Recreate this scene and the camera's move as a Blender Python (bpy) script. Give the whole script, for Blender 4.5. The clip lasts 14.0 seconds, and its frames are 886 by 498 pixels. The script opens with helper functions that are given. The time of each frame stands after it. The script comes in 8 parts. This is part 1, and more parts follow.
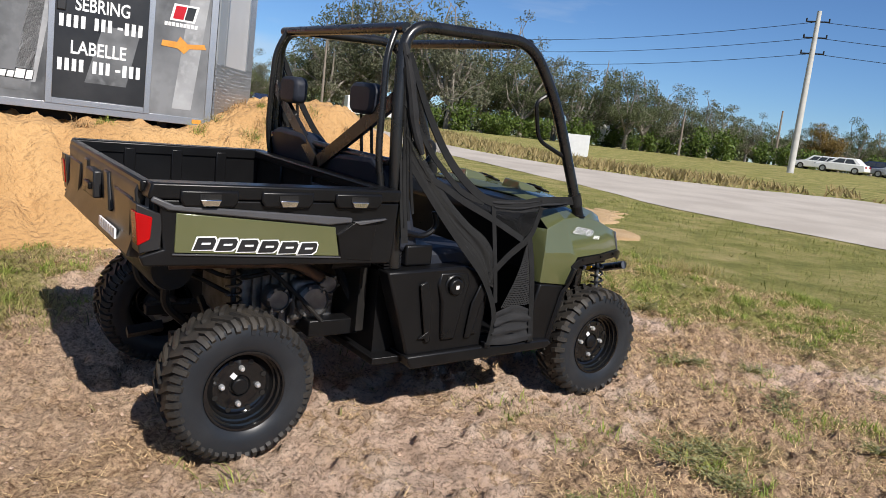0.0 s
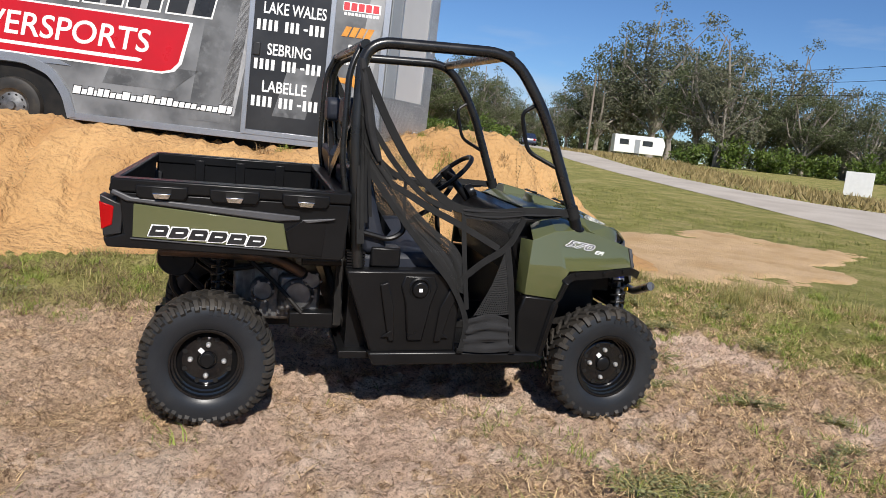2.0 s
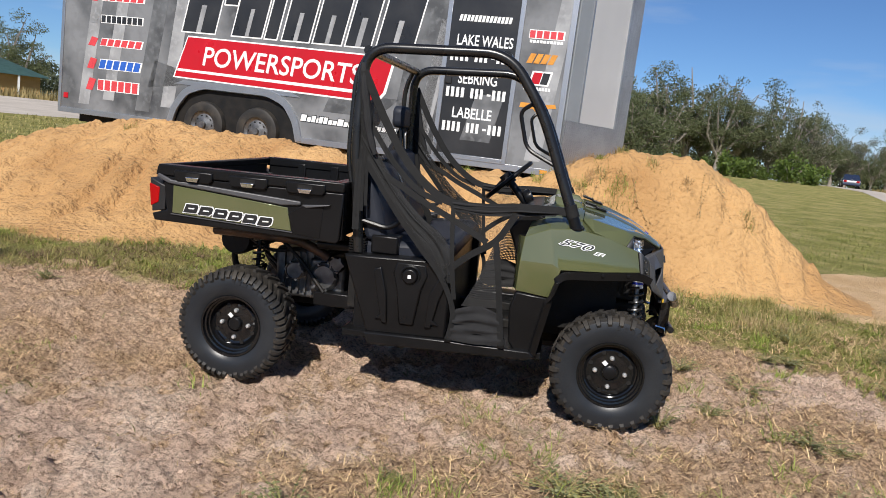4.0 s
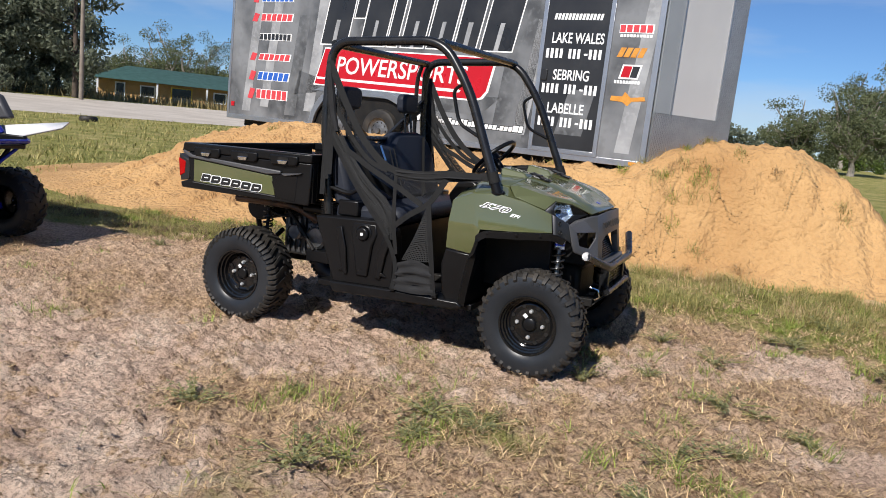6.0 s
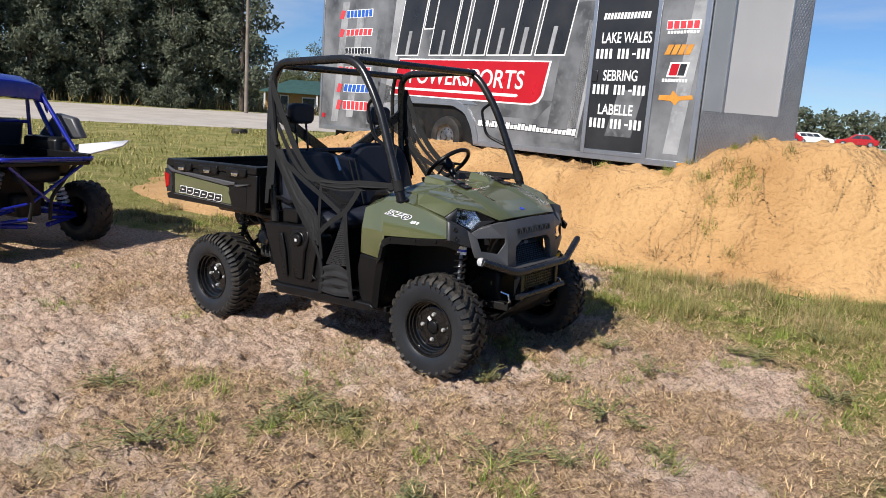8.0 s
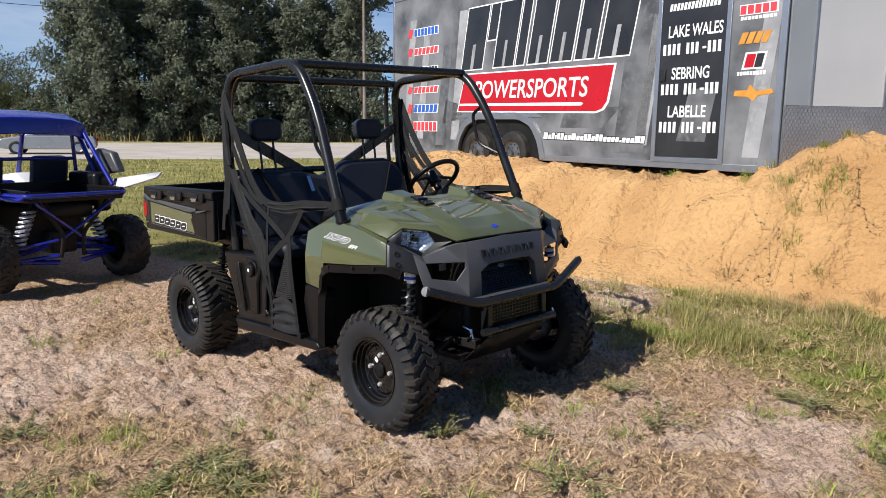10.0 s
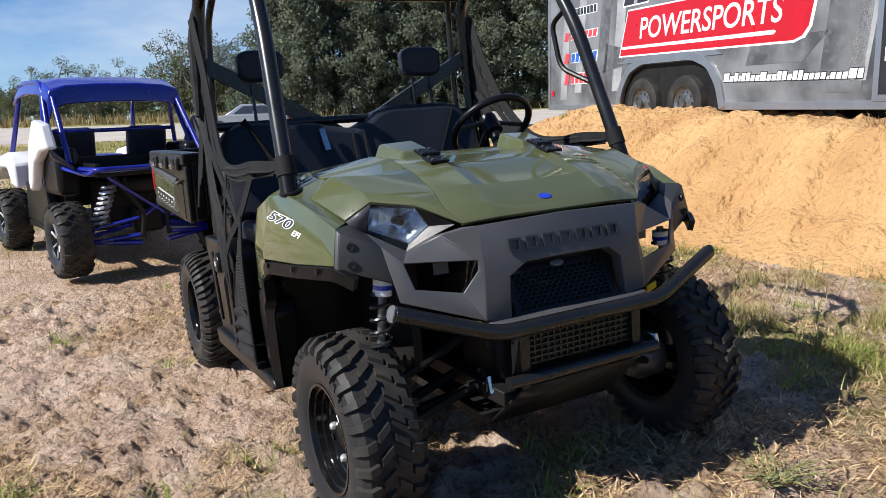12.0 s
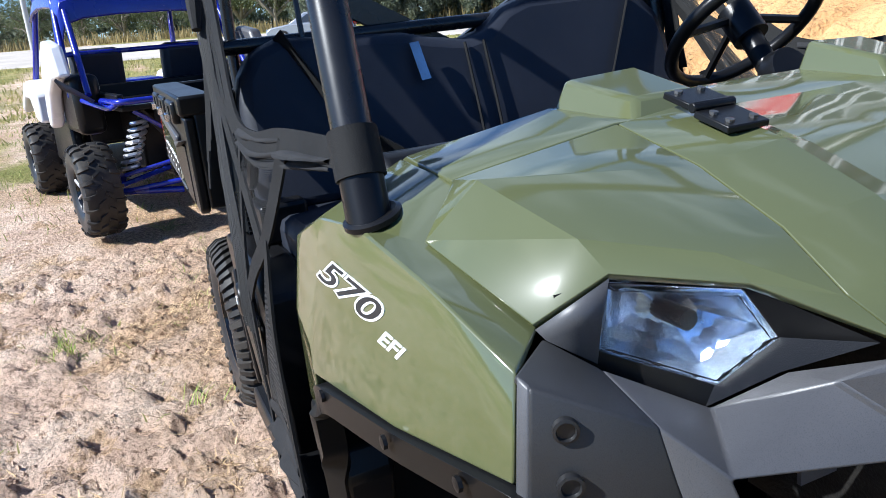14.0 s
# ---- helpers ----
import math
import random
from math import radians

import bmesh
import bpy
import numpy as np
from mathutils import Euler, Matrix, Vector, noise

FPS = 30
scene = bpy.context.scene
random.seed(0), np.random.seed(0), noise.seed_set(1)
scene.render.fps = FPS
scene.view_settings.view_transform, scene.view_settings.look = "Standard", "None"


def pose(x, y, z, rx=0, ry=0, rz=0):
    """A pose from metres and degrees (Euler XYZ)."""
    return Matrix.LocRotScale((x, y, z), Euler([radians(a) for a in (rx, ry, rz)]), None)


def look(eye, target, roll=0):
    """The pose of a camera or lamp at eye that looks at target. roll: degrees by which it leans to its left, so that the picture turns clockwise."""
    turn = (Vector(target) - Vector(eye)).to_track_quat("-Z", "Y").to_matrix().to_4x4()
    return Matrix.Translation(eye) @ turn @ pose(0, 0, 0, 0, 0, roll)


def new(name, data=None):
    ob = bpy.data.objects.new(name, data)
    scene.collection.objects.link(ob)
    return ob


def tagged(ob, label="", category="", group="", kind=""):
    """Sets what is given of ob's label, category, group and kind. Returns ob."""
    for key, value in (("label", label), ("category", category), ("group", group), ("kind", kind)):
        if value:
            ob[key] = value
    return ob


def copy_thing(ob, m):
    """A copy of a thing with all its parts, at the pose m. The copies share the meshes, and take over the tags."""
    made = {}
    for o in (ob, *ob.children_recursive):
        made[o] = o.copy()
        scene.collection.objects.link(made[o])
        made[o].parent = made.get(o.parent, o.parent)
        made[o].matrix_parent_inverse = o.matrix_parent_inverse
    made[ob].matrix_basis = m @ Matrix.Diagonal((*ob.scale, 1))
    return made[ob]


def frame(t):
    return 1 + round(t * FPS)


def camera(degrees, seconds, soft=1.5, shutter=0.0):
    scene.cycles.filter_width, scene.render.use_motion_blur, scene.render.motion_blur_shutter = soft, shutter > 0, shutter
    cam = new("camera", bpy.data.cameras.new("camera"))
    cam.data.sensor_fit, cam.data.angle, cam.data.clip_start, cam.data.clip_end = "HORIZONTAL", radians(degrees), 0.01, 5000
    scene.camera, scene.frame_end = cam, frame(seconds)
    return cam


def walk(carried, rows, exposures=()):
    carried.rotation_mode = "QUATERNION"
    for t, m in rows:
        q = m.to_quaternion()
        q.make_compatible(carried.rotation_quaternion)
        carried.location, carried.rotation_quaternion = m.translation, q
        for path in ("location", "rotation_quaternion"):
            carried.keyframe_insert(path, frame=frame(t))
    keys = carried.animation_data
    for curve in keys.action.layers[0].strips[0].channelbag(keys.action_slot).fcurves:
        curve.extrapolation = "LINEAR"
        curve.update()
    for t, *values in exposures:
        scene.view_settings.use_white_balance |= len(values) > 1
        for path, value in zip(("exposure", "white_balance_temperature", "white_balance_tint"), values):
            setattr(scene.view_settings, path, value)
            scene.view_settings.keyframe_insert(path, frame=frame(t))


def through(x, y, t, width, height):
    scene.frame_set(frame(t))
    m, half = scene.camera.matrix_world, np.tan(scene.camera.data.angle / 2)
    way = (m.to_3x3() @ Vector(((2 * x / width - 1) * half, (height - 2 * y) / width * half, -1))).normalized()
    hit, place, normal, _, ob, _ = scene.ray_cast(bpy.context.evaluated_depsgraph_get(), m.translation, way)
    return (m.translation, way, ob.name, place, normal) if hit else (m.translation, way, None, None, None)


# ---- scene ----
cam = camera(60.8, 14.0, soft=0.8)
PATH = [
    (0, (-2.174, -3.595, 1.565), (-1.024, -2.003, 1.188), 6.3),
    (0.5, (-1.891, -3.84, 1.554), (-0.878, -2.153, 1.196), 5.8),
    (1, (-1.601, -4.039, 1.562), (-0.75, -2.264, 1.209), 5.3),
    (1.5, (-1.253, -4.169, 1.57), (-0.572, -2.322, 1.219), 5.1),
    (2, (-0.893, -4.348, 1.574), (-0.388, -2.444, 1.226), 5.3),
    (2.5, (-0.513, -4.432, 1.552), (-0.197, -2.488, 1.208), 5.5),
    (3, (-0.098, -4.509, 1.539), (0.01, -2.54, 1.204), 5.6),
    (3.5, (0.283, -4.616, 1.542), (0.193, -2.644, 1.221), 5.4),
    (3.7, (0.438, -4.625, 1.509), (0.268, -2.657, 1.193), 5.2),
    (5.8, (2.152, -4.831, 1.457), (1.383, -3.015, 1.125), 4.2),
    (6, (2.314, -4.817, 1.434), (1.507, -3.017, 1.102), 3.9),
    (6.5, (2.756, -4.749, 1.429), (1.849, -3.003, 1.071), 3.7),
    (7, (3.121, -4.633, 1.449), (2.133, -2.933, 1.079), 3.4),
    (7.5, (3.493, -4.498, 1.511), (2.413, -2.855, 1.142), 2.7),
    (8, (3.728, -4.222, 1.567), (2.554, -2.641, 1.219), 1.9),
    (8.2, (3.798, -4.1, 1.583), (2.588, -2.544, 1.244), 1.6),
    (10.3, (4.001, -2.706, 1.424), (2.504, -1.414, 1.125), -2.1),
    (10.5, (3.9, -2.485, 1.399), (2.361, -1.247, 1.084), -2.7),
    (11, (3.735, -2.119, 1.339), (2.123, -0.983, 1.008), -3.4),
    (11.5, (3.536, -1.732, 1.279), (1.857, -0.697, 0.95), -3.8),
    (12, (3.181, -1.427, 1.258), (1.442, -0.502, 0.914), -3.9),
    (12.5, (2.813, -1.174, 1.25), (1.027, -0.352, 0.883), -4.1),
    (13, (2.473, -1.026, 1.296), (0.666, -0.28, 0.876), -4.1),
    (13.5, (2.094, -0.996, 1.298), (0.286, -0.29, 0.815), -4.7),
    (14, (1.702, -0.973, 1.279), (-0.077, -0.257, 0.712), -6.4),
]
SIT = pose(0, 0, 0, 1.3, -1.2, 0)  # how the ground tilts the vehicle that the path was laid round
walk(cam, [(t, SIT @ look(eye, target, roll)) for t, eye, target, roll in PATH],
     [(0, 0.36, 6350, 11), (1.5, 0.3, 6350, 11), (3.5, 0.24, 6350, 11), (6, 0.3, 6280, 11), (8, 0.36, 6280, 11), (11, 0.42, 6230, 11), (12, 0.58, 6100, 10), (13, 0.9, 5900, 10), (14, 1.1, 5600, 8)])

# ---- light ----
SUN = Vector((-0.06, -1.2, 1.0)).normalized()
elev = math.asin(SUN.z)
world = bpy.data.worlds.new("sky")
scene.world = world
world.use_nodes = True
wn, wl = world.node_tree.nodes, world.node_tree.links
bg = wn["Background"]
sky = wn.new("ShaderNodeTexSky")
sky.sky_type, sky.sun_disc = "NISHITA", False
sky.sun_elevation = elev
sky.sun_rotation = math.atan2(SUN.x, SUN.y)
sky.altitude, sky.air_density, sky.dust_density, sky.ozone_density = 1500, 1.0, 0.0, 4.0
# thin high cloud, streaked along one wind direction
tc = wn.new("ShaderNodeTexCoord")
mp = wn.new("ShaderNodeMapping")
mp.inputs["Rotation"].default_value = (0.0, 0.0, radians(28))
mp.inputs["Scale"].default_value = (1.3, 2.6, 9.0)
cn = wn.new("ShaderNodeTexNoise")
cn.inputs["Scale"].default_value, cn.inputs["Detail"].default_value, cn.inputs["Roughness"].default_value = 1.1, 6, 0.55
cr = wn.new("ShaderNodeValToRGB")
cr.color_ramp.elements[0].position, cr.color_ramp.elements[1].position = 0.56, 0.82
mx = wn.new("ShaderNodeMix")
mx.data_type = "RGBA"
mx.inputs["B"].default_value = (7.5, 8.3, 9.2, 1)
mul = wn.new("ShaderNodeMath")
mul.operation = "MULTIPLY"
mul.inputs[1].default_value = 0.75
wl.new(tc.outputs["Generated"], mp.inputs["Vector"])
wl.new(mp.outputs["Vector"], cn.inputs["Vector"])
# more cloud towards the west
grad = wn.new("ShaderNodeVectorMath")
grad.operation = "DOT_PRODUCT"
grad.inputs[1].default_value = (-0.18, 0.06, 0.0)
both_f = wn.new("ShaderNodeMath")
wl.new(tc.outputs["Generated"], grad.inputs[0])
wl.new(cn.outputs["Fac"], both_f.inputs[0])
wl.new(grad.outputs["Value"], both_f.inputs[1])
wl.new(both_f.outputs[0], cr.inputs["Fac"])
wl.new(cr.outputs["Color"], mul.inputs[0])
wl.new(mul.outputs[0], mx.inputs["Factor"])
blue = wn.new("ShaderNodeMix")
blue.data_type, blue.blend_type = "RGBA", "MULTIPLY"
blue.inputs["Factor"].default_value = 1.0
blue.inputs["B"].default_value = (0.8, 0.99, 1.2, 1)
wl.new(sky.outputs["Color"], blue.inputs["A"])
wl.new(blue.outputs["Result"], mx.inputs["A"])
wl.new(mx.outputs["Result"], bg.inputs["Color"])
bg.inputs["Strength"].default_value = 0.064
sun = new("sun", bpy.data.lights.new("sun", "SUN"))
sun.data.energy, sun.data.angle, sun.data.color = 5.0, radians(0.55), (1.0, 0.94, 0.85)
sun.matrix_world = look(SUN * 60, (0, 0, 0))

# ---- materials ----
def surf(name, c1, c2=None, rough=0.5, scale=8.0, fine=120.0, bump=0.1, metal=0.0, coat=0.0, mix=(0.35, 0.65), rvar=0.1, dist=0.01, c3=None, each=0.0):
    """A surface that varies at two scales: c1 to c2 in stains, c3 in fine grain. each: brightness that varies from piece to piece."""
    m = bpy.data.materials.new(name)
    m.use_nodes = True
    n, l = m.node_tree.nodes, m.node_tree.links
    b = n["Principled BSDF"]
    co = n.new("ShaderNodeTexCoord")
    big, small = n.new("ShaderNodeTexNoise"), n.new("ShaderNodeTexNoise")
    for t, s, d in ((big, scale, 5), (small, fine, 3)):
        t.inputs["Scale"].default_value, t.inputs["Detail"].default_value = s, d
        l.new(co.outputs["Object"], t.inputs["Vector"])
    ramp = n.new("ShaderNodeValToRGB")
    e = ramp.color_ramp.elements
    e[0].position, e[1].position = mix
    c2 = c2 or tuple(0.75 * v for v in c1)
    e[0].color, e[1].color = (*c1, 1), (*c2, 1)
    l.new(big.outputs["Fac"], ramp.inputs["Fac"])
    m2 = n.new("ShaderNodeMix")
    m2.data_type = "RGBA"
    m2.inputs["B"].default_value = (*(c3 or tuple(0.6 * v for v in c1)), 1)
    r2 = n.new("ShaderNodeMapRange")
    r2.inputs["From Min"].default_value, r2.inputs["From Max"].default_value, r2.inputs["To Max"].default_value = 0.5, 0.75, 0.8
    l.new(small.outputs["Fac"], r2.inputs["Value"])
    l.new(r2.outputs["Result"], m2.inputs["Factor"])
    l.new(ramp.outputs["Color"], m2.inputs["A"])
    last = m2.outputs["Result"]
    if each:
        oi, hs = n.new("ShaderNodeObjectInfo"), n.new("ShaderNodeHueSaturation")
        mr = n.new("ShaderNodeMapRange")
        mr.inputs["To Min"].default_value, mr.inputs["To Max"].default_value = 1 - each, 1 + each
        l.new(oi.outputs["Random"], mr.inputs["Value"])
        l.new(mr.outputs["Result"], hs.inputs["Value"])
        l.new(last, hs.inputs["Color"])
        last = hs.outputs["Color"]
    l.new(last, b.inputs["Base Color"])
    rr = n.new("ShaderNodeMapRange")
    rr.inputs["To Min"].default_value, rr.inputs["To Max"].default_value = max(0.02, rough - rvar), min(1, rough + rvar)
    l.new(big.outputs["Fac"], rr.inputs["Value"])
    l.new(rr.outputs["Result"], b.inputs["Roughness"])
    b.inputs["Metallic"].default_value = metal
    b.inputs["Coat Weight"].default_value = coat
    b.inputs["Coat Roughness"].default_value = 0.06
    if bump:
        bp = n.new("ShaderNodeBump")
        bp.inputs["Strength"].default_value, bp.inputs["Distance"].default_value = bump, dist
        l.new(small.outputs["Fac"], bp.inputs["Height"])
        l.new(bp.outputs["Normal"], b.inputs["Normal"])
    return m


def leafy(name, c1, c2, rough=0.55, through=0.25):
    """Leaves and grass: colour varies from leaf to leaf, and light comes through."""
    m = bpy.data.materials.new(name)
    m.use_nodes = True
    n, l = m.node_tree.nodes, m.node_tree.links
    b = n["Principled BSDF"]
    g, ramp = n.new("ShaderNodeNewGeometry"), n.new("ShaderNodeValToRGB")
    ramp.color_ramp.elements[0].color, ramp.color_ramp.elements[1].color = (*c1, 1), (*c2, 1)
    l.new(g.outputs["Random Per Island"], ramp.inputs["Fac"])
    l.new(ramp.outputs["Color"], b.inputs["Base Color"])
    b.inputs["Roughness"].default_value = rough
    b.inputs["Specular IOR Level"].default_value = 0.25
    tr, ms = n.new("ShaderNodeBsdfTranslucent"), n.new("ShaderNodeMixShader")
    l.new(ramp.outputs["Color"], tr.inputs["Color"])
    ms.inputs["Fac"].default_value = through
    l.new(b.outputs["BSDF"], ms.inputs[1])
    l.new(tr.outputs["BSDF"], ms.inputs[2])
    l.new(ms.outputs["Shader"], n["Material Output"].inputs["Surface"])
    return m


def mesh_cloth(name, colour, cell, fill):
    """Woven or punched black netting: real holes in a regular weave."""
    m = bpy.data.materials.new(name)
    m.use_nodes = True
    n, l = m.node_tree.nodes, m.node_tree.links
    b = n["Principled BSDF"]
    b.inputs["Base Color"].default_value = (*colour, 1)
    b.inputs["Roughness"].default_value = 0.8
    uv, sep = n.new("ShaderNodeUVMap"), n.new("ShaderNodeSeparateXYZ")
    l.new(uv.outputs["UV"], sep.inputs[0])
    gates = []
    for axis in ("X", "Y"):
        a, w, c = n.new("ShaderNodeMath"), n.new("ShaderNodeMath"), n.new("ShaderNodeMath")
        a.operation, w.operation, c.operation = "MULTIPLY", "FRACT", "LESS_THAN"
        a.inputs[1].default_value, c.inputs[1].default_value = 1 / cell, fill
        l.new(sep.outputs[axis], a.inputs[0])
        l.new(a.outputs[0], w.inputs[0])
        l.new(w.outputs[0], c.inputs[0])
        gates.append(c)
    o, t, ms = n.new("ShaderNodeMath"), n.new("ShaderNodeBsdfTransparent"), n.new("ShaderNodeMixShader")
    o.operation = "MAXIMUM"
    l.new(gates[0].outputs[0], o.inputs[0])
    l.new(gates[1].outputs[0], o.inputs[1])
    l.new(o.outputs[0], ms.inputs["Fac"])
    l.new(t.outputs["BSDF"], ms.inputs[1])
    l.new(b.outputs["BSDF"], ms.inputs[2])
    l.new(ms.outputs["Shader"], n["Material Output"].inputs["Surface"])
    return m


M_GREEN = surf("olive_paint", (0.09, 0.099, 0.041), (0.083, 0.092, 0.038), 0.36, 3, 400, 0.0, coat=1.0, rvar=0.05, c3=(0.086, 0.095, 0.04))
M_GREEN.node_tree.nodes["Principled BSDF"].inputs["Coat IOR"].default_value = 1.75
M_GREEN.node_tree.nodes["Principled BSDF"].inputs["Specular IOR Level"].default_value = 0.12
M_BLACK = surf("black_plastic", (0.006, 0.006, 0.0065), (0.008, 0.008, 0.0085), 0.3, 6, 700, 0.1, dist=0.002, rvar=0.06)
# satin tailgate black, with light bounced off the sand put into its colour
M_SATIN_LIT = surf("satin_black_plastic_bounce_lit", (0.013, 0.0125, 0.012), (0.018, 0.017, 0.016), 0.34, 6, 700, 0.08, dist=0.002)
M_GREY = surf("charcoal_plastic", (0.06, 0.06, 0.064), (0.07, 0.07, 0.074), 0.42, 6, 800, 0.12, dist=0.002)
M_CORNER = surf("black_grained_plastic", (0.02, 0.02, 0.021), (0.026, 0.026, 0.027), 0.45, 6, 800, 0.12, dist=0.002)
M_TUBE = surf("black_powder_coat", (0.009, 0.009, 0.0095), (0.013, 0.013, 0.013), 0.28, 10, 500, 0.05, dist=0.001)
M_RIM = surf("gloss_black_steel", (0.006, 0.006, 0.007), (0.009, 0.009, 0.009), 0.1, 12, 300, 0.02)
M_TYRE = surf("rubber", (0.022, 0.021, 0.02), (0.05, 0.043, 0.035), 0.55, 7, 160, 0.25, dist=0.003, mix=(0.42, 0.68), c3=(0.03, 0.027, 0.024))
M_WALL = surf("tyre_sidewall", (0.016, 0.018, 0.0215), (0.024, 0.026, 0.029), 0.38, 5, 200, 0.1, dist=0.002)
M_CHROME = surf("chrome", (0.75, 0.75, 0.75), (0.6, 0.6, 0.6), 0.14, 20, 300, 0.02, metal=1.0)
M_NUT = surf("bright_nut_steel", (0.8, 0.8, 0.79), (0.65, 0.65, 0.64), 0.38, 20, 300, 0.02, metal=0.7)
M_STEEL = surf("cast_aluminium", (0.22, 0.22, 0.22), (0.1, 0.1, 0.1), 0.45, 14, 200, 0.3, metal=0.8, dist=0.004)
M_DARK = surf("undercarriage", (0.01, 0.01, 0.01), (0.018, 0.016, 0.014), 0.5, 10, 200, 0.2)
M_VINYL = surf("seat_vinyl", (0.018, 0.021, 0.03), (0.024, 0.027, 0.037), 0.48, 4, 900, 0.25, dist=0.002)
M_STRAP = surf("webbing", (0.008, 0.008, 0.008), (0.013, 0.013, 0.013), 0.75, 20, 900, 0.4, dist=0.002)
M_NET = mesh_cloth("side_net_mesh", (0.007, 0.007, 0.007), 0.0045, 0.52)
M_THIN = mesh_cloth("thin_net_mesh", (0.007, 0.007, 0.007), 0.0045, 0.17)
M_CLOTH = surf("net_cloth", (0.016, 0.016, 0.017), (0.024, 0.024, 0.025), 0.8, 12, 600, 0.4, dist=0.004)
M_PUNCH = mesh_cloth("punched_net", (0.01, 0.01, 0.01), 0.012, 0.5)
M_RED = surf("red_lens", (0.36, 0.004, 0.005), (0.3, 0.003, 0.004), 0.15, 10, 300, 0.02)
M_WHITE = surf("white_paint", (0.8, 0.8, 0.79), (0.74, 0.74, 0.73), 0.4, 5, 200, 0.03, c3=(0.7, 0.7, 0.69))
M_YELLOW = surf("yellow_decal", (0.75, 0.5, 0.02), (0.7, 0.45, 0.02), 0.4)
M_INK = surf("black_ink", (0.012, 0.012, 0.013), (0.016, 0.016, 0.017), 0.4, 5, 200, 0.0)
M_BADGE = surf("blue_badge", (0.02, 0.05, 0.5), (0.015, 0.04, 0.42), 0.25, coat=0.5)
M_SPRING = surf("spring_steel", (0.012, 0.012, 0.012), (0.02, 0.02, 0.02), 0.3, 10, 300, 0.05)
M_LAMP = surf("lamp_reflector", (0.62, 0.7, 0.82), (0.48, 0.56, 0.68), 0.24, 30, 200, 0.1, metal=0.85)

M_WALL.node_tree.nodes["Principled BSDF"].inputs["Specular IOR Level"].default_value = 0.3
M_RED.node_tree.nodes["Principled BSDF"].inputs["Specular IOR Level"].default_value = 0.2
for dull in (M_BLACK, M_DARK, M_TYRE, M_CLOTH, M_STRAP, M_VINYL):
    dull.node_tree.nodes["Principled BSDF"].inputs["Specular IOR Level"].default_value = 0.22


def glass(name, tint=(0.9, 0.95, 1.0), rough=0.02):
    m = bpy.data.materials.new(name)
    m.use_nodes = True
    b = m.node_tree.nodes["Principled BSDF"]
    b.inputs["Base Color"].default_value = (*tint, 1)
    b.inputs["Roughness"].default_value = rough
    b.inputs["Transmission Weight"].default_value = 1.0
    b.inputs["IOR"].default_value = 1.25
    return m


M_GLASS = glass("clear_lens")
M_PANE = surf("dark_window_glass", (0.03, 0.035, 0.04), (0.05, 0.055, 0.06), 0.05, 2, 50, 0.0, coat=0.4)


# ---- mesh helpers ----
def part(name, bm, mat, parent=None, label="", bevel=0.0, angle=38, solid=0.0, weld=False, m=None):
    """Links a bmesh as one mesh object under a thing or a part."""
    if weld:
        bmesh.ops.remove_doubles(bm, verts=bm.verts, dist=1e-5)
    bmesh.ops.recalc_face_normals(bm, faces=bm.faces)
    for f in bm.faces:
        f.smooth = True
    me = bpy.data.meshes.new(name)
    bm.to_mesh(me)
    bm.free()
    me.set_sharp_from_angle(angle=radians(angle))
    for one in mat if isinstance(mat, (list, tuple)) else (mat,):
        me.materials.append(one)
    ob = new(name, me)
    if parent:
        ob.parent = parent
    if m is not None:
        ob.matrix_basis = m
    if solid:
        md = ob.modifiers.new("thickness", "SOLIDIFY")
        md.thickness, md.offset = solid, -1
    if bevel:
        md = ob.modifiers.new("edge", "BEVEL")
        md.width, md.segments, md.limit_method, md.angle_limit = bevel, 2, "ANGLE", radians(30)
    if label:
        tagged(ob, label)
    return ob


def thing(name, m, label, category, group="", kind=""):
    ob = new(name)
    ob.empty_display_size = 0.1
    ob.matrix_basis = m
    return tagged(ob, label, category, group, kind)


def box(bm, x0, x1, y0, y1, z0, z1, m=None):
    vs = [bm.verts.new((x, y, z)) for x in (x0, x1) for y in (y0, y1) for z in (z0, z1)]
    for f in ((0, 1, 3, 2), (4, 6, 7, 5), (0, 4, 5, 1), (2, 3, 7, 6), (0, 2, 6, 4), (1, 5, 7, 3)):
        bm.faces.new([vs[i] for i in f])
    if m is not None:
        bmesh.ops.transform(bm, matrix=m, verts=vs)
    return bm


def prism(bm, poly, y0, y1, axis="y"):
    """Extrudes a polygon: of (x, z) along y, of (x, y) along z, or of (y, z) along x. y0 and y1 may be functions of the polygon's point."""
    def place(p, q):
        q = q(*p) if callable(q) else q
        return {"y": (p[0], q, p[1]), "z": (p[0], p[1], q), "x": (q, p[0], p[1])}[axis]
    a, b = [bm.verts.new(place(p, y0)) for p in poly], [bm.verts.new(place(p, y1)) for p in poly]
    k = len(poly)
    bm.faces.new(a)
    bm.faces.new(b[::-1])
    for i in range(k):
        bm.faces.new((a[i], b[i], b[(i + 1) % k], a[(i + 1) % k]))
    return bm


def fillet(pts, rad, n=6):
    """Rounds the inner corners of a path."""
    pts = [Vector(p) for p in pts]
    out = [pts[0]]
    for a, b, c in zip(pts, pts[1:], pts[2:]):
        u, v = (a - b), (c - b)
        d = min(rad, u.length * 0.49, v.length * 0.49)
        p, q = b + u.normalized() * d, b + v.normalized() * d
        for i in range(n + 1):
            t = i / n
            out.append(p * (1 - t) ** 2 + b * 2 * t * (1 - t) + q * t * t)
    out.append(pts[-1])
    return out


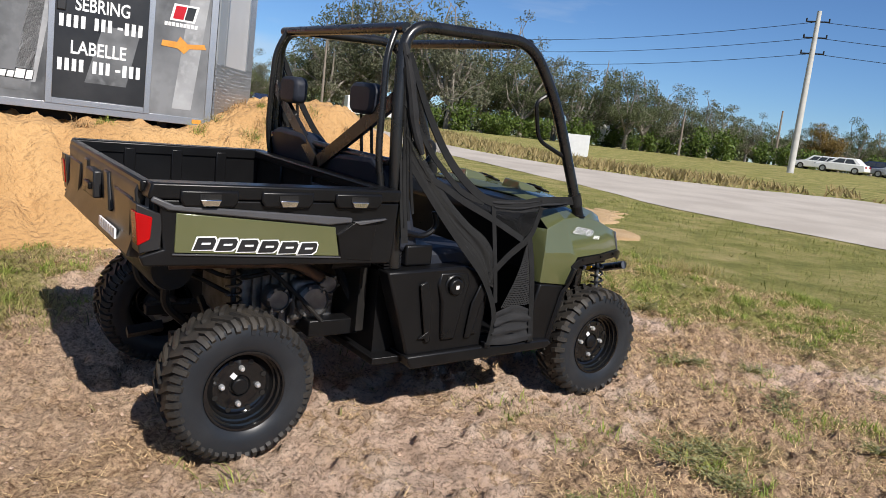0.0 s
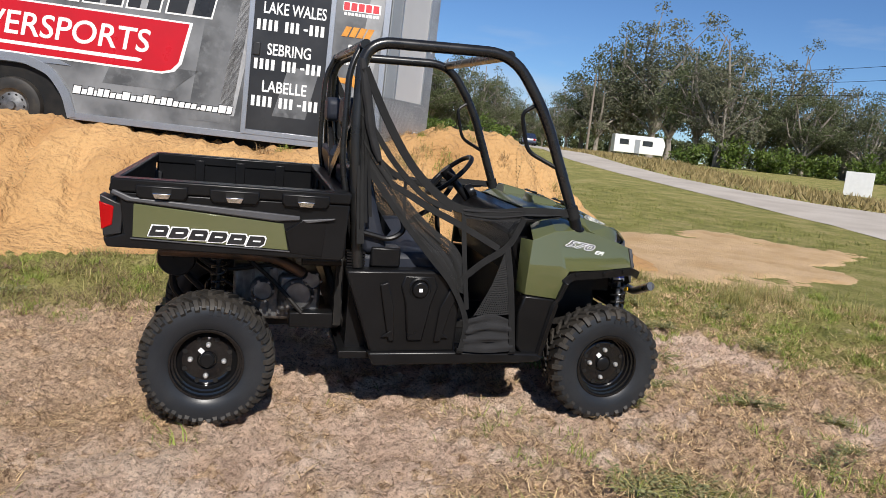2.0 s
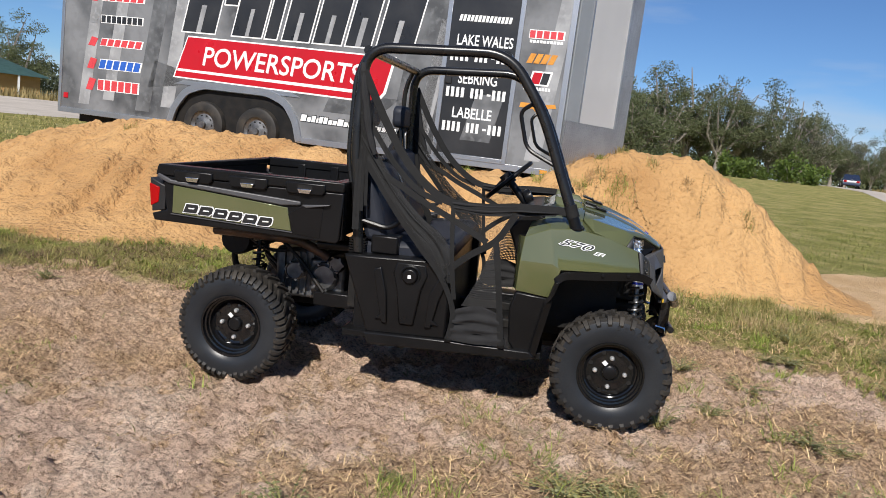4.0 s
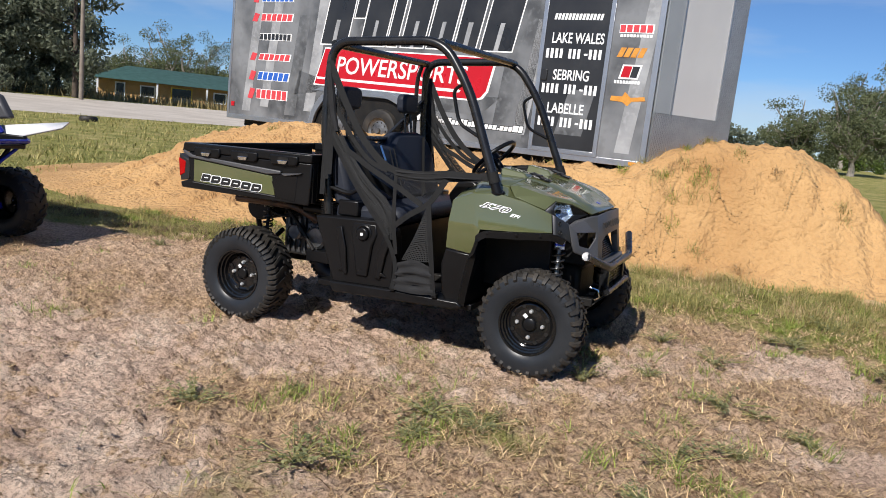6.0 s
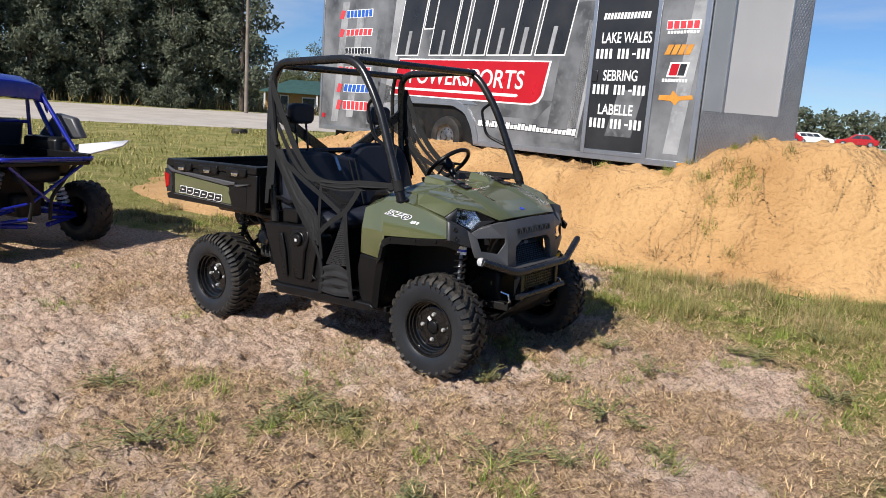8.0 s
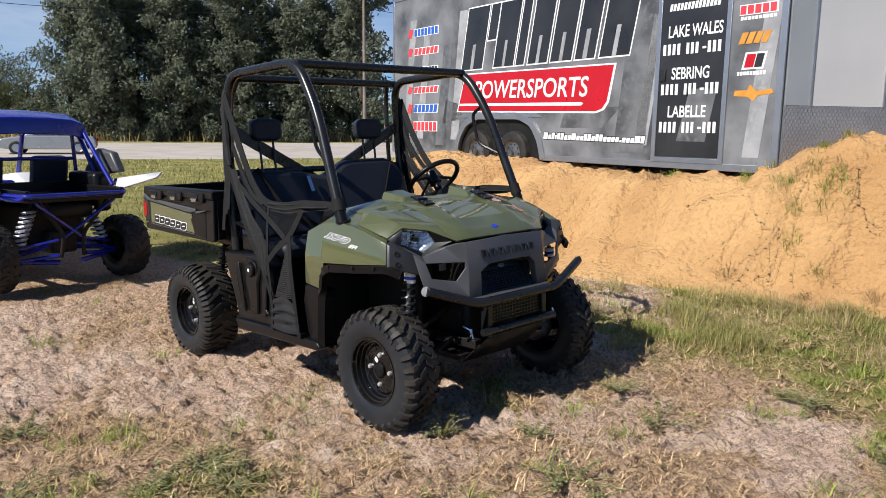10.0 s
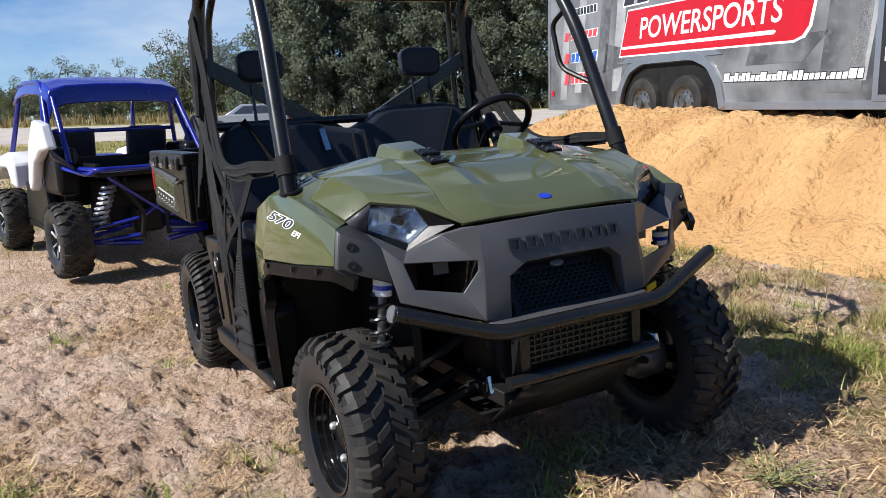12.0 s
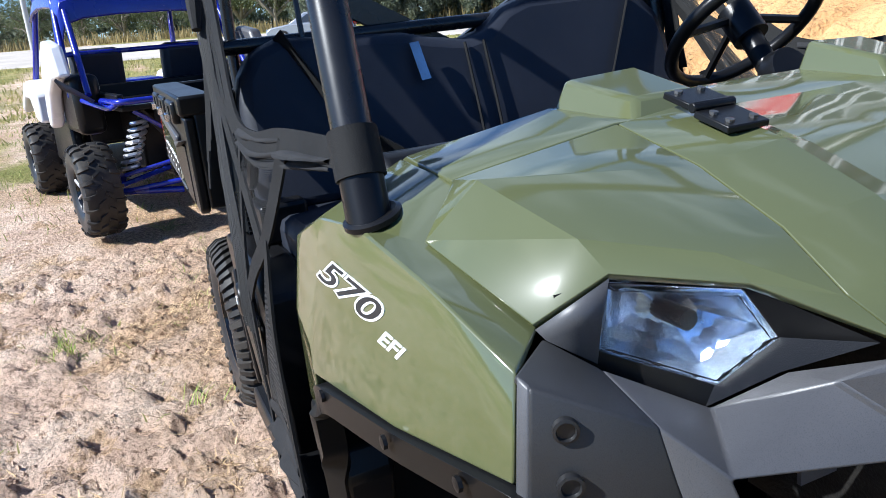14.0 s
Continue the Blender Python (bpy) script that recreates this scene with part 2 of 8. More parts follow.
def sweep(bm, pts, r, n=10, closed=False, flat=None, cap=True):
    """A round tube along a path, or a flat strap (flat: its half width and half thickness, and the direction of its width)."""
    pts = [Vector(p) for p in pts]
    k = len(pts)
    ref, rings = None, []
    for i, p in enumerate(pts):
        a = pts[(i - 1) % k] if closed or i else p
        b = pts[(i + 1) % k] if closed or i < k - 1 else p
        t = (b - a).normalized()
        if flat:
            u = Vector(flat[2])
            u = (u - t * u.dot(t)).normalized()
        else:
            ref = ref or (Vector((0, 0, 1)) if abs(t.z) < 0.9 else Vector((1, 0, 0)))
            u = (ref - t * ref.dot(t)).normalized()
            ref = u
        w = t.cross(u)
        rr = r[i] if isinstance(r, (list, tuple)) else r
        if flat:
            rings.append([bm.verts.new(p + u * flat[0] * s + w * flat[1] * q) for s, q in ((1, 1), (-1, 1), (-1, -1), (1, -1))])
        else:
            rings.append([bm.verts.new(p + (u * math.cos(2 * math.pi * j / n) + w * math.sin(2 * math.pi * j / n)) * rr) for j in range(n)])
    m = len(rings[0])
    for i in range(k if closed else k - 1):
        A, B = rings[i], rings[(i + 1) % k]
        for j in range(m):
            bm.faces.new((A[j], A[(j + 1) % m], B[(j + 1) % m], B[j]))
    if cap and not closed:
        bm.faces.new(rings[0][::-1])
        bm.faces.new(rings[-1])
    return bm


def lathe(bm, prof, n=32, m=None, close=False):
    """Turns a profile of (radius, height) round the local y axis."""
    made, rings = [], []
    for r, h in prof:
        if r < 1e-6:
            v = bm.verts.new((0, h, 0))
            rings.append([v] * n)
            made.append(v)
        else:
            ring = [bm.verts.new((r * math.cos(2 * math.pi * j / n), h, r * math.sin(2 * math.pi * j / n))) for j in range(n)]
            rings.append(ring)
            made += ring
    for A, B in zip(rings, rings[1:] + rings[:1] if close else rings[1:]):
        for j in range(n):
            f = []
            for v in (A[j], A[(j + 1) % n], B[(j + 1) % n], B[j]):
                if v not in f:
                    f.append(v)
            if len(f) > 2:
                bm.faces.new(f)
    if m is not None:
        bmesh.ops.transform(bm, matrix=m, verts=made)
    return bm


def faces(bm, verts, quads, m=None):
    vs = [bm.verts.new(v) for v in verts]
    for q in quads:
        bm.faces.new([vs[i] for i in q])
    return vs


def rod(bm, a, b, r, n=10):
    return sweep(bm, [a, b], r, n)


def words(name, text, size, mat, parent, m, depth=0.002, shear=0.0, label="", squash=1.0, bold=0.0, align="LEFT"):
    """Raised lettering from the built-in font, as a mesh in the local xy plane."""
    cu = bpy.data.curves.new(name, "FONT")
    cu.body, cu.size, cu.extrude, cu.shear, cu.offset, cu.align_x = text, size, depth, shear, bold, align
    cu.resolution_u = 4
    tmp = bpy.data.objects.new("tmp", cu)
    scene.collection.objects.link(tmp)
    bpy.context.view_layer.update()
    me = bpy.data.meshes.new_from_object(tmp.evaluated_get(bpy.context.evaluated_depsgraph_get()))
    bpy.data.objects.remove(tmp)
    me.name = name
    me.materials.clear()
    me.materials.append(mat)
    ob = new(name, me)
    ob.parent = parent
    ob.matrix_basis = m @ Matrix.Diagonal((squash, 1, 1, 1))
    if label:
        tagged(ob, label)
    return ob

# ---- ground, roads and sand ----
def smooth(a, b, t):
    t = min(1, max(0, (t - a) / (b - a)))
    return t * t * (3 - 2 * t)


RISE = ((0, 0), (11, 0.0), (20, 0.13), (30, 0.33), (40, 0.55), (50, 0.85), (62, 1.25), (90, 1.4), (3000, 1.4))


def ground(x, y):
    """The height of the ground: flat round the vehicle, rising slightly to the roads."""
    d = math.hypot(x, y + 2)
    for (a, p), (b, q) in zip(RISE, RISE[1:]):
        if d <= b:
            z = p + (q - p) * (d - a) / (b - a)
            break
    else:
        z = RISE[-1][1]
    near = 1 - smooth(3, 9, d)
    z += near * (-0.022 + 0.019 * x + 0.02 * y)
    z += 0.025 * noise.noise((x * 0.5, y * 0.5, 0)) * smooth(0.5, 3, d) * (1 - smooth(20, 40, d))
    return z


def lumps(x, y):
    """Scuffs and clods of the worn sandy ground near the vehicle."""
    worn = (1 - smooth(3.7, 4.8, abs(x - 0.35))) * (1 - smooth(3.2, 4.1, abs(y + 0.2)))
    if worn == 0:
        return 0.0
    soft = 0.014 * noise.noise((x * 3, y * 3, 1)) + 0.018 * noise.noise((x * 7, y * 7, 2))
    clod = noise.noise((x * 13, y * 13, 5))
    return worn * (soft + 0.04 * smooth(0.1, 0.42, clod) - 0.025 * smooth(0.15, 0.42, -clod) + 0.016 * noise.noise((x * 27, y * 27, 6)))


def bare(x, y):
    """How bare and sandy the ground is, 0 to 1; the rest carries grass."""
    v = 0.55 + 0.9 * noise.noise((x * 0.35, y * 0.35, 7)) + 0.5 * noise.noise((x * 1.3, y * 1.3, 8))
    v += 0.5 * smooth(3.0, -2.0, x) * smooth(4.5, 0.5, y) - 0.3 * smooth(2.2, 4.6, x)
    v += 0.3 * smooth(-0.6, -2.0, y) - 0.3 * smooth(0.8, 2.2, x) * smooth(-0.3, 1.5, y)
    v -= 0.95 * smooth(0.5, 1.5, y) * smooth(-0.6, -1.8, x)
    v += 0.42 * smooth(2.0, 0.9, math.hypot(x - 1.7, y - 0.2)) + 0.08 * smooth(0.3, -0.8, y) * smooth(0.5, 1.5, x)
    v -= 0.9 * smooth(5, 9, math.hypot(x, y + 1))
    v -= 0.7 * smooth(-2.0, -4.5, x) * smooth(0.5, 3, y)
    return min(1, max(0, v))


def straw_zone(x, y):
    """Where dead straw lies: patchy, thicker ahead of the vehicle's door than behind it."""
    v = noise.noise((x * 0.8, y * 0.8, 21)) + 0.55 * noise.noise((x * 2.7, y * 2.7, 22)) + 0.3 * noise.noise((x * 7, y * 7, 23))
    return v + 0.42 * smooth(-0.9, 1.0, x) - 0.12


def earth(name):
    """Sandy soil with dead straw; turf with dry patches where the grass colour says so."""
    m = bpy.data.materials.new(name)
    m.use_nodes = True
    n, l = m.node_tree.nodes, m.node_tree.links
    b = n["Principled BSDF"]
    co, at = n.new("ShaderNodeTexCoord"), n.new("ShaderNodeAttribute")
    at.attribute_name = "bare"
    def tex(scale, detail, rough=0.5):
        t = n.new("ShaderNodeTexNoise")
        t.inputs["Scale"].default_value, t.inputs["Detail"].default_value, t.inputs["Roughness"].default_value = scale, detail, rough
        l.new(co.outputs["Object"], t.inputs["Vector"])
        return t
    def ramp(t, *stops):
        r = n.new("ShaderNodeValToRGB")
        for i, (p, c) in enumerate(stops):
            e = r.color_ramp.elements[i] if i < 2 else r.color_ramp.elements.new(p)
            e.position, e.color = p, (*c, 1)
        l.new(t.outputs["Fac"], r.inputs["Fac"])
        return r
    def blend(f, a, c):
        x = n.new("ShaderNodeMix")
        x.data_type = "RGBA"
        l.new(f, x.inputs["Factor"])
        l.new(a, x.inputs["A"])
        l.new(c, x.inputs["B"])
        return x.outputs["Result"]
    sand = ramp(tex(2.2, 8, 0.65), (0.3, (0.46, 0.315, 0.225)), (0.47, (0.69, 0.5, 0.375)), (0.7, (0.84, 0.67, 0.53)))
    straw = ramp(tex(38, 6, 0.7), (0.35, (0.25, 0.15, 0.09)), (0.58, (0.68, 0.475, 0.3)))
    turf = ramp(tex(1.1, 8, 0.7), (0.3, (0.15, 0.165, 0.05)), (0.48, (0.28, 0.265, 0.085)), (0.68, (0.45, 0.37, 0.17)))
    fine = ramp(tex(42, 8, 0.78), (0.41, (0.2, 0.155, 0.125)), (0.5, (1.12, 1.12, 1.12)))
    mask = n.new("ShaderNodeMapRange")
    mask.inputs["From Min"].default_value, mask.inputs["From Max"].default_value = 0.56, 0.62
    l.new(tex(5, 6, 0.7).outputs["Fac"], mask.inputs["Value"])
    soil = blend(mask.outputs["Result"], sand.outputs["Color"], straw.outputs["Color"])
    rot = n.new("ShaderNodeAttribute")
    rot.attribute_name = "litter"
    soil = blend(rot.outputs["Fac"], soil, straw.outputs["Color"])
    # the edge between soil and turf is ragged
    edge = n.new("ShaderNodeMath")
    edge.operation = "ADD"
    rag = n.new("ShaderNodeMapRange")
    rag.inputs["To Min"].default_value, rag.inputs["To Max"].default_value = -0.45, 0.45
    l.new(tex(7, 6, 0.7).outputs["Fac"], rag.inputs["Value"])
    l.new(at.outputs["Fac"], edge.inputs[0])
    l.new(rag.outputs["Result"], edge.inputs[1])
    sharp = n.new("ShaderNodeMapRange")
    sharp.inputs["From Min"].default_value, sharp.inputs["From Max"].default_value = 0.3, 0.6
    l.new(edge.outputs[0], sharp.inputs["Value"])
    col = blend(sharp.outputs["Result"], turf.outputs["Color"], soil)
    mu = n.new("ShaderNodeMix")
    mu.data_type, mu.blend_type = "RGBA", "MULTIPLY"
    mu.inputs["Factor"].default_value = 0.6
    l.new(col, mu.inputs["A"])
    l.new(fine.outputs["Color"], mu.inputs["B"])
    l.new(mu.outputs["Result"], b.inputs["Base Color"])
    b.inputs["Roughness"].default_value = 0.95
    b.inputs["Specular IOR Level"].default_value = 0.1
    bp = n.new("ShaderNodeBump")
    bp.inputs["Strength"].default_value, bp.inputs["Distance"].default_value = 1.0, 0.06
    l.new(tex(26, 9, 0.72).outputs["Fac"], bp.inputs["Height"])
    l.new(bp.outputs["Normal"], b.inputs["Normal"])
    return m


M_EARTH = earth("sandy_turf")
M_SAND = surf("orange_sand", (0.5, 0.3, 0.125), (0.36, 0.195, 0.072), 0.95, 0.9, 17, 1.0, mix=(0.4, 0.7), dist=0.06, c3=(0.4, 0.23, 0.09), rvar=0.03)
M_ROAD = surf("pale_gravel_road", (0.5, 0.445, 0.38), (0.4, 0.35, 0.295), 0.95, 0.6, 25, 0.4, dist=0.02, c3=(0.36, 0.33, 0.29))


def sheet(name, xs, ys, height, mat, attr=False, label="", category="", kind="structure"):
    vs = [(x, y, height(x, y)) for y in ys for x in xs]
    k = len(xs)
    fs = [(j * k + i, j * k + i + 1, (j + 1) * k + i + 1, (j + 1) * k + i) for j in range(len(ys) - 1) for i in range(k - 1)]
    me = bpy.data.meshes.new(name)
    me.from_pydata(vs, [], fs)
    me.polygons.foreach_set("use_smooth", [True] * len(fs))
    if attr:
        a = me.attributes.new("bare", "FLOAT", "POINT")
        a.data.foreach_set("value", [bare(v[0], v[1]) for v in vs])
        a = me.attributes.new("litter", "FLOAT", "POINT")
        a.data.foreach_set("value", [min(1, 0.85 * smooth(-0.05, 0.4, straw_zone(v[0], v[1])) + 0.7 * smooth(-1.7, -0.5, v[1]) * smooth(-0.6, -1.6, v[0])) for v in vs])
    me.materials.append(mat)
    return tagged(new(name, me), label, category, "", kind)


def spread(lo, hi, step, far, grow=1.25):
    """Grid lines: even steps from lo to hi, then ever wider ones out to far."""
    out = list(np.arange(lo, hi + step / 2, step))
    for sign in (1, -1):
        s, p = step, hi if sign > 0 else lo
        while abs(p) < far:
            s *= grow
            p += sign * s
            out.append(p)
    return sorted(float(v) for v in out)


sheet("ground", spread(-4.5, 5.2, 0.03, 2600, 1.16), spread(-4.4, 4.0, 0.03, 2600, 1.16),
      lambda x, y: ground(x, y) + lumps(x, y), M_EARTH, True,
      "worn sandy ground with dead straw and patchy grass", "ground")


def strip(name, near, far, lift, label):
    """A road between two edge lines, laid on the ground."""
    bm = bmesh.new()
    rows = []
    for (ax, ay), (bx, by) in zip(near, far):
        rows.append([bm.verts.new((ax + (bx - ax) * t, ay + (by - ay) * t, ground(ax + (bx - ax) * t, ay + (by - ay) * t) + lift * (0.2 if t in (0, 1) else 1)))
                     for t in [i / 8 for i in range(9)]])
    for A, B in zip(rows, rows[1:]):
        for j in range(8):
            bm.faces.new((A[j], A[j + 1], B[j + 1], B[j]))
    ob = part(name, bm, M_ROAD, None, angle=60)
    return tagged(ob, label, "road", "", "structure")


def between(a, b, k):
    """Two lines cut into equally many steps."""
    def cut(pts):
        ls = [0]
        for p, q in zip(pts, pts[1:]):
            ls.append(ls[-1] + math.dist(p, q))
        return [(float(np.interp(ls[-1] * i / k, ls, [p[0] for p in pts])), float(np.interp(ls[-1] * i / k, ls, [p[1] for p in pts]))) for i in range(k + 1)]
    return cut(a), cut(b)


lane_near, lane_far = between([(14.5, -14), (13.2, 6.5), (13.4, 9), (14.8, 13), (15.4, 17), (16.2, 21.5), (17.8, 32), (19.5, 42), (23, 56), (30, 85), (38, 120)],
                              [(31, -14), (29.5, 12.3), (26.6, 13.4), (22.9, 15.8), (21, 20), (20.6, 24), (21.5, 32.5), (23.5, 42), (27, 56), (34, 85), (42, 120)], 110)
strip("road_east", lane_near, lane_far, 0.07, "pale sun-bleached gravel lane beside the grass")
# the other road runs straight past, square to this direction
RN, RT = Vector((math.cos(radians(158)), math.sin(radians(158)))), Vector((-math.sin(radians(158)), math.cos(radians(158))))
def across(d, s):
    p = Vector((3.5, -3.5)) + RN * d + RT * s
    return p.x, p.y
strip("road_west", [across(38.5, s) for s in range(-160, 130, 4)], [across(60, s) for s in range(-160, 130, 4)], 0.05, "wide pale road past the lot")

# ---- the bank of orange sand in front of the trailer ----
CREST = ((-11, 0.0), (-9.2, 0.12), (-8, 0.45), (-7.2, 0.85), (-6.4, 1.1), (-5.3, 1.27), (-4.3, 1.24), (-3.4, 1.17), (-2, 1.12), (-0.9, 1.05), (0.2, 1.07), (0.62, 1.17), (1.05, 1.36), (1.55, 1.53), (2.1, 1.55), (2.46, 1.48), (2.8, 1.27), (3.15, 1.0), (3.5, 0.68), (3.9, 0.3), (4.4, 0.06), (5, 0))


def bank(x, y):
    """Height of the sand above the ground at a place."""
    foot = 3.5 + 0.25 * noise.noise((x * 0.6, 0, 3)) - 1.1 * smooth(-1.5, -5.0, x) + 0.35 * smooth(0.5, 2.0, x) + 0.3 * smooth(-5, -9, x)
    top = float(np.interp(x, [c[0] for c in CREST], [c[1] for c in CREST])) + 0.03 * noise.noise((x * 1.3, 0, 9))
    edge = 4.75 - 0.155 * (x - 0.6) if x < 0.6 else 4.75 + 0.25 * smooth(0.6, 2.0, x)
    t = (y - foot) / max(0.9, edge - foot)
    h = top * (0.8 * smooth(-0.12, 0.95, t) + 0.2 * smooth(0.35, 1.05, t))
    h *= 1 - smooth(6.0, 8.2, y) * smooth(0.2, 1.0, x)
    # rills, clods and slumps
    if h > 0.02:
        k = smooth(0.02, 0.3, h)
        h += k * (0.06 * noise.noise((x * 1.7, y * 1.7, 4)) + 0.055 * noise.noise((x * 4, y * 4, 5)) + 0.04 * smooth(0.1, 0.5, noise.noise((x * 7, y * 7, 16))) + 0.026 * noise.noise((x * 10, y * 10, 6)) + 0.009 * noise.noise((x * 24, y * 24, 7)))
        h -= k * 0.07 * smooth(0.72, 0.95, 1 - abs(noise.noise((x * 1.9, y * 0.6, 14)))) * smooth(1.05, 0.6, t)
    return h


sheet("sand_bank", [i * 0.04 for i in range(-280, 128)], [1.6 + j * 0.04 for j in range(0, 175)],
      lambda x, y: ground(x, y) - 0.06 + bank(x, y) + 0.05 * smooth(0, 0.05, bank(x, y)), M_SAND, False,
      "long bank of loose orange sand with rills", "sand bank", "structure")
# low spill of sand over the grass beside the bank
def spill(x, y):
    u, v = (x - 6.4) * 0.8 + (y - 6.3) * 0.6, (y - 6.3) * 0.8 - (x - 6.4) * 0.6
    r = math.hypot(u / 4.6, v / 2.5) + 0.3 * noise.noise((x * 0.6, y * 0.6, 2)) + 0.2 * noise.noise((x * 2, y * 2, 2)) + 0.1 * noise.noise((x * 6, y * 6, 2))
    return 1 - smooth(0.7, 1.0, r)


M_SPILL = surf("pale_tan_sand", (0.62, 0.43, 0.24), (0.5, 0.32, 0.15), 0.95, 1.3, 40, 1.0, mix=(0.4, 0.68), dist=0.05, c3=(0.46, 0.3, 0.15), rvar=0.03)
sheet("sand_spill", [0.8 + i * 0.07 for i in range(0, 170)], [1.6 + j * 0.07 for j in range(0, 150)],
      lambda x, y: ground(x, y) - 0.07 + 0.1 * spill(x, y) + 0.02 * noise.noise((x * 3, y * 3, 3)) + 0.015 * noise.noise((x * 8, y * 8, 3)),
      M_SPILL, False, "thin spill of pale tan sand over the grass", "sand")

# ---- the cargo trailer behind the sand ----
M_ALU = surf("brushed_aluminium", (0.5, 0.51, 0.53), (0.4, 0.41, 0.43), 0.35, 3, 200, 0.05, metal=0.85)
M_WRAP = surf("weathered_grey_wrap", (0.195, 0.2, 0.206), (0.05, 0.052, 0.055), 0.35, 1.5, 9, 0.0, mix=(0.4, 0.68), c3=(0.15, 0.154, 0.158))
M_GHOST = surf("darker_wrap_print", (0.15, 0.154, 0.158), (0.06, 0.062, 0.064), 0.35, 2.4, 11, 0.0, mix=(0.38, 0.66), c3=(0.17, 0.175, 0.18))
M_PALE = surf("paler_wrap_print", (0.34, 0.345, 0.35), (0.2, 0.204, 0.208), 0.35, 2.4, 11, 0.0, mix=(0.38, 0.66), c3=(0.38, 0.385, 0.39))
M_PANEL = surf("grey_sheet_metal", (0.27, 0.29, 0.31), (0.23, 0.25, 0.27), 0.4, 1.5, 60, 0.02, c3=(0.25, 0.265, 0.285))
M_STRIPRED = surf("red_vinyl", (0.47, 0.006, 0.014), (0.41, 0.005, 0.012), 0.3, 3, 60, 0.0, c3=(0.43, 0.006, 0.013))
M_BLACKWRAP = surf("black_vinyl", (0.016, 0.016, 0.017), (0.03, 0.03, 0.031), 0.3, 2, 20, 0.0, c3=(0.022, 0.022, 0.023))
M_BLUEV = surf("blue_vinyl", (0.03, 0.12, 0.5), (0.025, 0.1, 0.42), 0.35)
M_REDV = surf("pale_red_vinyl", (0.62, 0.06, 0.07), (0.55, 0.05, 0.06), 0.35)
M_GOLD = surf("amber_vinyl", (0.65, 0.3, 0.05), (0.55, 0.22, 0.03), 0.35)


def chequer(name):
    """Aluminium tread plate: short raised bars in alternating directions."""
    m = surf(name, (0.36, 0.37, 0.39), (0.28, 0.29, 0.305), 0.34, 3, 60, 0.0, metal=0.6)
    n, l = m.node_tree.nodes, m.node_tree.links
    co, mp = n.new("ShaderNodeTexCoord"), n.new("ShaderNodeMapping")
    mp.inputs["Rotation"].default_value = (0, radians(45), 0)
    ck = n.new("ShaderNodeTexVoronoi")
    ck.inputs["Scale"].default_value, ck.inputs["Randomness"].default_value = 34, 0.0
    mp.inputs["Scale"].default_value = (1.0, 0.01, 0.55)
    st = n.new("ShaderNodeMapRange")
    st.inputs["From Min"].default_value, st.inputs["From Max"].default_value = 0.42, 0.3
    bp = n.new("ShaderNodeBump")
    bp.inputs["Strength"].default_value, bp.inputs["Distance"].default_value = 1.0, 0.008
    l.new(co.outputs["Object"], mp.inputs["Vector"])
    l.new(mp.outputs["Vector"], ck.inputs["Vector"])
    l.new(ck.outputs["Distance"], st.inputs["Value"])
    l.new(st.outputs["Result"], bp.inputs["Height"])
    l.new(bp.outputs["Normal"], n["Principled BSDF"].inputs["Normal"])
    return m


M_NOSE = surf("pale_enamel_sheet", (0.5, 0.5, 0.5), (0.45, 0.45, 0.455), 0.4, 1.2, 60, 0.02, c3=(0.46, 0.46, 0.465))
M_TREAD = chequer("tread_plate")
TRAILER = Matrix.Translation((0.59, 4.99, 1.16)) @ pose(0, 0, 0, 0, 0, -8.82) @ pose(0, 0, 0, 0, 0.75, 0)
# local: x towards the hitch end (the rear end at -7.83), y away from the yard, z up from the lower edge
trailer = thing("cargo_trailer", TRAILER, "long enclosed grey cargo trailer with dealer lettering", "trailer")


def slab(name, pts, mat, parent, lift, label="", bevel=0.0):
    """A thin sheet on the side wall: points are (x, z), lift is how far it stands proud."""
    bm = bmesh.new()
    prism(bm, pts, 0.001, -lift)
    return part(name, bm, mat, parent, label, bevel)


def bars(parent, x0, x1, z0, z1, mat, lift, k, lean=0.0, fill=0.78, name="print_bar", dip=()):
    """Writing that is kept as plain bars: one for each sign, or for each group of signs."""
    step = (x1 - x0) / k
    for i in range(k):
        if i in dip:
            continue
        a, b = x0 + step * i, x0 + step * (i + fill)
        slab(name, [(a, z0), (b, z0), (b + lean, z1), (a + lean, z1)], mat, parent, lift)


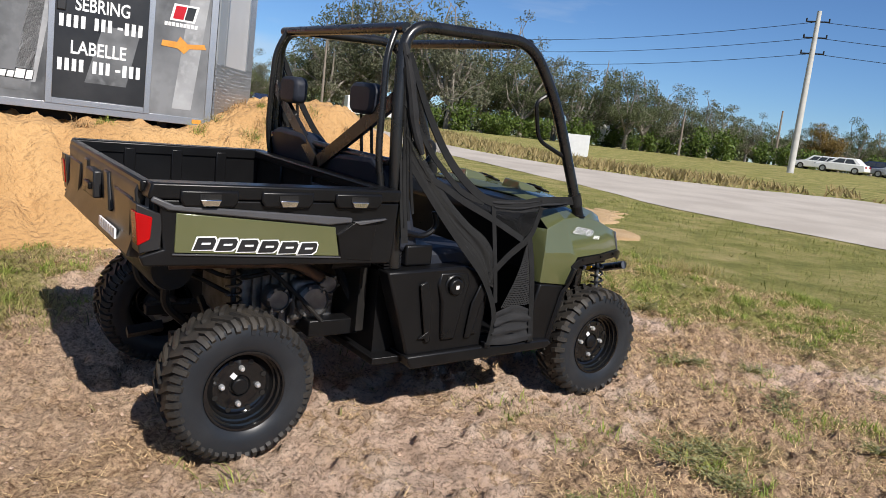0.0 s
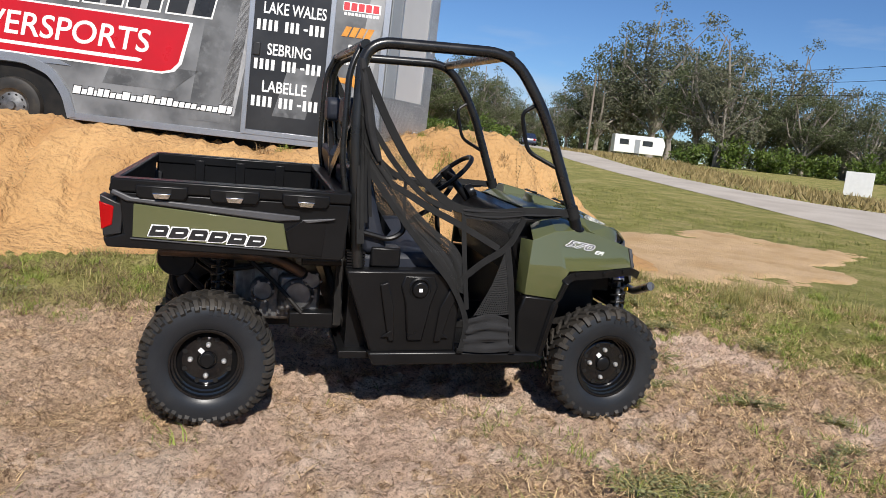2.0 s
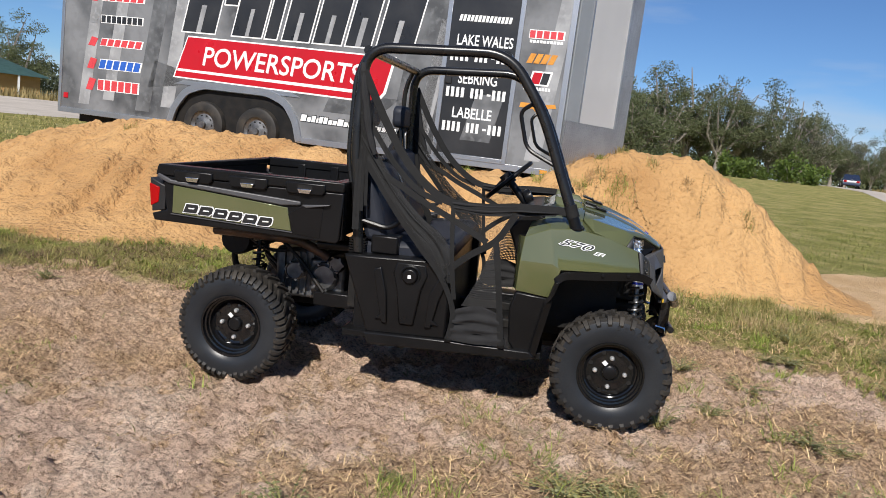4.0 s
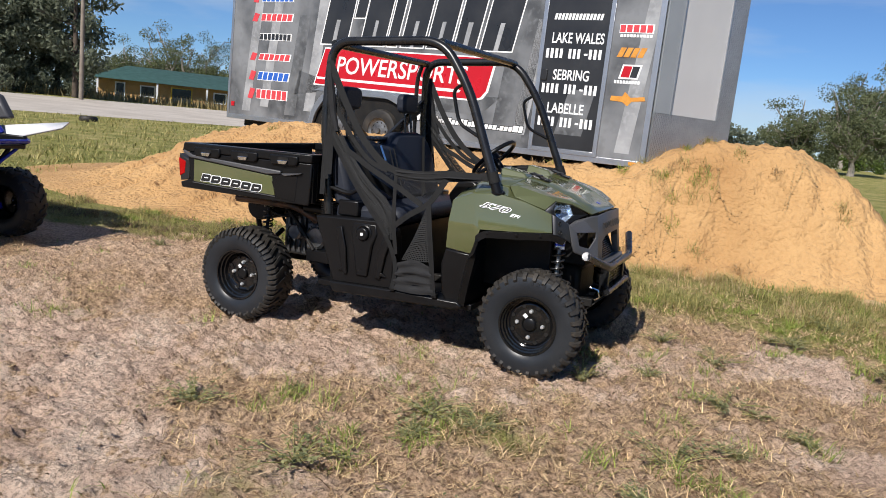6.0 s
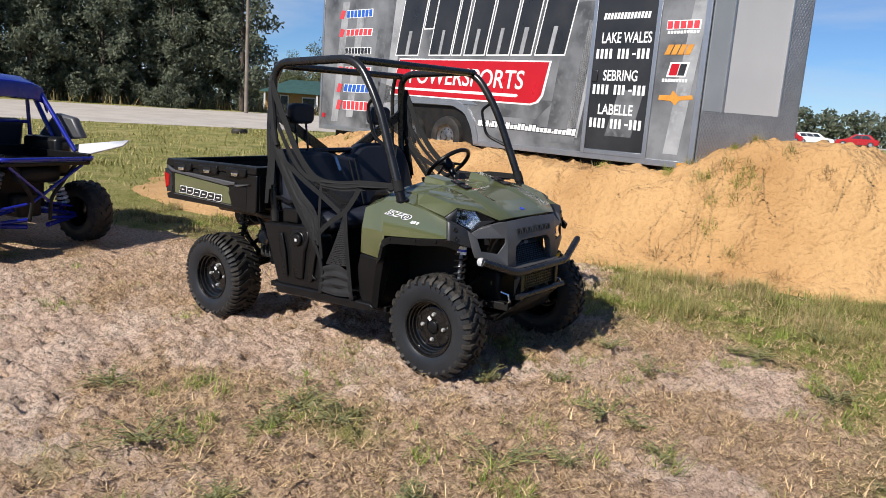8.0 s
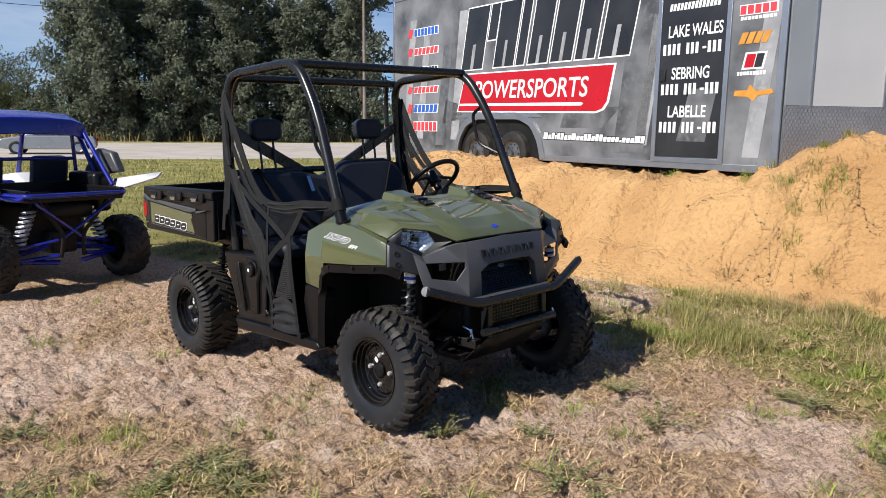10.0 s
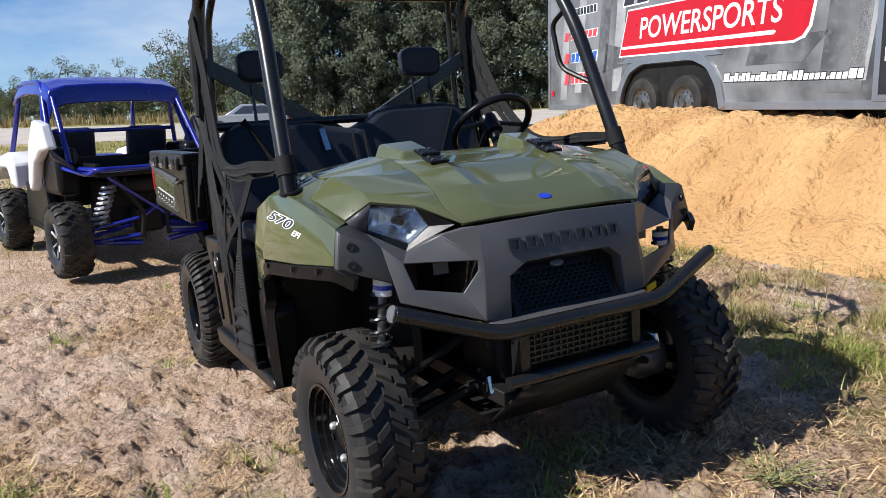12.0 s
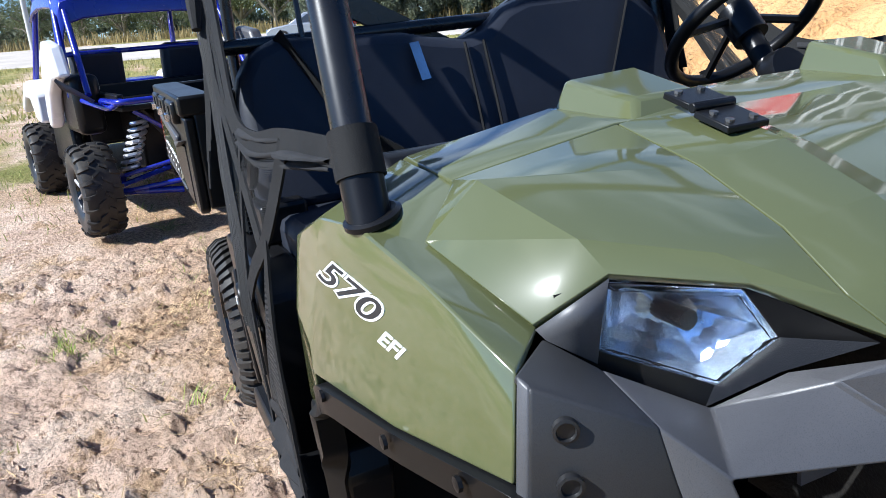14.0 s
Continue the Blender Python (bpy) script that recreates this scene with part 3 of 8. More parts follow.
def build_trailer():
    L, W, H = 7.83, 2.5, 2.75
    R0, R1 = -5.72, -3.68  # wheel opening
    bm = bmesh.new()
    # side wall with the wheel opening cut out
    arch = [(R1 + 0.02, 0), (R1 - 0.05, 0.25), (R1 - 0.22, 0.47), (R1 - 0.5, 0.57), (R0 + 0.5, 0.57), (R0 + 0.22, 0.47), (R0 + 0.05, 0.25), (R0 - 0.02, 0)]
    prism(bm, [(-L, 0), (-L, H), (0, H), (0, 0)] + arch, 0, 0.06)
    side = part("side_wall", bm, M_WRAP, trailer, "mottled grey printed side wall")
    bm = bmesh.new()
    box(bm, -L, 0, 0.06, W, 0.02, H)
    part("shell", bm, M_PANEL, trailer, "grey sheet metal shell", bevel=0.02)
    bm = bmesh.new()
    box(bm, -L, 0, 0, W, H, H + 0.05)
    part("roof", bm, M_PANEL, trailer, bevel=0.02)
    bm = bmesh.new()
    box(bm, R0, R1, 0.045, 0.4, -0.2, 0.56)
    part("wheel_box", bm, M_DARK, trailer)
    # trims
    for x0, x1, z0, z1 in ((-L, R0 - 0.03, -0.02, 0.06), (R1 + 0.03, 0.0, -0.02, 0.06), (-0.07, 0.004, 0.06, H), (-L - 0.004, -L + 0.05, 0.06, H), (-L, 0, H - 0.06, H + 0.02)):
        bm = bmesh.new()
        box(bm, x0, x1, -0.014, 0.01, z0, z1)
        part("edge_trim", bm, M_ALU, trailer, "bare aluminium edge trim", bevel=0.003)
    bm = bmesh.new()
    sweep(bm, fillet([(p[0], -0.012, p[1]) for p in [(R1 + 0.06, 0), (R1 - 0.02, 0.27), (R1 - 0.2, 0.51), (R1 - 0.5, 0.62), (R0 + 0.5, 0.62), (R0 + 0.2, 0.51), (R0 + 0.02, 0.27), (R0 - 0.06, 0)]], 0.1), 0, flat=(0.05, 0.016, (0, 0.0, 1)))
    part("fender_flare", bm, M_ALU, trailer, "pale metal fender round the twin wheels")
    slab("fender_plate", [(R1 + 0.02, 0.6), (R0 - 0.02, 0.6), (R0 + 0.14, 0.66), (R1 - 0.14, 0.66)], M_ALU, trailer, 0.01)
    # twin wheels
    for x in (-5.18, -4.3):
        bm = bmesh.new()
        lathe(bm, [(0.2, 0.1), (0.3, 0.1), (0.335, 0.06), (0.34, -0.04), (0.325, -0.09), (0.28, -0.11), (0.2, -0.1)], 36, Matrix.Translation((x, 0.06, 0.06)))
        wh = part("wheel_tyre", bm, M_TYRE, trailer, "black trailer tyre")
        bm = bmesh.new()
        lathe(bm, [(0.205, -0.1), (0.2, -0.085), (0.16, -0.06), (0.1, -0.075), (0.05, -0.085), (0.045, -0.12), (0, -0.12)], 28, Matrix.Translation((x, 0.06, 0.06)))
        part("wheel_disc", bm, M_STEEL, wh, "bright spoked wheel disc")
        for i in range(10):
            a = 2 * math.pi * i / 10
            bm = bmesh.new()
            lathe(bm, [(0.017, -0.066), (0.0, -0.066)], 8, Matrix.Translation((x + 0.13 * math.cos(a), 0.057, 0.06 + 0.13 * math.sin(a))))
            part("disc_hole", bm, M_DARK, wh)
    # giant letters ghosted into the print: plain slanted bars
    for i, (x, w, mat) in enumerate(((-7.45, 0.2, M_PALE), (-7.0, 0.2, M_PALE), (-6.4, 0.25, M_GHOST), (-5.95, 0.22, M_PALE), (-2.3, 0.5, M_GHOST), (-1.95, 0.2, M_PALE), (-0.42, 0.2, M_PALE))):
        lo, hi = 0.14 + 0.1 * (i % 2), 2.3 - 0.25 * (i % 3)
        slab("ghost_bar", [(x, lo), (x + w, lo), (x + w + 0.22, hi), (x + 0.22, hi)], mat, side, 0.0025)
    slab("ghost_bar", [(-3.3, 0.45), (-2.5, 0.45), (-2.2, 0.72), (-3.2, 0.72)], M_GHOST, side, 0.0025)
    slab("ghost_bar", [(-6.2, 0.5), (-5.3, 0.62), (-5.25, 0.72), (-6.1, 0.9)], M_GHOST, side, 0.0025)
    # dealer's name as slanted black bars with white edges, and the red banner under it
    for x0, x1, z0, slot in ((-5.66, -5.12, 1.36, 0.12), (-5.06, -4.86, 1.78, 0), (-4.83, -4.36, 1.36, 0.09), (-4.3, -4.12, 1.36, 0), (-4.03, -3.62, 1.36, 0.1), (-3.55, -3.13, 1.36, 0.1), (-3.06, -2.7, 1.36, 0.12), (-2.61, -2.1, 1.36, 0.11)):
        def slant(a, b, lo, hi):
            return [(a + 0.2 * (lo - 1.36), lo), (b + 0.2 * (lo - 1.36), lo), (b + 0.2 * (hi - 1.36), hi), (a + 0.2 * (hi - 1.36), hi)]
        for g, mat, lift in ((0.02, M_WHITE, 0.004), (0, M_BLACKWRAP, 0.006)):
            slab("name_block", slant(x0 - g, x1 + g, z0 - g, 2.3 + g), mat, side, lift)
        if slot:
            c = (x0 + x1) / 2
            slab("name_slot", slant(c - slot / 3, c + slot / 3, 1.36, 1.74), M_PALE, side, 0.0075)
    edge = [(-5.77, 0.69), (-2.62, 0.64), (-2.48, 0.68), (-2.4, 0.78), (-2.3, 1.27), (-5.56, 1.3)]
    slab("banner_edge", edge, M_WHITE, side, 0.0045)
    slab("banner", [(-5.74, 0.71), (-2.63, 0.665), (-2.52, 0.7), (-2.44, 0.79), (-2.34, 1.25), (-5.55, 1.28)], M_STRIPRED, side, 0.0065, "red banner with white lettering")
    slab("banner_line", [(-5.7, 0.79), (-2.9, 0.745), (-2.86, 0.775), (-2.9, 0.79), (-5.69, 0.825)], M_WHITE, side, 0.0085)
    words("banner_word", "POWERSPORTS", 0.375, M_WHITE, side, Matrix.Translation((-5.3, -0.009, 0.905)) @ pose(0, 0, 0, 90, 0, 0) @ pose(0, 0, 0, 0, 0, -0.9), 0.001, 0.12, "white sans-serif lettering", 0.965, 0.004)
    # web address, hidden as bars
    low, wide = (1, 3, 6, 7, 9, 10, 13, 16, 17, 18, 19, 21, 22, 23), (0, 8, 24)
    x = -3.63
    for i in range(26):
        w = 0.085 if i in wide else 0.03 if i in (3, 20) else 0.058
        up = 0.062 if i in low else 0.03 if i == 20 else 0.09
        z = 0.29 - 0.0011 * i
        for g, mat, lift in ((0.009, M_BLACKWRAP, 0.004), (0, M_WHITE, 0.006)):
            slab("print_bar", [(x - g, z - g), (x + w + g, z - g), (x + w + 0.014 + g, z + up + g), (x + 0.014 - g, z + up + g)], mat, side, lift)
        x += w + 0.0125
    # side door
    bm = bmesh.new()
    for x0, x1, z0, z1 in ((-1.66, -1.6, 0.05, 2.2), (-0.71, -0.65, 0.05, 2.2), (-1.6, -0.71, 0.05, 0.11), (-1.6, -0.71, 2.14, 2.2)):
        box(bm, x0, x1, -0.022, 0.004, z0, z1)
    door = part("side_door", bm, M_ALU, trailer, "black side door in an aluminium frame", bevel=0.003)
    slab("leaf", [(-1.6, 0.12), (-0.71, 0.12), (-0.71, 2.13), (-1.6, 2.13)], M_BLACKWRAP, door, 0.012)
    slab("ghost_bar", [(-1.3, 0.3), (-0.9, 0.3), (-0.78, 0.9), (-1.15, 0.9)], M_GHOST, door, 0.0135)
    bm = bmesh.new()
    box(bm, -1.585, -1.5, -0.03, -0.012, 1.0, 1.15)
    part("door_latch", bm, M_INK, door, "recessed black latch", bevel=0.008)
    def town(text, x, z, w):
        m = Matrix.Translation((x, -0.0145, z)) @ pose(0, 0, 0, 90, 0, 0)
        ob = words("door_word", text, 0.19, M_WHITE, door, m, 0.001, 0, "white capital letters", 1.0, 0.003)
        ob.matrix_basis = m @ Matrix.Diagonal((w / max(0.01, ob.dimensions.x / 1.0), 1, 1, 1)) if ob.dimensions.x else ob.matrix_basis
    bpy.context.view_layer.update()
    town("LAKE WALES", -1.5, 1.5, 0.74)
    town("SEBRING", -1.42, 1.02, 0.52)
    town("LABELLE", -1.45, 0.58, 0.53)
    for z in (1.3, 0.84, 0.4):
        for a, b in ((-1.56, -1.29), (-1.23, -1.04), (-1.01, -0.96), (-0.94, -0.74)):
            if b - a < 0.1:
                slab("number_bar", [(a, z + 0.045), (b, z + 0.045), (b, z + 0.07), (a, z + 0.07)], M_WHITE, door, 0.0145)
            else:
                k = round((b - a) / 0.064)
                bars(door, a, b, z, z + 0.125, M_WHITE, 0.0145, k, 0, 0.6, "number_bar")
    bars(door, -1.5, -0.8, 1.8, 1.88, M_WHITE, 0.0145, 14, 0.015, 0.72)
    # makers' marks, as plain coloured shapes
    def mark(x0, x1, z, h, mat, k, lean=0.0, back=True):
        if back:
            slab("mark_edge", [(x0 - 0.008, z - 0.01), (x1 + 0.004, z - 0.01), (x1 + 0.004 + lean, z + h + 0.01), (x0 - 0.008 + lean, z + h + 0.01)], M_WHITE, side, 0.004)
        bars(side, x0, x1, z, z + h, mat, 0.006, k, lean, 0.8, "mark_bar")
    mark(-0.56, -0.12, 1.66, 0.09, M_REDV, 5, 0)
    bars(side, -0.55, -0.12, 1.6, 1.635, M_WHITE, 0.004, 10, 0)
    mark(-0.56, -0.2, 1.35, 0.12, M_GOLD, 4, 0.05, False)
    slab("mark_edge", [(-0.5, 1.08), (-0.24, 1.08), (-0.2, 1.26), (-0.46, 1.26)], M_WHITE, side, 0.004)
    slab("mark_bar", [(-0.47, 1.1), (-0.36, 1.1), (-0.33, 1.24), (-0.44, 1.24)], M_STRIPRED, side, 0.006)
    slab("mark_bar", [(-0.35, 1.1), (-0.26, 1.1), (-0.23, 1.24), (-0.32, 1.24)], M_BLACKWRAP, side, 0.006)
    bars(side, -0.55, -0.2, 1.02, 1.06, M_WHITE, 0.004, 9, 0)
    slab("mark_bar", [(-0.57, 0.8), (-0.4, 0.79), (-0.33, 0.74), (-0.28, 0.8), (-0.1, 0.82), (-0.12, 0.87), (-0.3, 0.85), (-0.38, 0.92), (-0.41, 0.86), (-0.56, 0.86)], M_GOLD, side, 0.005)
    for z, h, mat, k, lean in ((2.02, 0.12, M_BLUEV, 7, 0.0), (1.7, 0.11, M_REDV, 6, 0.02), (1.38, 0.1, M_BLACKWRAP, 8, 0.0), (1.04, 0.1, M_REDV, 6, 0.03), (0.7, 0.13, M_BLUEV, 6, 0.03), (0.38, 0.15, M_REDV, 6, 0.0)):
        mark(-7.1, -6.35, z, h, mat, k, lean, True)
        slab("mark_bar", [(-7.32, z - 0.01), (-7.2, z - 0.02), (-7.14, z + h), (-7.26, z + h + 0.02)], M_REDV if z != 1.38 else M_PALE, side, 0.006)
    bm = bmesh.new()
    box(bm, -0.2, -0.1, -0.02, -0.013, 0.0, 0.045)
    part("marker_lamp", bm, M_GOLD, trailer, "amber side marker")
    bm = bmesh.new()
    box(bm, -7.73, -7.65, -0.012, 0.0, 0.2, 0.28)
    part("marker_lamp", bm, M_STRIPRED, trailer, "red side marker")
    # wedge-shaped hitch end: two slanting faces that meet in the middle
    bm = bmesh.new()
    prism(bm, [(-0.002, 0.03), (0.66, W / 2), (-0.002, W - 0.03)], 0.0, H, "z")
    part("nose_shell", bm, M_PANEL, trailer, "grey sheet metal wedge nose")
    bm = bmesh.new()
    prism(bm, [(0.0, 0.0), (0.68, W / 2), (0.0, W)], H, H + 0.05, "z")
    part("nose_roof", bm, M_PANEL, trailer)
    for flip in (1, -1):
        face = pose(0, 0, 0, 0, 0, 62.2) if flip > 0 else Matrix.Translation((0.66, W / 2, 0)) @ pose(0, 0, 0, 0, 0, 117.8)
        at = (lambda u: u) if flip > 0 else (lambda u: 1.414 - u)
        # tread plate below and along the middle, a smooth pale panel above, bare sheet at the corner
        for u0, u1, z0, z1, mat, out, name in ((0.03, 1.41, 0.0, 0.69, M_TREAD, 0.022, "tread_plate"), (1.13, 1.41, 0.694, H, M_TREAD, 0.022, "tread_plate"),
                                               (0.03, 0.3, 0.694, H, M_PANEL, 0.018, "corner_sheet"), (0.31, 1.126, 0.694, H, M_NOSE, 0.016, "nose_panel")):
            a, b = sorted((at(u0), at(u1)))
            bm = bmesh.new()
            box(bm, a, b, -out, -0.001, z0, z1)
            part(name, bm, mat, trailer, {"tread_plate": "bright tread plate", "nose_panel": "smooth pale grey panel"}.get(name, ""), m=face)
        for u in (0.305, 1.128):
            bm = bmesh.new()
            box(bm, at(u) - 0.009, at(u) + 0.009, -0.03, -0.002, 0.69, H)
            part("panel_bead", bm, M_ALU, trailer, m=face)
    # undercarriage in the gap above the sand
    for x in (-0.5, -2.2, -3.2, -6.4):
        bm = bmesh.new()
        box(bm, x - 0.05, x + 0.05, 0.1, W - 0.1, -0.12, -0.005)
        part("cross_member", bm, M_DARK, trailer)
    bm = bmesh.new()
    box(bm, -2.5, -2.1, 0.15, 0.5, -0.16, -0.01)
    part("step_box", bm, M_DARK, trailer)
    for y in (0.35, W - 0.35):
        bm = bmesh.new()
        box(bm, -7.7, 1.2, y - 0.05, y + 0.05, -0.14, -0.005)
        part("chassis_rail", bm, M_DARK, trailer)


build_trailer()

# ---- the utility vehicle: x forward, y to its left, z up, from the middle of its wheels ----
utv = thing("utility_vehicle", SIT, "olive green and black utility vehicle parked on sandy grass", "utility vehicle")
UTV = utv


def both(fn):
    """Builds a part on both flanks: s is -1 on the right and 1 on the left."""
    for s in (-1, 1):
        fn(s)


# wheels
def tyre_mesh(rad, width, lugs, wide):
    """Carcass turned from a profile, with tread lugs that wrap over the shoulders; the axle is y, the outer face towards -y."""
    bm = bmesh.new()
    w = width / 2
    prof = [(0.168, -0.78 * w), (0.185, -0.9 * w), (0.225, -1.0 * w), (rad - 0.06, -0.985 * w), (rad - 0.03, -0.9 * w), (rad - 0.016, -0.72 * w), (rad - 0.012, 0)]
    prof += [(r, -h) for r, h in reversed(prof[:-1])]
    lathe(bm, prof, 56)
    for f in bm.faces:
        c = f.calc_center_median()
        f.material_index = 1 if math.hypot(c.x, c.z) < rad - 0.045 else 0
    def crown(s):
        """Radius and offset of the tread surface at s, -1 to 1 across the tread and beyond it down the shoulder."""
        a = abs(s)
        if a <= 0.75:
            r = rad - 0.013 - 0.004 * (a / 0.75) ** 2
            h = a * w
        else:
            k = (a - 0.75) / 0.45
            r = rad - 0.017 - 0.055 * k ** 1.5
            h = w * (0.75 + 0.24 * math.sin(min(1, k) * math.pi / 2))
        return r, math.copysign(h, s)
    def lug(t0, cells, lift):
        """cells: rows of (s, lean, half thickness)."""
        rings = []
        for s, lean, half in cells:
            r, h = crown(s)
            ring = []
            for q, up in ((-1, -0.006), (-1, lift), (1, lift), (1, -0.006)):
                th = t0 + lean + q * half * (0.8 if up > 0 else 1.1)
                out = 0.0 if abs(s) < 0.8 else lift * 0.7 * (up > 0)
                rr = r + up * (1 if abs(s) < 0.8 else 0.7)
                ring.append(bm.verts.new((rr * math.cos(th), h + math.copysign(out, s), rr * math.sin(th))))
            rings.append(ring)
        for A, B in zip(rings, rings[1:]):
            for j in range(3):
                bm.faces.new((A[j], A[j + 1], B[j + 1], B[j]))
        bm.faces.new(rings[0][::-1])
        bm.faces.new(rings[-1])
    pitch = 2 * math.pi / lugs
    for i in range(lugs):
        t = i * pitch
        for s in (-1, 1):
            off = 0 if s < 0 else pitch / 2
            if wide:
                lug(t + off, [(s * 0.06, 0.16, 0.036), (s * 0.4, 0.09, 0.036), (s * 0.75, 0.0, 0.042), (s * 0.97, -0.02, 0.043), (s * 1.1, -0.02, 0.04)], 0.0145)
                lug(t + off + pitch / 2, [(s * 0.5, 0.05, 0.033), (s * 0.75, 0.0, 0.037), (s * 0.97, -0.01, 0.036), (s * 1.04, -0.01, 0.036)], 0.013)
            else:
                lug(t + off, [(s * 0.48, 0.03, 0.044), (s * 0.75, 0.0, 0.047), (s * 0.97, 0.0, 0.045), (s * 1.08, 0.0, 0.04)], 0.0145)
                lug(t + off + pitch / 2, [(s * 0.05, 0.06, 0.042), (s * 0.4, -0.03, 0.046)], 0.014)
    return bm


def make_wheel(rad, width, lugs, wide):
    w = thing("wheel_assembly", Matrix(), "", "")
    t = part("tyre", tyre_mesh(rad, width, lugs, wide), (M_TYRE, M_WALL), w, "black off-road tyre with chunky lugs", angle=32)
    bm = bmesh.new()
    k = width / 2
    prof = [(0.176, -0.8 * k), (0.175, -0.89 * k), (0.166, -0.88 * k), (0.163, -0.72 * k), (0.154, -0.7 * k), (0.152, -0.52 * k), (0.144, -0.5 * k), (0.141, -0.31 * k), (0.134, -0.27 * k), (0.126, -0.33 * k),
            (0.116, -0.37 * k), (0.106, -0.33 * k), (0.09, -0.33 * k), (0.07, -0.38 * k), (0.048, -0.38 * k), (0.042, -0.31 * k), (0.0, -0.31 * k)]
    lathe(bm, prof, 40)
    lathe(bm, [(0.17, 0.8 * k), (0.15, 0.6 * k), (0.145, -0.2 * k), (0.15, -0.3 * k)], 32)
    r = part("rim", bm, M_RIM, w, "gloss black steel rim", angle=50)
    bm = bmesh.new()
    lathe(bm, [(0.036, -0.3 * k), (0.036, -0.44 * k), (0.03, -0.48 * k), (0, -0.48 * k)], 20)
    part("hub_cap", bm, M_BLACK, w)
    for i in range(4):
        a = math.pi / 2 * i + 0.35
        bm = bmesh.new()
        lathe(bm, [(0.013, -0.3 * k), (0.013, -0.44 * k), (0.009, -0.5 * k), (0, -0.52 * k)], 8, pose(0.078 * math.cos(a), 0, 0.078 * math.sin(a)))
        part("lug_nut", bm, M_NUT, w, "chrome wheel nut")
    for i in range(8):
        a = math.pi / 4 * i
        bm = bmesh.new()
        lathe(bm, [(0.012, -0.345 * k), (0.0, -0.345 * k)], 12, pose(0.112 * math.cos(a), -0.004, 0.112 * math.sin(a)))
        part("vent_hole", bm, M_DARK, w)
    bm = bmesh.new()
    box(bm, -0.013, 0.013, -0.37 * k, -0.33 * k, -0.011, 0.011)
    part("sticker", bm, M_WHITE, w, "small white paper sticker", m=pose(-0.045, -0.002, 0.032, 0, 20, 0))
    # the maker's name moulded into the sidewall, as plain raised bars
    for i in range(7):
        a = radians(62 + 8 * i)
        bm = bmesh.new()
        box(bm, -0.009, 0.009, -0.0025, 0.002, -0.011, 0.011)
        part("raised_mark", bm, M_WALL, w, m=Matrix.Translation((0.262 * math.cos(a), -1.0 * k, 0.262 * math.sin(a))) @ pose(0, 0, 0, 0, 90 - math.degrees(a), 0))
    return w


def wheel_set():
    rear, front = make_wheel(0.322, 0.262, 26, True), make_wheel(0.32, 0.215, 30, False)
    for src, x, yy in ((rear, -1.05, 0.635), (front, 1.05, 0.65)):
        for s in (-1, 1):
            m = Matrix.Translation((x, s * yy, 0.302)) @ (pose(0, 0, 0, 0, 23, 0) if s < 0 else pose(0, 0, 0, 0, 40, 180))
            ob = src if s > 0 else copy_thing(src, m)
            ob.matrix_basis = m
            # each piece belongs to the tyre-and-rim it moves with
            ob.parent = utv


wheel_set()


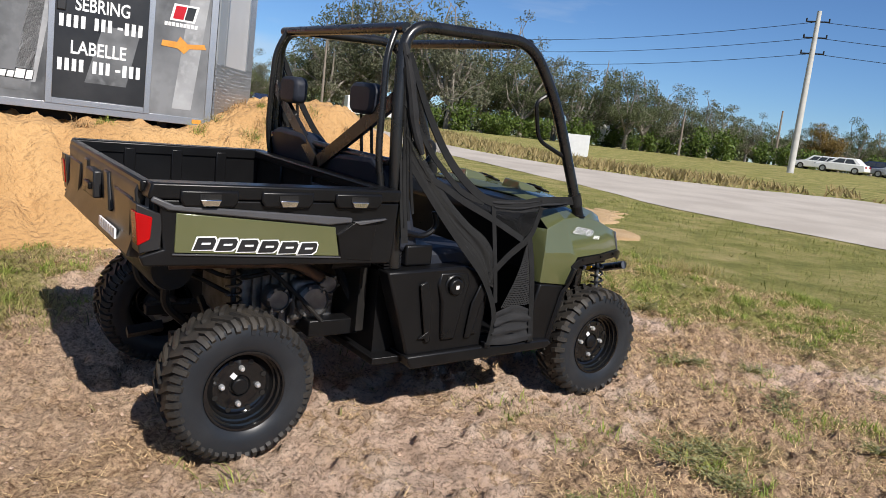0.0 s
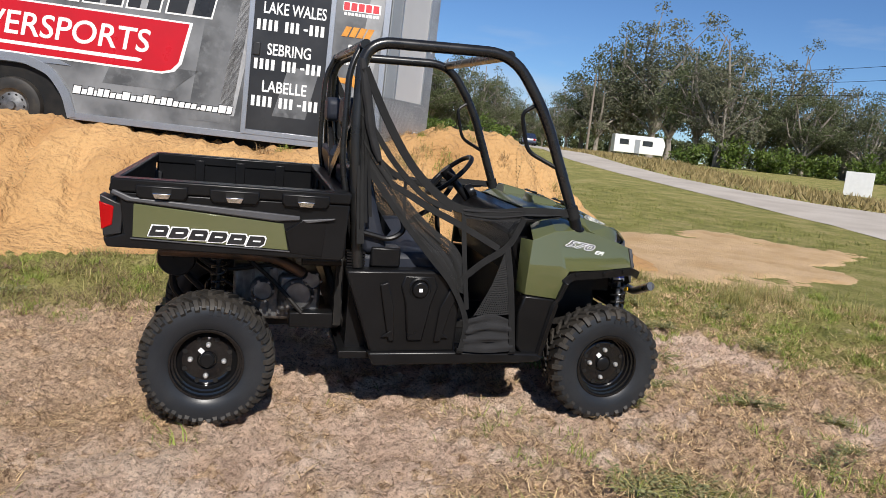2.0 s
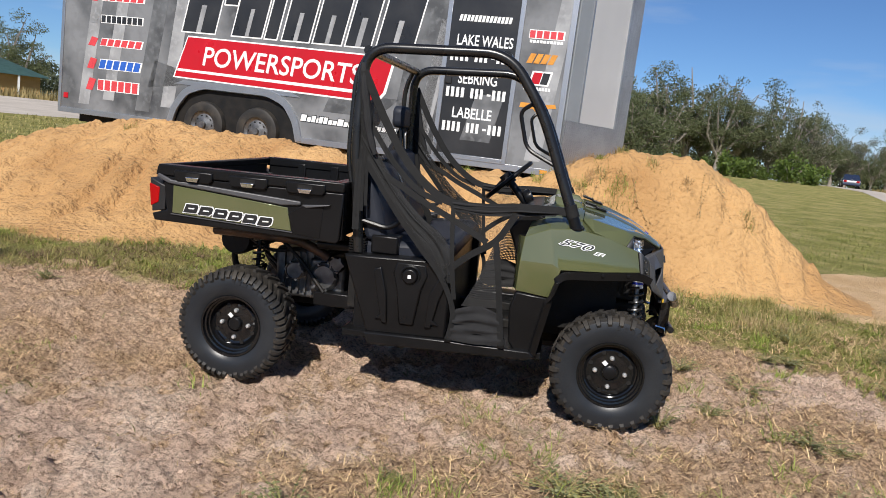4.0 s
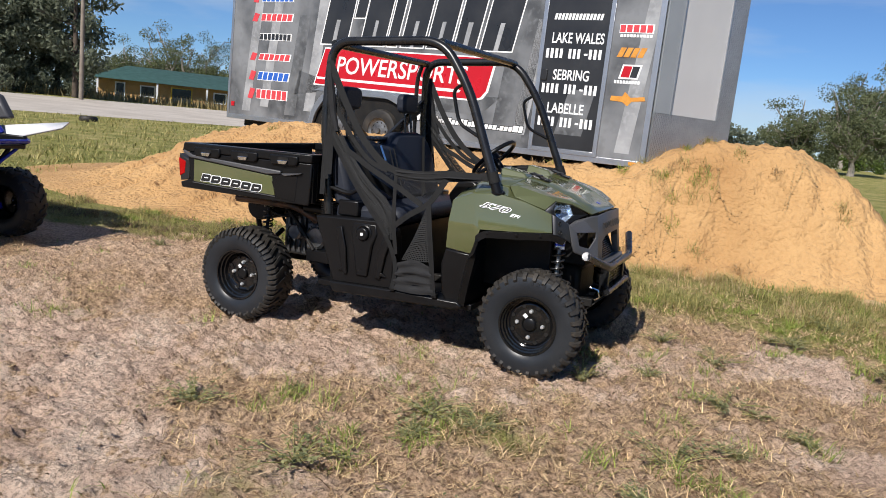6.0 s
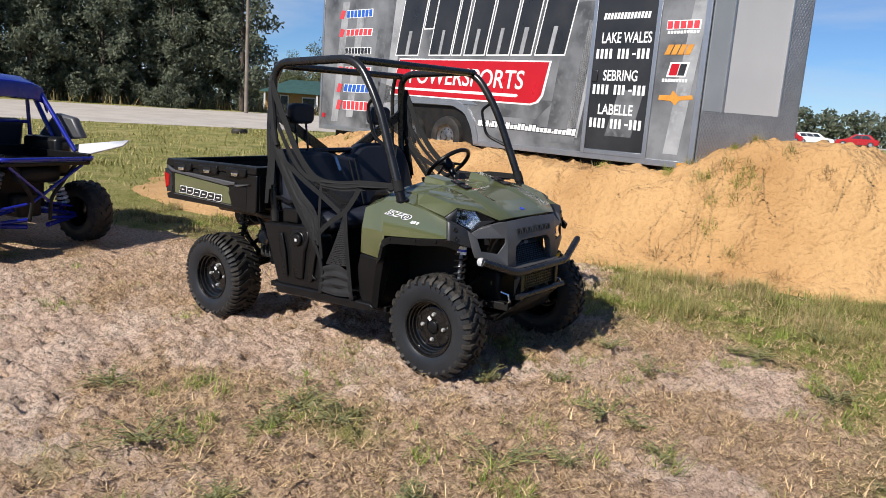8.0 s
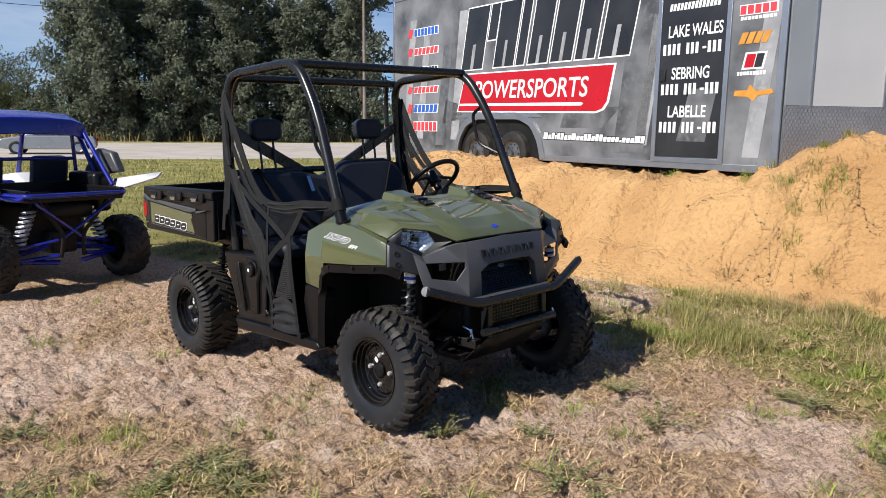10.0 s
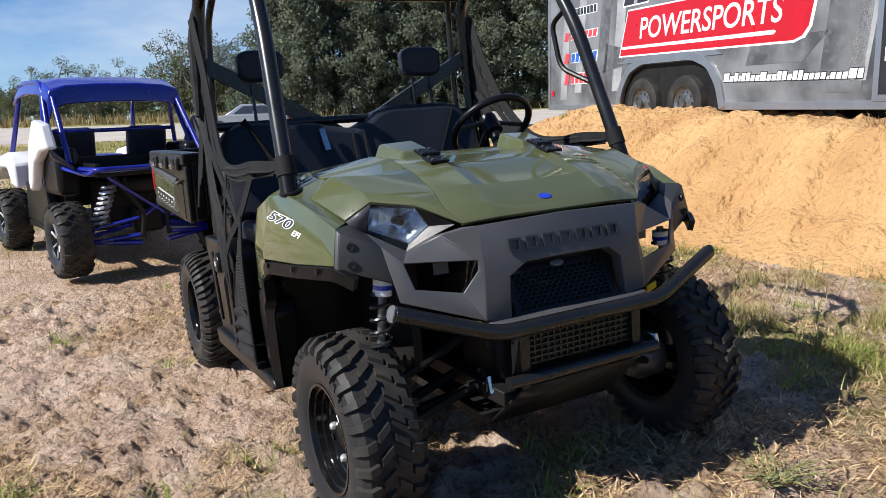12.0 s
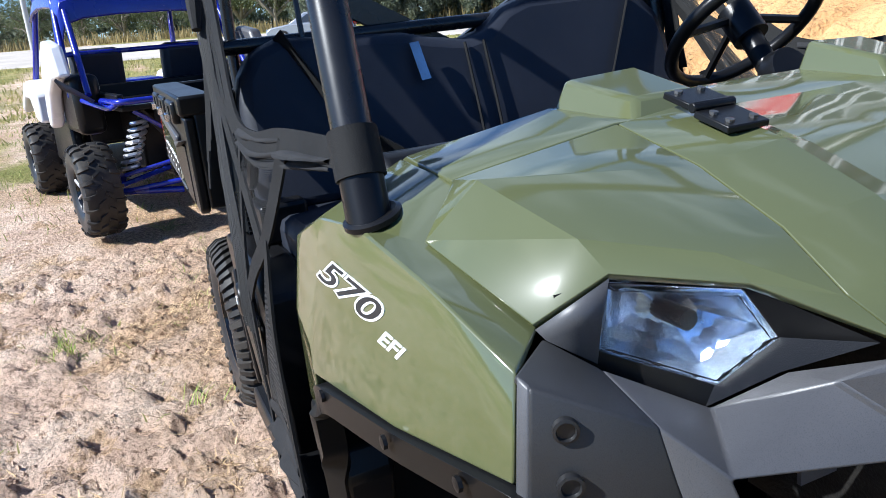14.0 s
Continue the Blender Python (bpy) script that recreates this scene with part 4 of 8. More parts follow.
# cargo bed
def bed():
    bm = bmesh.new()
    T = 0.035
    box(bm, -1.46, -0.44, -0.74, 0.74, 0.885, 0.91)
    bed_ob = part("cargo_bed", bm, M_BLACK, utv, "black moulded plastic cargo bed")
    def flank(s):
        y = lambda v: s * v
        bm = bmesh.new()
        # the inner wall with upright ribs, and the flank under the rim
        prism(bm, [(-1.47, 0.885), (-0.43, 0.86), (-0.43, 1.16), (-1.455, 1.16)], y(0.735), y(0.785))
        for x in (-1.2, -0.95, -0.7):
            box(bm, x - 0.03, x + 0.03, min(y(0.718), y(0.74)), max(y(0.718), y(0.74)), 0.9, 1.15)
        part("side_wall", bm, M_BLACK, bed_ob, bevel=0.006)
        bm = bmesh.new()
        # flank panel, with a sill below and a shoulder under the rim
        prism(bm, [(-1.505, 0.905), (-1.49, 0.868), (-0.455, 0.846), (-0.44, 0.86), (-0.425, 1.115), (-1.47, 1.115), (-1.44, 1.09), (-1.42, 0.93)], y(0.785), y(0.812))
        part("flank_panel", bm, M_BLACK, bed_ob, bevel=0.007)
        bm = bmesh.new()
        prism(bm, [(-1.475, 1.11), (-1.41, 1.078), (-0.76, 1.022), (-0.655, 1.032), (-0.655, 1.052), (-1.39, 1.098), (-1.465, 1.13)], y(0.81), y(0.826))
        part("trim_ridge", bm, M_GREY, bed_ob, "charcoal raised trim line", bevel=0.006)
        bm = bmesh.new()
        prism(bm, [(-1.383, 0.918), (-0.702, 0.888), (-0.728, 1.012), (-1.38, 1.068)], y(0.808), y(0.818))
        panel = part("side_panel", bm, M_GREEN, bed_ob, "olive green side panel", bevel=0.003)
        bm = bmesh.new()
        sweep(bm, [(-1.39, y(0.818), 0.912), (-0.695, y(0.818), 0.882)], 0.0035, 6)
        part("chrome_line", bm, M_GREY, bed_ob)
        # wedge at the front end
        bm = bmesh.new()
        prism(bm, [(-0.72, 0.98), (-0.64, 1.035), (-0.53, 1.03), (-0.545, 0.862), (-0.69, 0.875)], y(0.81), lambda x, z: y(0.83 if x < -0.6 and z > 0.9 else 0.815))
        part("wedge", bm, M_BLACK, bed_ob, bevel=0.006)
        # thin fin whose paler grey stands in for the highlight on the wedge
        bm = bmesh.new()
        prism(bm, [(-0.65, 1.036), (-0.49, 1.05), (-0.505, 1.042), (-0.62, 1.022)], y(0.812), y(0.834))
        part("highlight_fin", bm, M_GREY, bed_ob, bevel=0.003)
        # rim, stepped out over each latch
        bm = bmesh.new()
        prism(bm, [(-1.485, 1.118), (-0.425, 1.118), (-0.42, 1.172), (-1.47, 1.178)], y(0.725), y(0.82))
        for x in (-1.262, -0.951, -0.632):
            prism(bm, [(x - 0.11, 1.115), (x - 0.095, 1.092), (x + 0.095, 1.092), (x + 0.11, 1.115), (x + 0.11, 1.155), (x - 0.11, 1.155)], y(0.8), y(0.832))
        part("rim", bm, M_BLACK, bed_ob, bevel=0.008)
        for x in (-1.262, -0.951, -0.632):
            bm = bmesh.new()
            prism(bm, [(x - 0.04, 1.142), (x + 0.04, 1.142), (x + 0.04, 1.118), (x - 0.04, 1.118)], y(0.831), y(0.835))
            slot = part("latch_slot", bm, M_DARK, bed_ob)
            bm = bmesh.new()
            prism(bm, [(x - 0.04, 1.122), (x + 0.04, 1.122), (x + 0.028, 1.098), (x - 0.028, 1.098)], y(0.83), y(0.846))
            part("latch", bm, M_CHROME, bed_ob, "bare metal tie-down latch", bevel=0.003)
        # tail lamp, wrapping round the corner
        bm = bmesh.new()
        prism(bm, [(-1.52, 1.1), (-1.455, 1.07), (-1.425, 1.06), (-1.43, 0.93), (-1.505, 0.915)], y(0.7), y(0.809))
        lamp = part("tail_lamp", bm, M_INK, bed_ob, "dark tail lamp housing", bevel=0.004)
        bm = bmesh.new()
        prism(bm, [(-1.523, 1.07), (-1.462, 1.05), (-1.468, 0.968), (-1.512, 0.945)], y(0.74), y(0.813))
        part("lens", bm, M_RED, lamp, "bright red tail lamp lens", bevel=0.004)
    both(flank)
    # front wall with the warning label
    bm = bmesh.new()
    box(bm, -0.475, -0.43, -0.735, 0.735, 0.88, 1.16)
    for y in (-0.4, 0, 0.4):
        box(bm, -0.49, -0.47, y - 0.05, y + 0.05, 0.9, 1.15)
    part("front_wall", bm, M_BLACK, bed_ob, bevel=0.006)
    bm = bmesh.new()
    box(bm, -0.5, -0.425, -0.73, 0.73, 1.13, 1.172)
    part("rim", bm, M_BLACK, bed_ob, bevel=0.008)
    bm = bmesh.new()
    box(bm, -0.4965, -0.493, -0.27, -0.07, 1.0, 1.1)
    lab = part("warning_label", bm, M_GREY, bed_ob, "dark label with lines of small print")
    for k in range(5):
        bm = bmesh.new()
        box(bm, -0.499, -0.4965, -0.26, -0.08 - 0.02 * (k % 2), 1.012 + 0.016 * k, 1.02 + 0.016 * k)
        part("print_line", bm, M_YELLOW if k == 4 else M_WHITE, lab)
    # tailgate
    bm = bmesh.new()
    prism(bm, [(-1.525, 0.88), (-1.475, 0.872), (-1.455, 1.165), (-1.485, 1.165), (-1.5, 1.13), (-1.49, 1.0)], -0.7, 0.7)
    gate = part("tailgate", bm, M_SATIN_LIT, utv, "black tailgate with a recessed latch", bevel=0.008)
    bm = bmesh.new()
    box(bm, -1.49, -1.45, -0.74, 0.74, 1.13, 1.175)
    part("top_rail", bm, M_BLACK, gate, bevel=0.008)
    for s in (-1, 1):
        bm = bmesh.new()
        prism(bm, [(s * 0.17, 1.14), (s * 0.26, 1.14), (s * 0.3, 0.98), (s * 0.22, 0.98)], -1.508, -1.48, "x")
        part("raised_rib", bm, M_SATIN_LIT, gate, bevel=0.008)
        bm = bmesh.new()
        prism(bm, [(s * 0.36, 1.1), (s * 0.66, 1.1), (s * 0.66, 0.93), (s * 0.42, 0.93)], -1.505, -1.48, "x")
        part("raised_panel", bm, M_SATIN_LIT, gate, bevel=0.01)
    bm = bmesh.new()
    box(bm, -1.53, -1.49, -0.09, 0.09, 1.0, 1.12)
    hnd = part("latch_frame", bm, M_INK, gate, bevel=0.008)
    bm = bmesh.new()
    box(bm, -1.545, -1.528, -0.06, 0.06, 1.035, 1.065)
    part("latch_handle", bm, M_BLACK, hnd, bevel=0.006)
    # the maker's name on the tailgate, as plain white blocks
    for k in range(7):
        bm = bmesh.new()
        y = -0.21 - 0.044 * (6 - k)
        prism(bm, [(y - 0.017, 0.905), (y + 0.017, 0.905), (y + 0.017, 0.945), (y - 0.017, 0.945)], -1.524, -1.516, "x")
        part("name_block", bm, M_WHITE, gate)
    # model name on the flank: six slanted blocks, white edged and black filled
    def name(s):
        for k in range(6):
            x = -1.27 + 0.0845 * k
            z = 0.952 - 0.0055 * k
            for grow, mat, lift in ((0.0055, M_WHITE, 0.0), (0.0, M_INK, 0.0025)):
                bm = bmesh.new()
                w, h = 0.037 + grow, 0.023 + grow * 0.8
                lean, cut = 0.009, 0.012
                a = [(x - w - lean, z - h), (x + w - lean - cut * (k % 2), z - h), (x + w - lean * 0.4, z - h + cut), (x + w + lean * 0.4, z + h - cut), (x + w + lean - cut, z + h), (x - w + lean, z + h)]
                if s > 0:
                    a = [(2 * -1.06 - p, q) for p, q in a]
                prism(bm, a, s * 0.8185, s * (0.8205 + lift))
                part("name_block", bm, mat, bed_ob, "white outline of a raised letter block" if grow else "black letter block")
            bm = bmesh.new()
            a = [(x - 0.016, z - 0.003), (x + 0.018, z - 0.003), (x + 0.02, z + 0.004), (x - 0.014, z + 0.004)]
            if s > 0:
                a = [(2 * -1.06 - p, q) for p, q in a]
            prism(bm, a, s * 0.8215, s * 0.8242)
            part("name_slot", bm, M_WHITE, bed_ob, "white slot in a letter block")
    both(name)


bed()


# lower body, floor and running gear
def lower_body():
    bm = bmesh.new()
    box(bm, -0.42, 0.68, -0.7, 0.7, 0.325, 0.36)
    part("floor_pan", bm, M_BLACK, utv, "black ribbed footwell floor", bevel=0.004)
    bm = bmesh.new()
    box(bm, 0.6, 0.64, -0.71, 0.71, 0.34, 1.0)
    part("firewall", bm, M_BLACK, utv)
    bm = bmesh.new()
    box(bm, -0.44, -0.4, -0.55, 0.55, 0.45, 0.86)
    part("rear_bulkhead", bm, M_DARK, utv)
    def flank(s):
        y = lambda v: s * v
        def skin(x, z):
            return y(0.775 - 0.02 * smooth(0.55, 0.3, z) - 0.012 * smooth(0.7, 0.82, z))
        # seat base panel
        bm = bmesh.new()
        prism(bm, [(-0.418, 0.79), (-0.3, 0.795), (0.03, 0.805), (0.15, 0.76), (0.17, 0.7), (0.165, 0.385), (-0.27, 0.372)], y(0.66), skin)
        base = part("seat_base_panel", bm, M_BLACK, utv, "matt black side panel under the seat", bevel=0.012)
        bm = bmesh.new()
        prism(bm, [(-0.285, 0.38), (-0.255, 0.315), (0.6, 0.335), (0.65, 0.355), (0.62, 0.385), (0.165, 0.39)], y(0.62), y(0.785))
        part("sill", bm, M_BLACK, utv, "black rocker sill below the door opening", bevel=0.01)
        # V channel with the filler cap
        bm = bmesh.new()
        prism(bm, [(-0.245, 0.73), (-0.205, 0.745), (-0.17, 0.62), (-0.155, 0.44), (-0.185, 0.44), (-0.22, 0.6)], skin, lambda x, z: skin(x, z) + s * 0.012)
        part("panel_rib", bm, M_BLACK, base, bevel=0.006)
        bm = bmesh.new()
        prism(bm, [(0.155, 0.7), (0.11, 0.72), (0.065, 0.62), (0.05, 0.44), (0.085, 0.44), (0.12, 0.6)], skin, lambda x, z: skin(x, z) + s * 0.012)
        part("panel_rib", bm, M_BLACK, base, bevel=0.006)
        for x0, q in ((-0.225, 1), (0.125, -1)):
            bm = bmesh.new()
            prism(bm, [(x0, 0.46), (x0 + q * 0.055, 0.46), (x0 + q * 0.052, 0.5)], lambda x, z: skin(x, z) - s * 0.004, lambda x, z: skin(x, z) + s * 0.01)
            part("panel_gusset", bm, M_BLACK, base, bevel=0.004)
        bm = bmesh.new()
        prism(bm, [(-0.125, 0.78), (0.035, 0.78), (0.05, 0.72), (0.02, 0.64), (-0.01, 0.44), (-0.09, 0.44), (-0.115, 0.64), (-0.14, 0.72)], lambda x, z: skin(x, z) - s * 0.02, lambda x, z: skin(x, z) + s * (0.008 if z < 0.7 else 0.002))
        part("filler_shield", bm, M_BLACK, base, bevel=0.01)
        if s < 0:
            bm = bmesh.new()
            lathe(bm, [(0.058, 0), (0.058, -0.008), (0.052, -0.012), (0.046, -0.01), (0.046, 0.0)], 28, Matrix.Translation((-0.045, -0.772, 0.712)))
            cap = part("filler_neck", bm, M_BLACK, utv)
            bm = bmesh.new()
            lathe(bm, [(0.042, 0), (0.042, -0.022), (0.036, -0.03), (0, -0.03)], 14, Matrix.Translation((-0.045, -0.772, 0.712)))
            part("fuel_cap", bm, M_BLACK, cap, "black fuel filler cap with a white sticker", bevel=0.003)
            bm = bmesh.new()
            box(bm, -0.054, -0.036, -0.804, -0.801, 0.703, 0.721)
            part("sticker", bm, M_WHITE, cap)
        # front post of the opening, under the fender
        bm = bmesh.new()
        prism(bm, [(0.515, 0.695), (0.685, 0.68), (0.705, 0.63), (0.62, 0.34), (0.56, 0.34), (0.5, 0.42), (0.49, 0.6)], y(0.69), lambda x, z: y(0.772 - 0.015 * smooth(0.6, 0.35, z)))
        part("front_post", bm, M_BLACK, utv, "black lower fender panel ahead of the footwell", bevel=0.01)
        # step ribs on the footwell edge
        for i in range(5):
            bm = bmesh.new()
            box(bm, 0.2, 0.47, min(y(0.5 + 0.04 * i), y(0.515 + 0.04 * i)), max(y(0.5 + 0.04 * i), y(0.515 + 0.04 * i)), 0.358, 0.368)
            part("floor_rib", bm, M_BLACK, utv)
        # vent box and air intake behind the seat
        bm = bmesh.new()
        box(bm, -0.29, -0.14, min(y(0.58), y(0.7)), max(y(0.58), y(0.7)), 0.8, 0.9)
        part("latch_box", bm, M_BLACK, utv, bevel=0.01)
        for i in range(6):
            bm = bmesh.new()
            box(bm, -0.41, -0.32, min(y(0.64), y(0.71)), max(y(0.64), y(0.71)), 0.795 + 0.014 * i, 0.803 + 0.014 * i)
            part("vent_slat", bm, M_BLACK, utv)
        # hip bar beside the seat
        bm = bmesh.new()
        sweep(bm, fillet([(-0.38, y(0.7), 0.98), (-0.2, y(0.7), 0.94), (-0.13, y(0.7), 0.99), (-0.15, y(0.69), 1.06)], 0.05), 0.014, 8)
        part("hip_bar", bm, M_BLACK, utv)
    both(flank)
    # frame rails and cross members
    for s in (-1, 1):
        bm = bmesh.new()
        box(bm, -1.22, 1.3, min(s * 0.2, s * 0.25), max(s * 0.2, s * 0.25), 0.36, 0.41)
        part("frame_rail", bm, M_DARK, utv, bevel=0.004)
        bm = bmesh.new()
        sweep(bm, fillet([(-1.4, s * 0.33, 0.84), (-0.5, s * 0.33, 0.8), (-0.42, s * 0.46, 0.58), (-0.36, s * 0.46, 0.42)], 0.06), 0.022, 8)
        part("bed_support", bm, M_DARK, utv)
        bm = bmesh.new()
        sweep(bm, fillet([(-1.25, s * 0.3, 0.82), (-1.26, s * 0.25, 0.55), (-1.1, s * 0.22, 0.4)], 0.06), 0.02, 8)
        part("rear_upright", bm, M_DARK, utv)
        bm = bmesh.new()
        box(bm, -0.66, -0.4, min(s * 0.3, s * 0.5), max(s * 0.3, s * 0.5), 0.42, 0.5)
        part("battery_box", bm, M_BLACK, utv, bevel=0.006)
        # arms
        for x, z0, z1 in ((-1.12, 0.42, 0.33), (-0.98, 0.42, 0.33), (-1.08, 0.56, 0.4), (0.98, 0.4, 0.3), (1.12, 0.4, 0.3), (1.05, 0.55, 0.42)):
            bm = bmesh.new()
            rod(bm, (x, s * 0.2, z0), (x + (0.03 if x < 0 else 0) * 0, s * 0.52, z1), 0.017, 8)
            part("suspension_arm", bm, M_DARK, utv)
        for x in (-1.05, 1.05):
            bm = bmesh.new()
            rod(bm, (x, s * 0.1, 0.36), (x, s * 0.52, 0.305), 0.02, 8)
            for k in range(4):
                lathe(bm, [(0.0, 0), (0.045 - 0.006 * k, 0.004), (0.0, 0.016)], 12, Matrix.Translation((x, s * (0.44 + 0.012 * k), 0.315)))
            part("drive_shaft", bm, M_DARK, utv)
            bm = bmesh.new()
            lathe(bm, [(0, -0.06), (0.07, -0.06), (0.09, -0.02), (0.09, 0.06), (0, 0.07)], 20, Matrix.Translation((x, s * 0.53, 0.302)))
            part("brake_drum", bm, M_STEEL, utv)
    # engine and gearbox
    bm = bmesh.new()
    box(bm, -0.95, -0.62, -0.36, 0.2, 0.42, 0.72)
    box(bm, -0.72, -0.5, -0.42, 0.1, 0.48, 0.68)
    eng = part("engine", bm, M_STEEL, utv, "dirty grey cast engine block", bevel=0.02)
    for i in range(7):
        bm = bmesh.new()
        box(bm, -0.9 + 0.045 * i, -0.885 + 0.045 * i, -0.385, -0.355, 0.46, 0.7)
        part("cooling_fin", bm, M_STEEL, eng)
    for x, z, r in ((-0.62, 0.58, 0.085), (-0.8, 0.6, 0.06), (-0.55, 0.66, 0.05)):
        bm = bmesh.new()
        lathe(bm, [(r, 0.04), (r, -0.03), (r * 0.8, -0.045), (r * 0.75, -0.035), (0, -0.035)], 20, Matrix.Translation((x, -0.42, z)))
        for i in range(6):
            lathe(bm, [(0.008, 0), (0.008, -0.012), (0, -0.012)], 6, Matrix.Translation((x + r * 0.9 * math.cos(i), -0.455, z + r * 0.9 * math.sin(i))))
        part("clutch_cover", bm, M_STEEL, eng)
    bm = bmesh.new()
    lathe(bm, [(0.0, -0.3), (0.09, -0.3), (0.1, -0.27), (0.1, 0.27), (0.09, 0.3), (0, 0.3)], 24, pose(-1.24, 0, 0.72, 0, 0, 0))
    part("muffler", bm, M_DARK, utv)
    bm = bmesh.new()
    sweep(bm, fillet([(-1.3, -0.45, 0.79), (-1.1, -0.5, 0.8), (-0.75, -0.5, 0.79), (-0.6, -0.45, 0.7)], 0.08), 0.028, 10)
    part("exhaust_pipe", bm, surf("rusty_pipe", (0.12, 0.07, 0.045), (0.05, 0.04, 0.035), 0.5, 8, 100, 0.2, metal=0.5), utv, "heat-browned exhaust pipe")
    bm = bmesh.new()
    rod(bm, (-0.62, -0.58, 0.8), (-0.42, -0.58, 0.8), 0.03, 12)
    part("air_intake", bm, M_BLACK, utv)
    for pts in ([(-1.2, -0.3, 0.78), (-1.0, -0.38, 0.68), (-0.7, -0.4, 0.74), (-0.5, -0.35, 0.5)], [(-1.3, 0.2, 0.7), (-1.1, -0.2, 0.66), (-0.8, -0.35, 0.5)], [(-0.9, -0.44, 0.78), (-0.75, -0.46, 0.66), (-0.6, -0.5, 0.5)]):
        bm = bmesh.new()
        sweep(bm, fillet(pts, 0.1), 0.011, 8)
        part("hose", bm, M_DARK, utv)
    bm = bmesh.new()
    sweep(bm, [(-1.36, -0.03, 0.36), (-1.2, -0.03, 0.38)], 0.03, 4)
    part("hitch_receiver", bm, M_DARK, utv)


lower_body()


def shock(x, y, z0, z1, lean, spring, body):
    """A damper with its coil spring."""
    def at(t):
        return Vector((x, y + lean * (1 - t), z0 + (z1 - z0) * t))
    bm = bmesh.new()
    sweep(bm, [at(0), at(0.35)], 0.022, 12)
    sweep(bm, [at(0.35), at(1)], 0.013, 10)
    sh = part("shock_absorber", bm, body, utv, "coil-over shock absorber")
    bm = bmesh.new()
    n = 72
    sweep(bm, [at(0.2 + 0.68 * i / n) + Vector((math.cos(i * 0.68), math.sin(i * 0.68), 0)) * 0.034 for i in range(n + 1)], 0.0065, 6)
    part("coil_spring", bm, spring, sh)
    bm = bmesh.new()
    sweep(bm, [at(0.86), at(0.97)], 0.03, 14)
    part("reservoir", bm, M_WHITE, sh, "white collar with a blue band")
    bm = bmesh.new()
    sweep(bm, [at(0.9), at(0.93)], 0.0308, 14)
    part("band", bm, M_BADGE, sh)


for s in (-1, 1):
    shock(1.15, s * 0.555, 0.36, 0.81, s * 0.05, M_SPRING, M_STEEL)
    shock(-1.02, s * 0.44, 0.38, 0.82, s * 0.06, M_SPRING, M_DARK)


# roll cage
def cage():
    def side(s):
        y = lambda v: s * v
        bm = bmesh.new()
        sweep(bm, fillet([(-0.355, y(0.705), 0.8), (-0.41, y(0.705), 1.4), (-0.395, y(0.67), 1.885), (0.36, y(0.65), 1.905), (0.555, y(0.668), 1.63), (0.794, y(0.7036), 1.04)], 0.14, 8), 0.028, 14)
        part("cage_tube", bm, M_TUBE, utv, "black roll cage side tube")
        bm = bmesh.new()
        sweep(bm, [(0.793, y(0.7035), 1.04), (0.766, y(0.6995), 1.11)], 0.03, 14)
        part("tube_clamp", bm, M_BLACK, utv)
        bm = bmesh.new()
        sweep(bm, [(0.77, y(0.7), 1.1), (0.746, y(0.697), 1.16)], 0.034, 14)
        part("net_strap_wrap", bm, M_STRAP, utv)
        bm = bmesh.new()
        lathe(bm, [(0.04, -0.004), (0.04, 0.003), (0.034, 0.006), (0.029, 0.004), (0.0, 0.004)], 24, Matrix.Translation((0.793, y(0.699), 1.053)) @ pose(0, 0, 0, 90 - s * 14, 4, 0))
        part("tube_socket", bm, M_BLACK, utv)
        bm = bmesh.new()
        sweep(bm, fillet([(-0.36, y(0.66), 0.82), (-0.46, y(0.65), 1.3), (-0.45, y(0.63), 1.75), (-0.39, y(0.6), 1.88)], 0.1), 0.016, 10)
        part("rear_stay", bm, M_TUBE, utv)
        # grab handle on the front leg
        bm = bmesh.new()
        sweep(bm, fillet([(0.5, y(0.65), 1.66), (0.44, y(0.64), 1.62), (0.49, y(0.64), 1.43), (0.64, y(0.68), 1.36)], 0.05), 0.011, 8)
        part("grab_handle", bm, M_BLACK, utv)
        # flat diagonal behind the seat
        bm = bmesh.new()
        sweep(bm, [(-0.41, y(0.68), 1.56), (-0.44, y(0.02), 1.2)], 0, flat=(0.034, 0.012, (0, 0, 1)))
        part("diagonal_brace", bm, M_TUBE, utv)
        # head rest on its post
        bm = bmesh.new()
        for q in (-0.05, 0.05):
            rod(bm, (-0.385, y(0.42) + q, 1.25), (-0.415, y(0.42) + q, 1.52), 0.008, 8)
        part("headrest_post", bm, M_TUBE, utv)
        bm = bmesh.new()
        prism(bm, [(y(0.42) + a * 1.08, 1.55 + b) for a, b in ((-0.1, -0.05), (-0.07, -0.075), (0.07, -0.075), (0.1, -0.05), (0.105, 0.045), (0.07, 0.07), (-0.07, 0.07), (-0.105, 0.045))], -0.455, -0.375, "x")
        part("headrest", bm, M_VINYL, utv, "black padded headrest", bevel=0.02)
    both(side)
    for x, z, w in ((-0.385, 1.87, 0.67), (0.345, 1.895, 0.65)):
        bm = bmesh.new()
        rod(bm, (x, -w, z), (x, w, z), 0.025, 14)
        part("cross_tube", bm, M_TUBE, utv)
    bm = bmesh.new()
    rod(bm, (-0.41, -0.69, 1.28), (-0.41, 0.69, 1.28), 0.02, 12)
    part("cross_tube", bm, M_TUBE, utv)


cage()


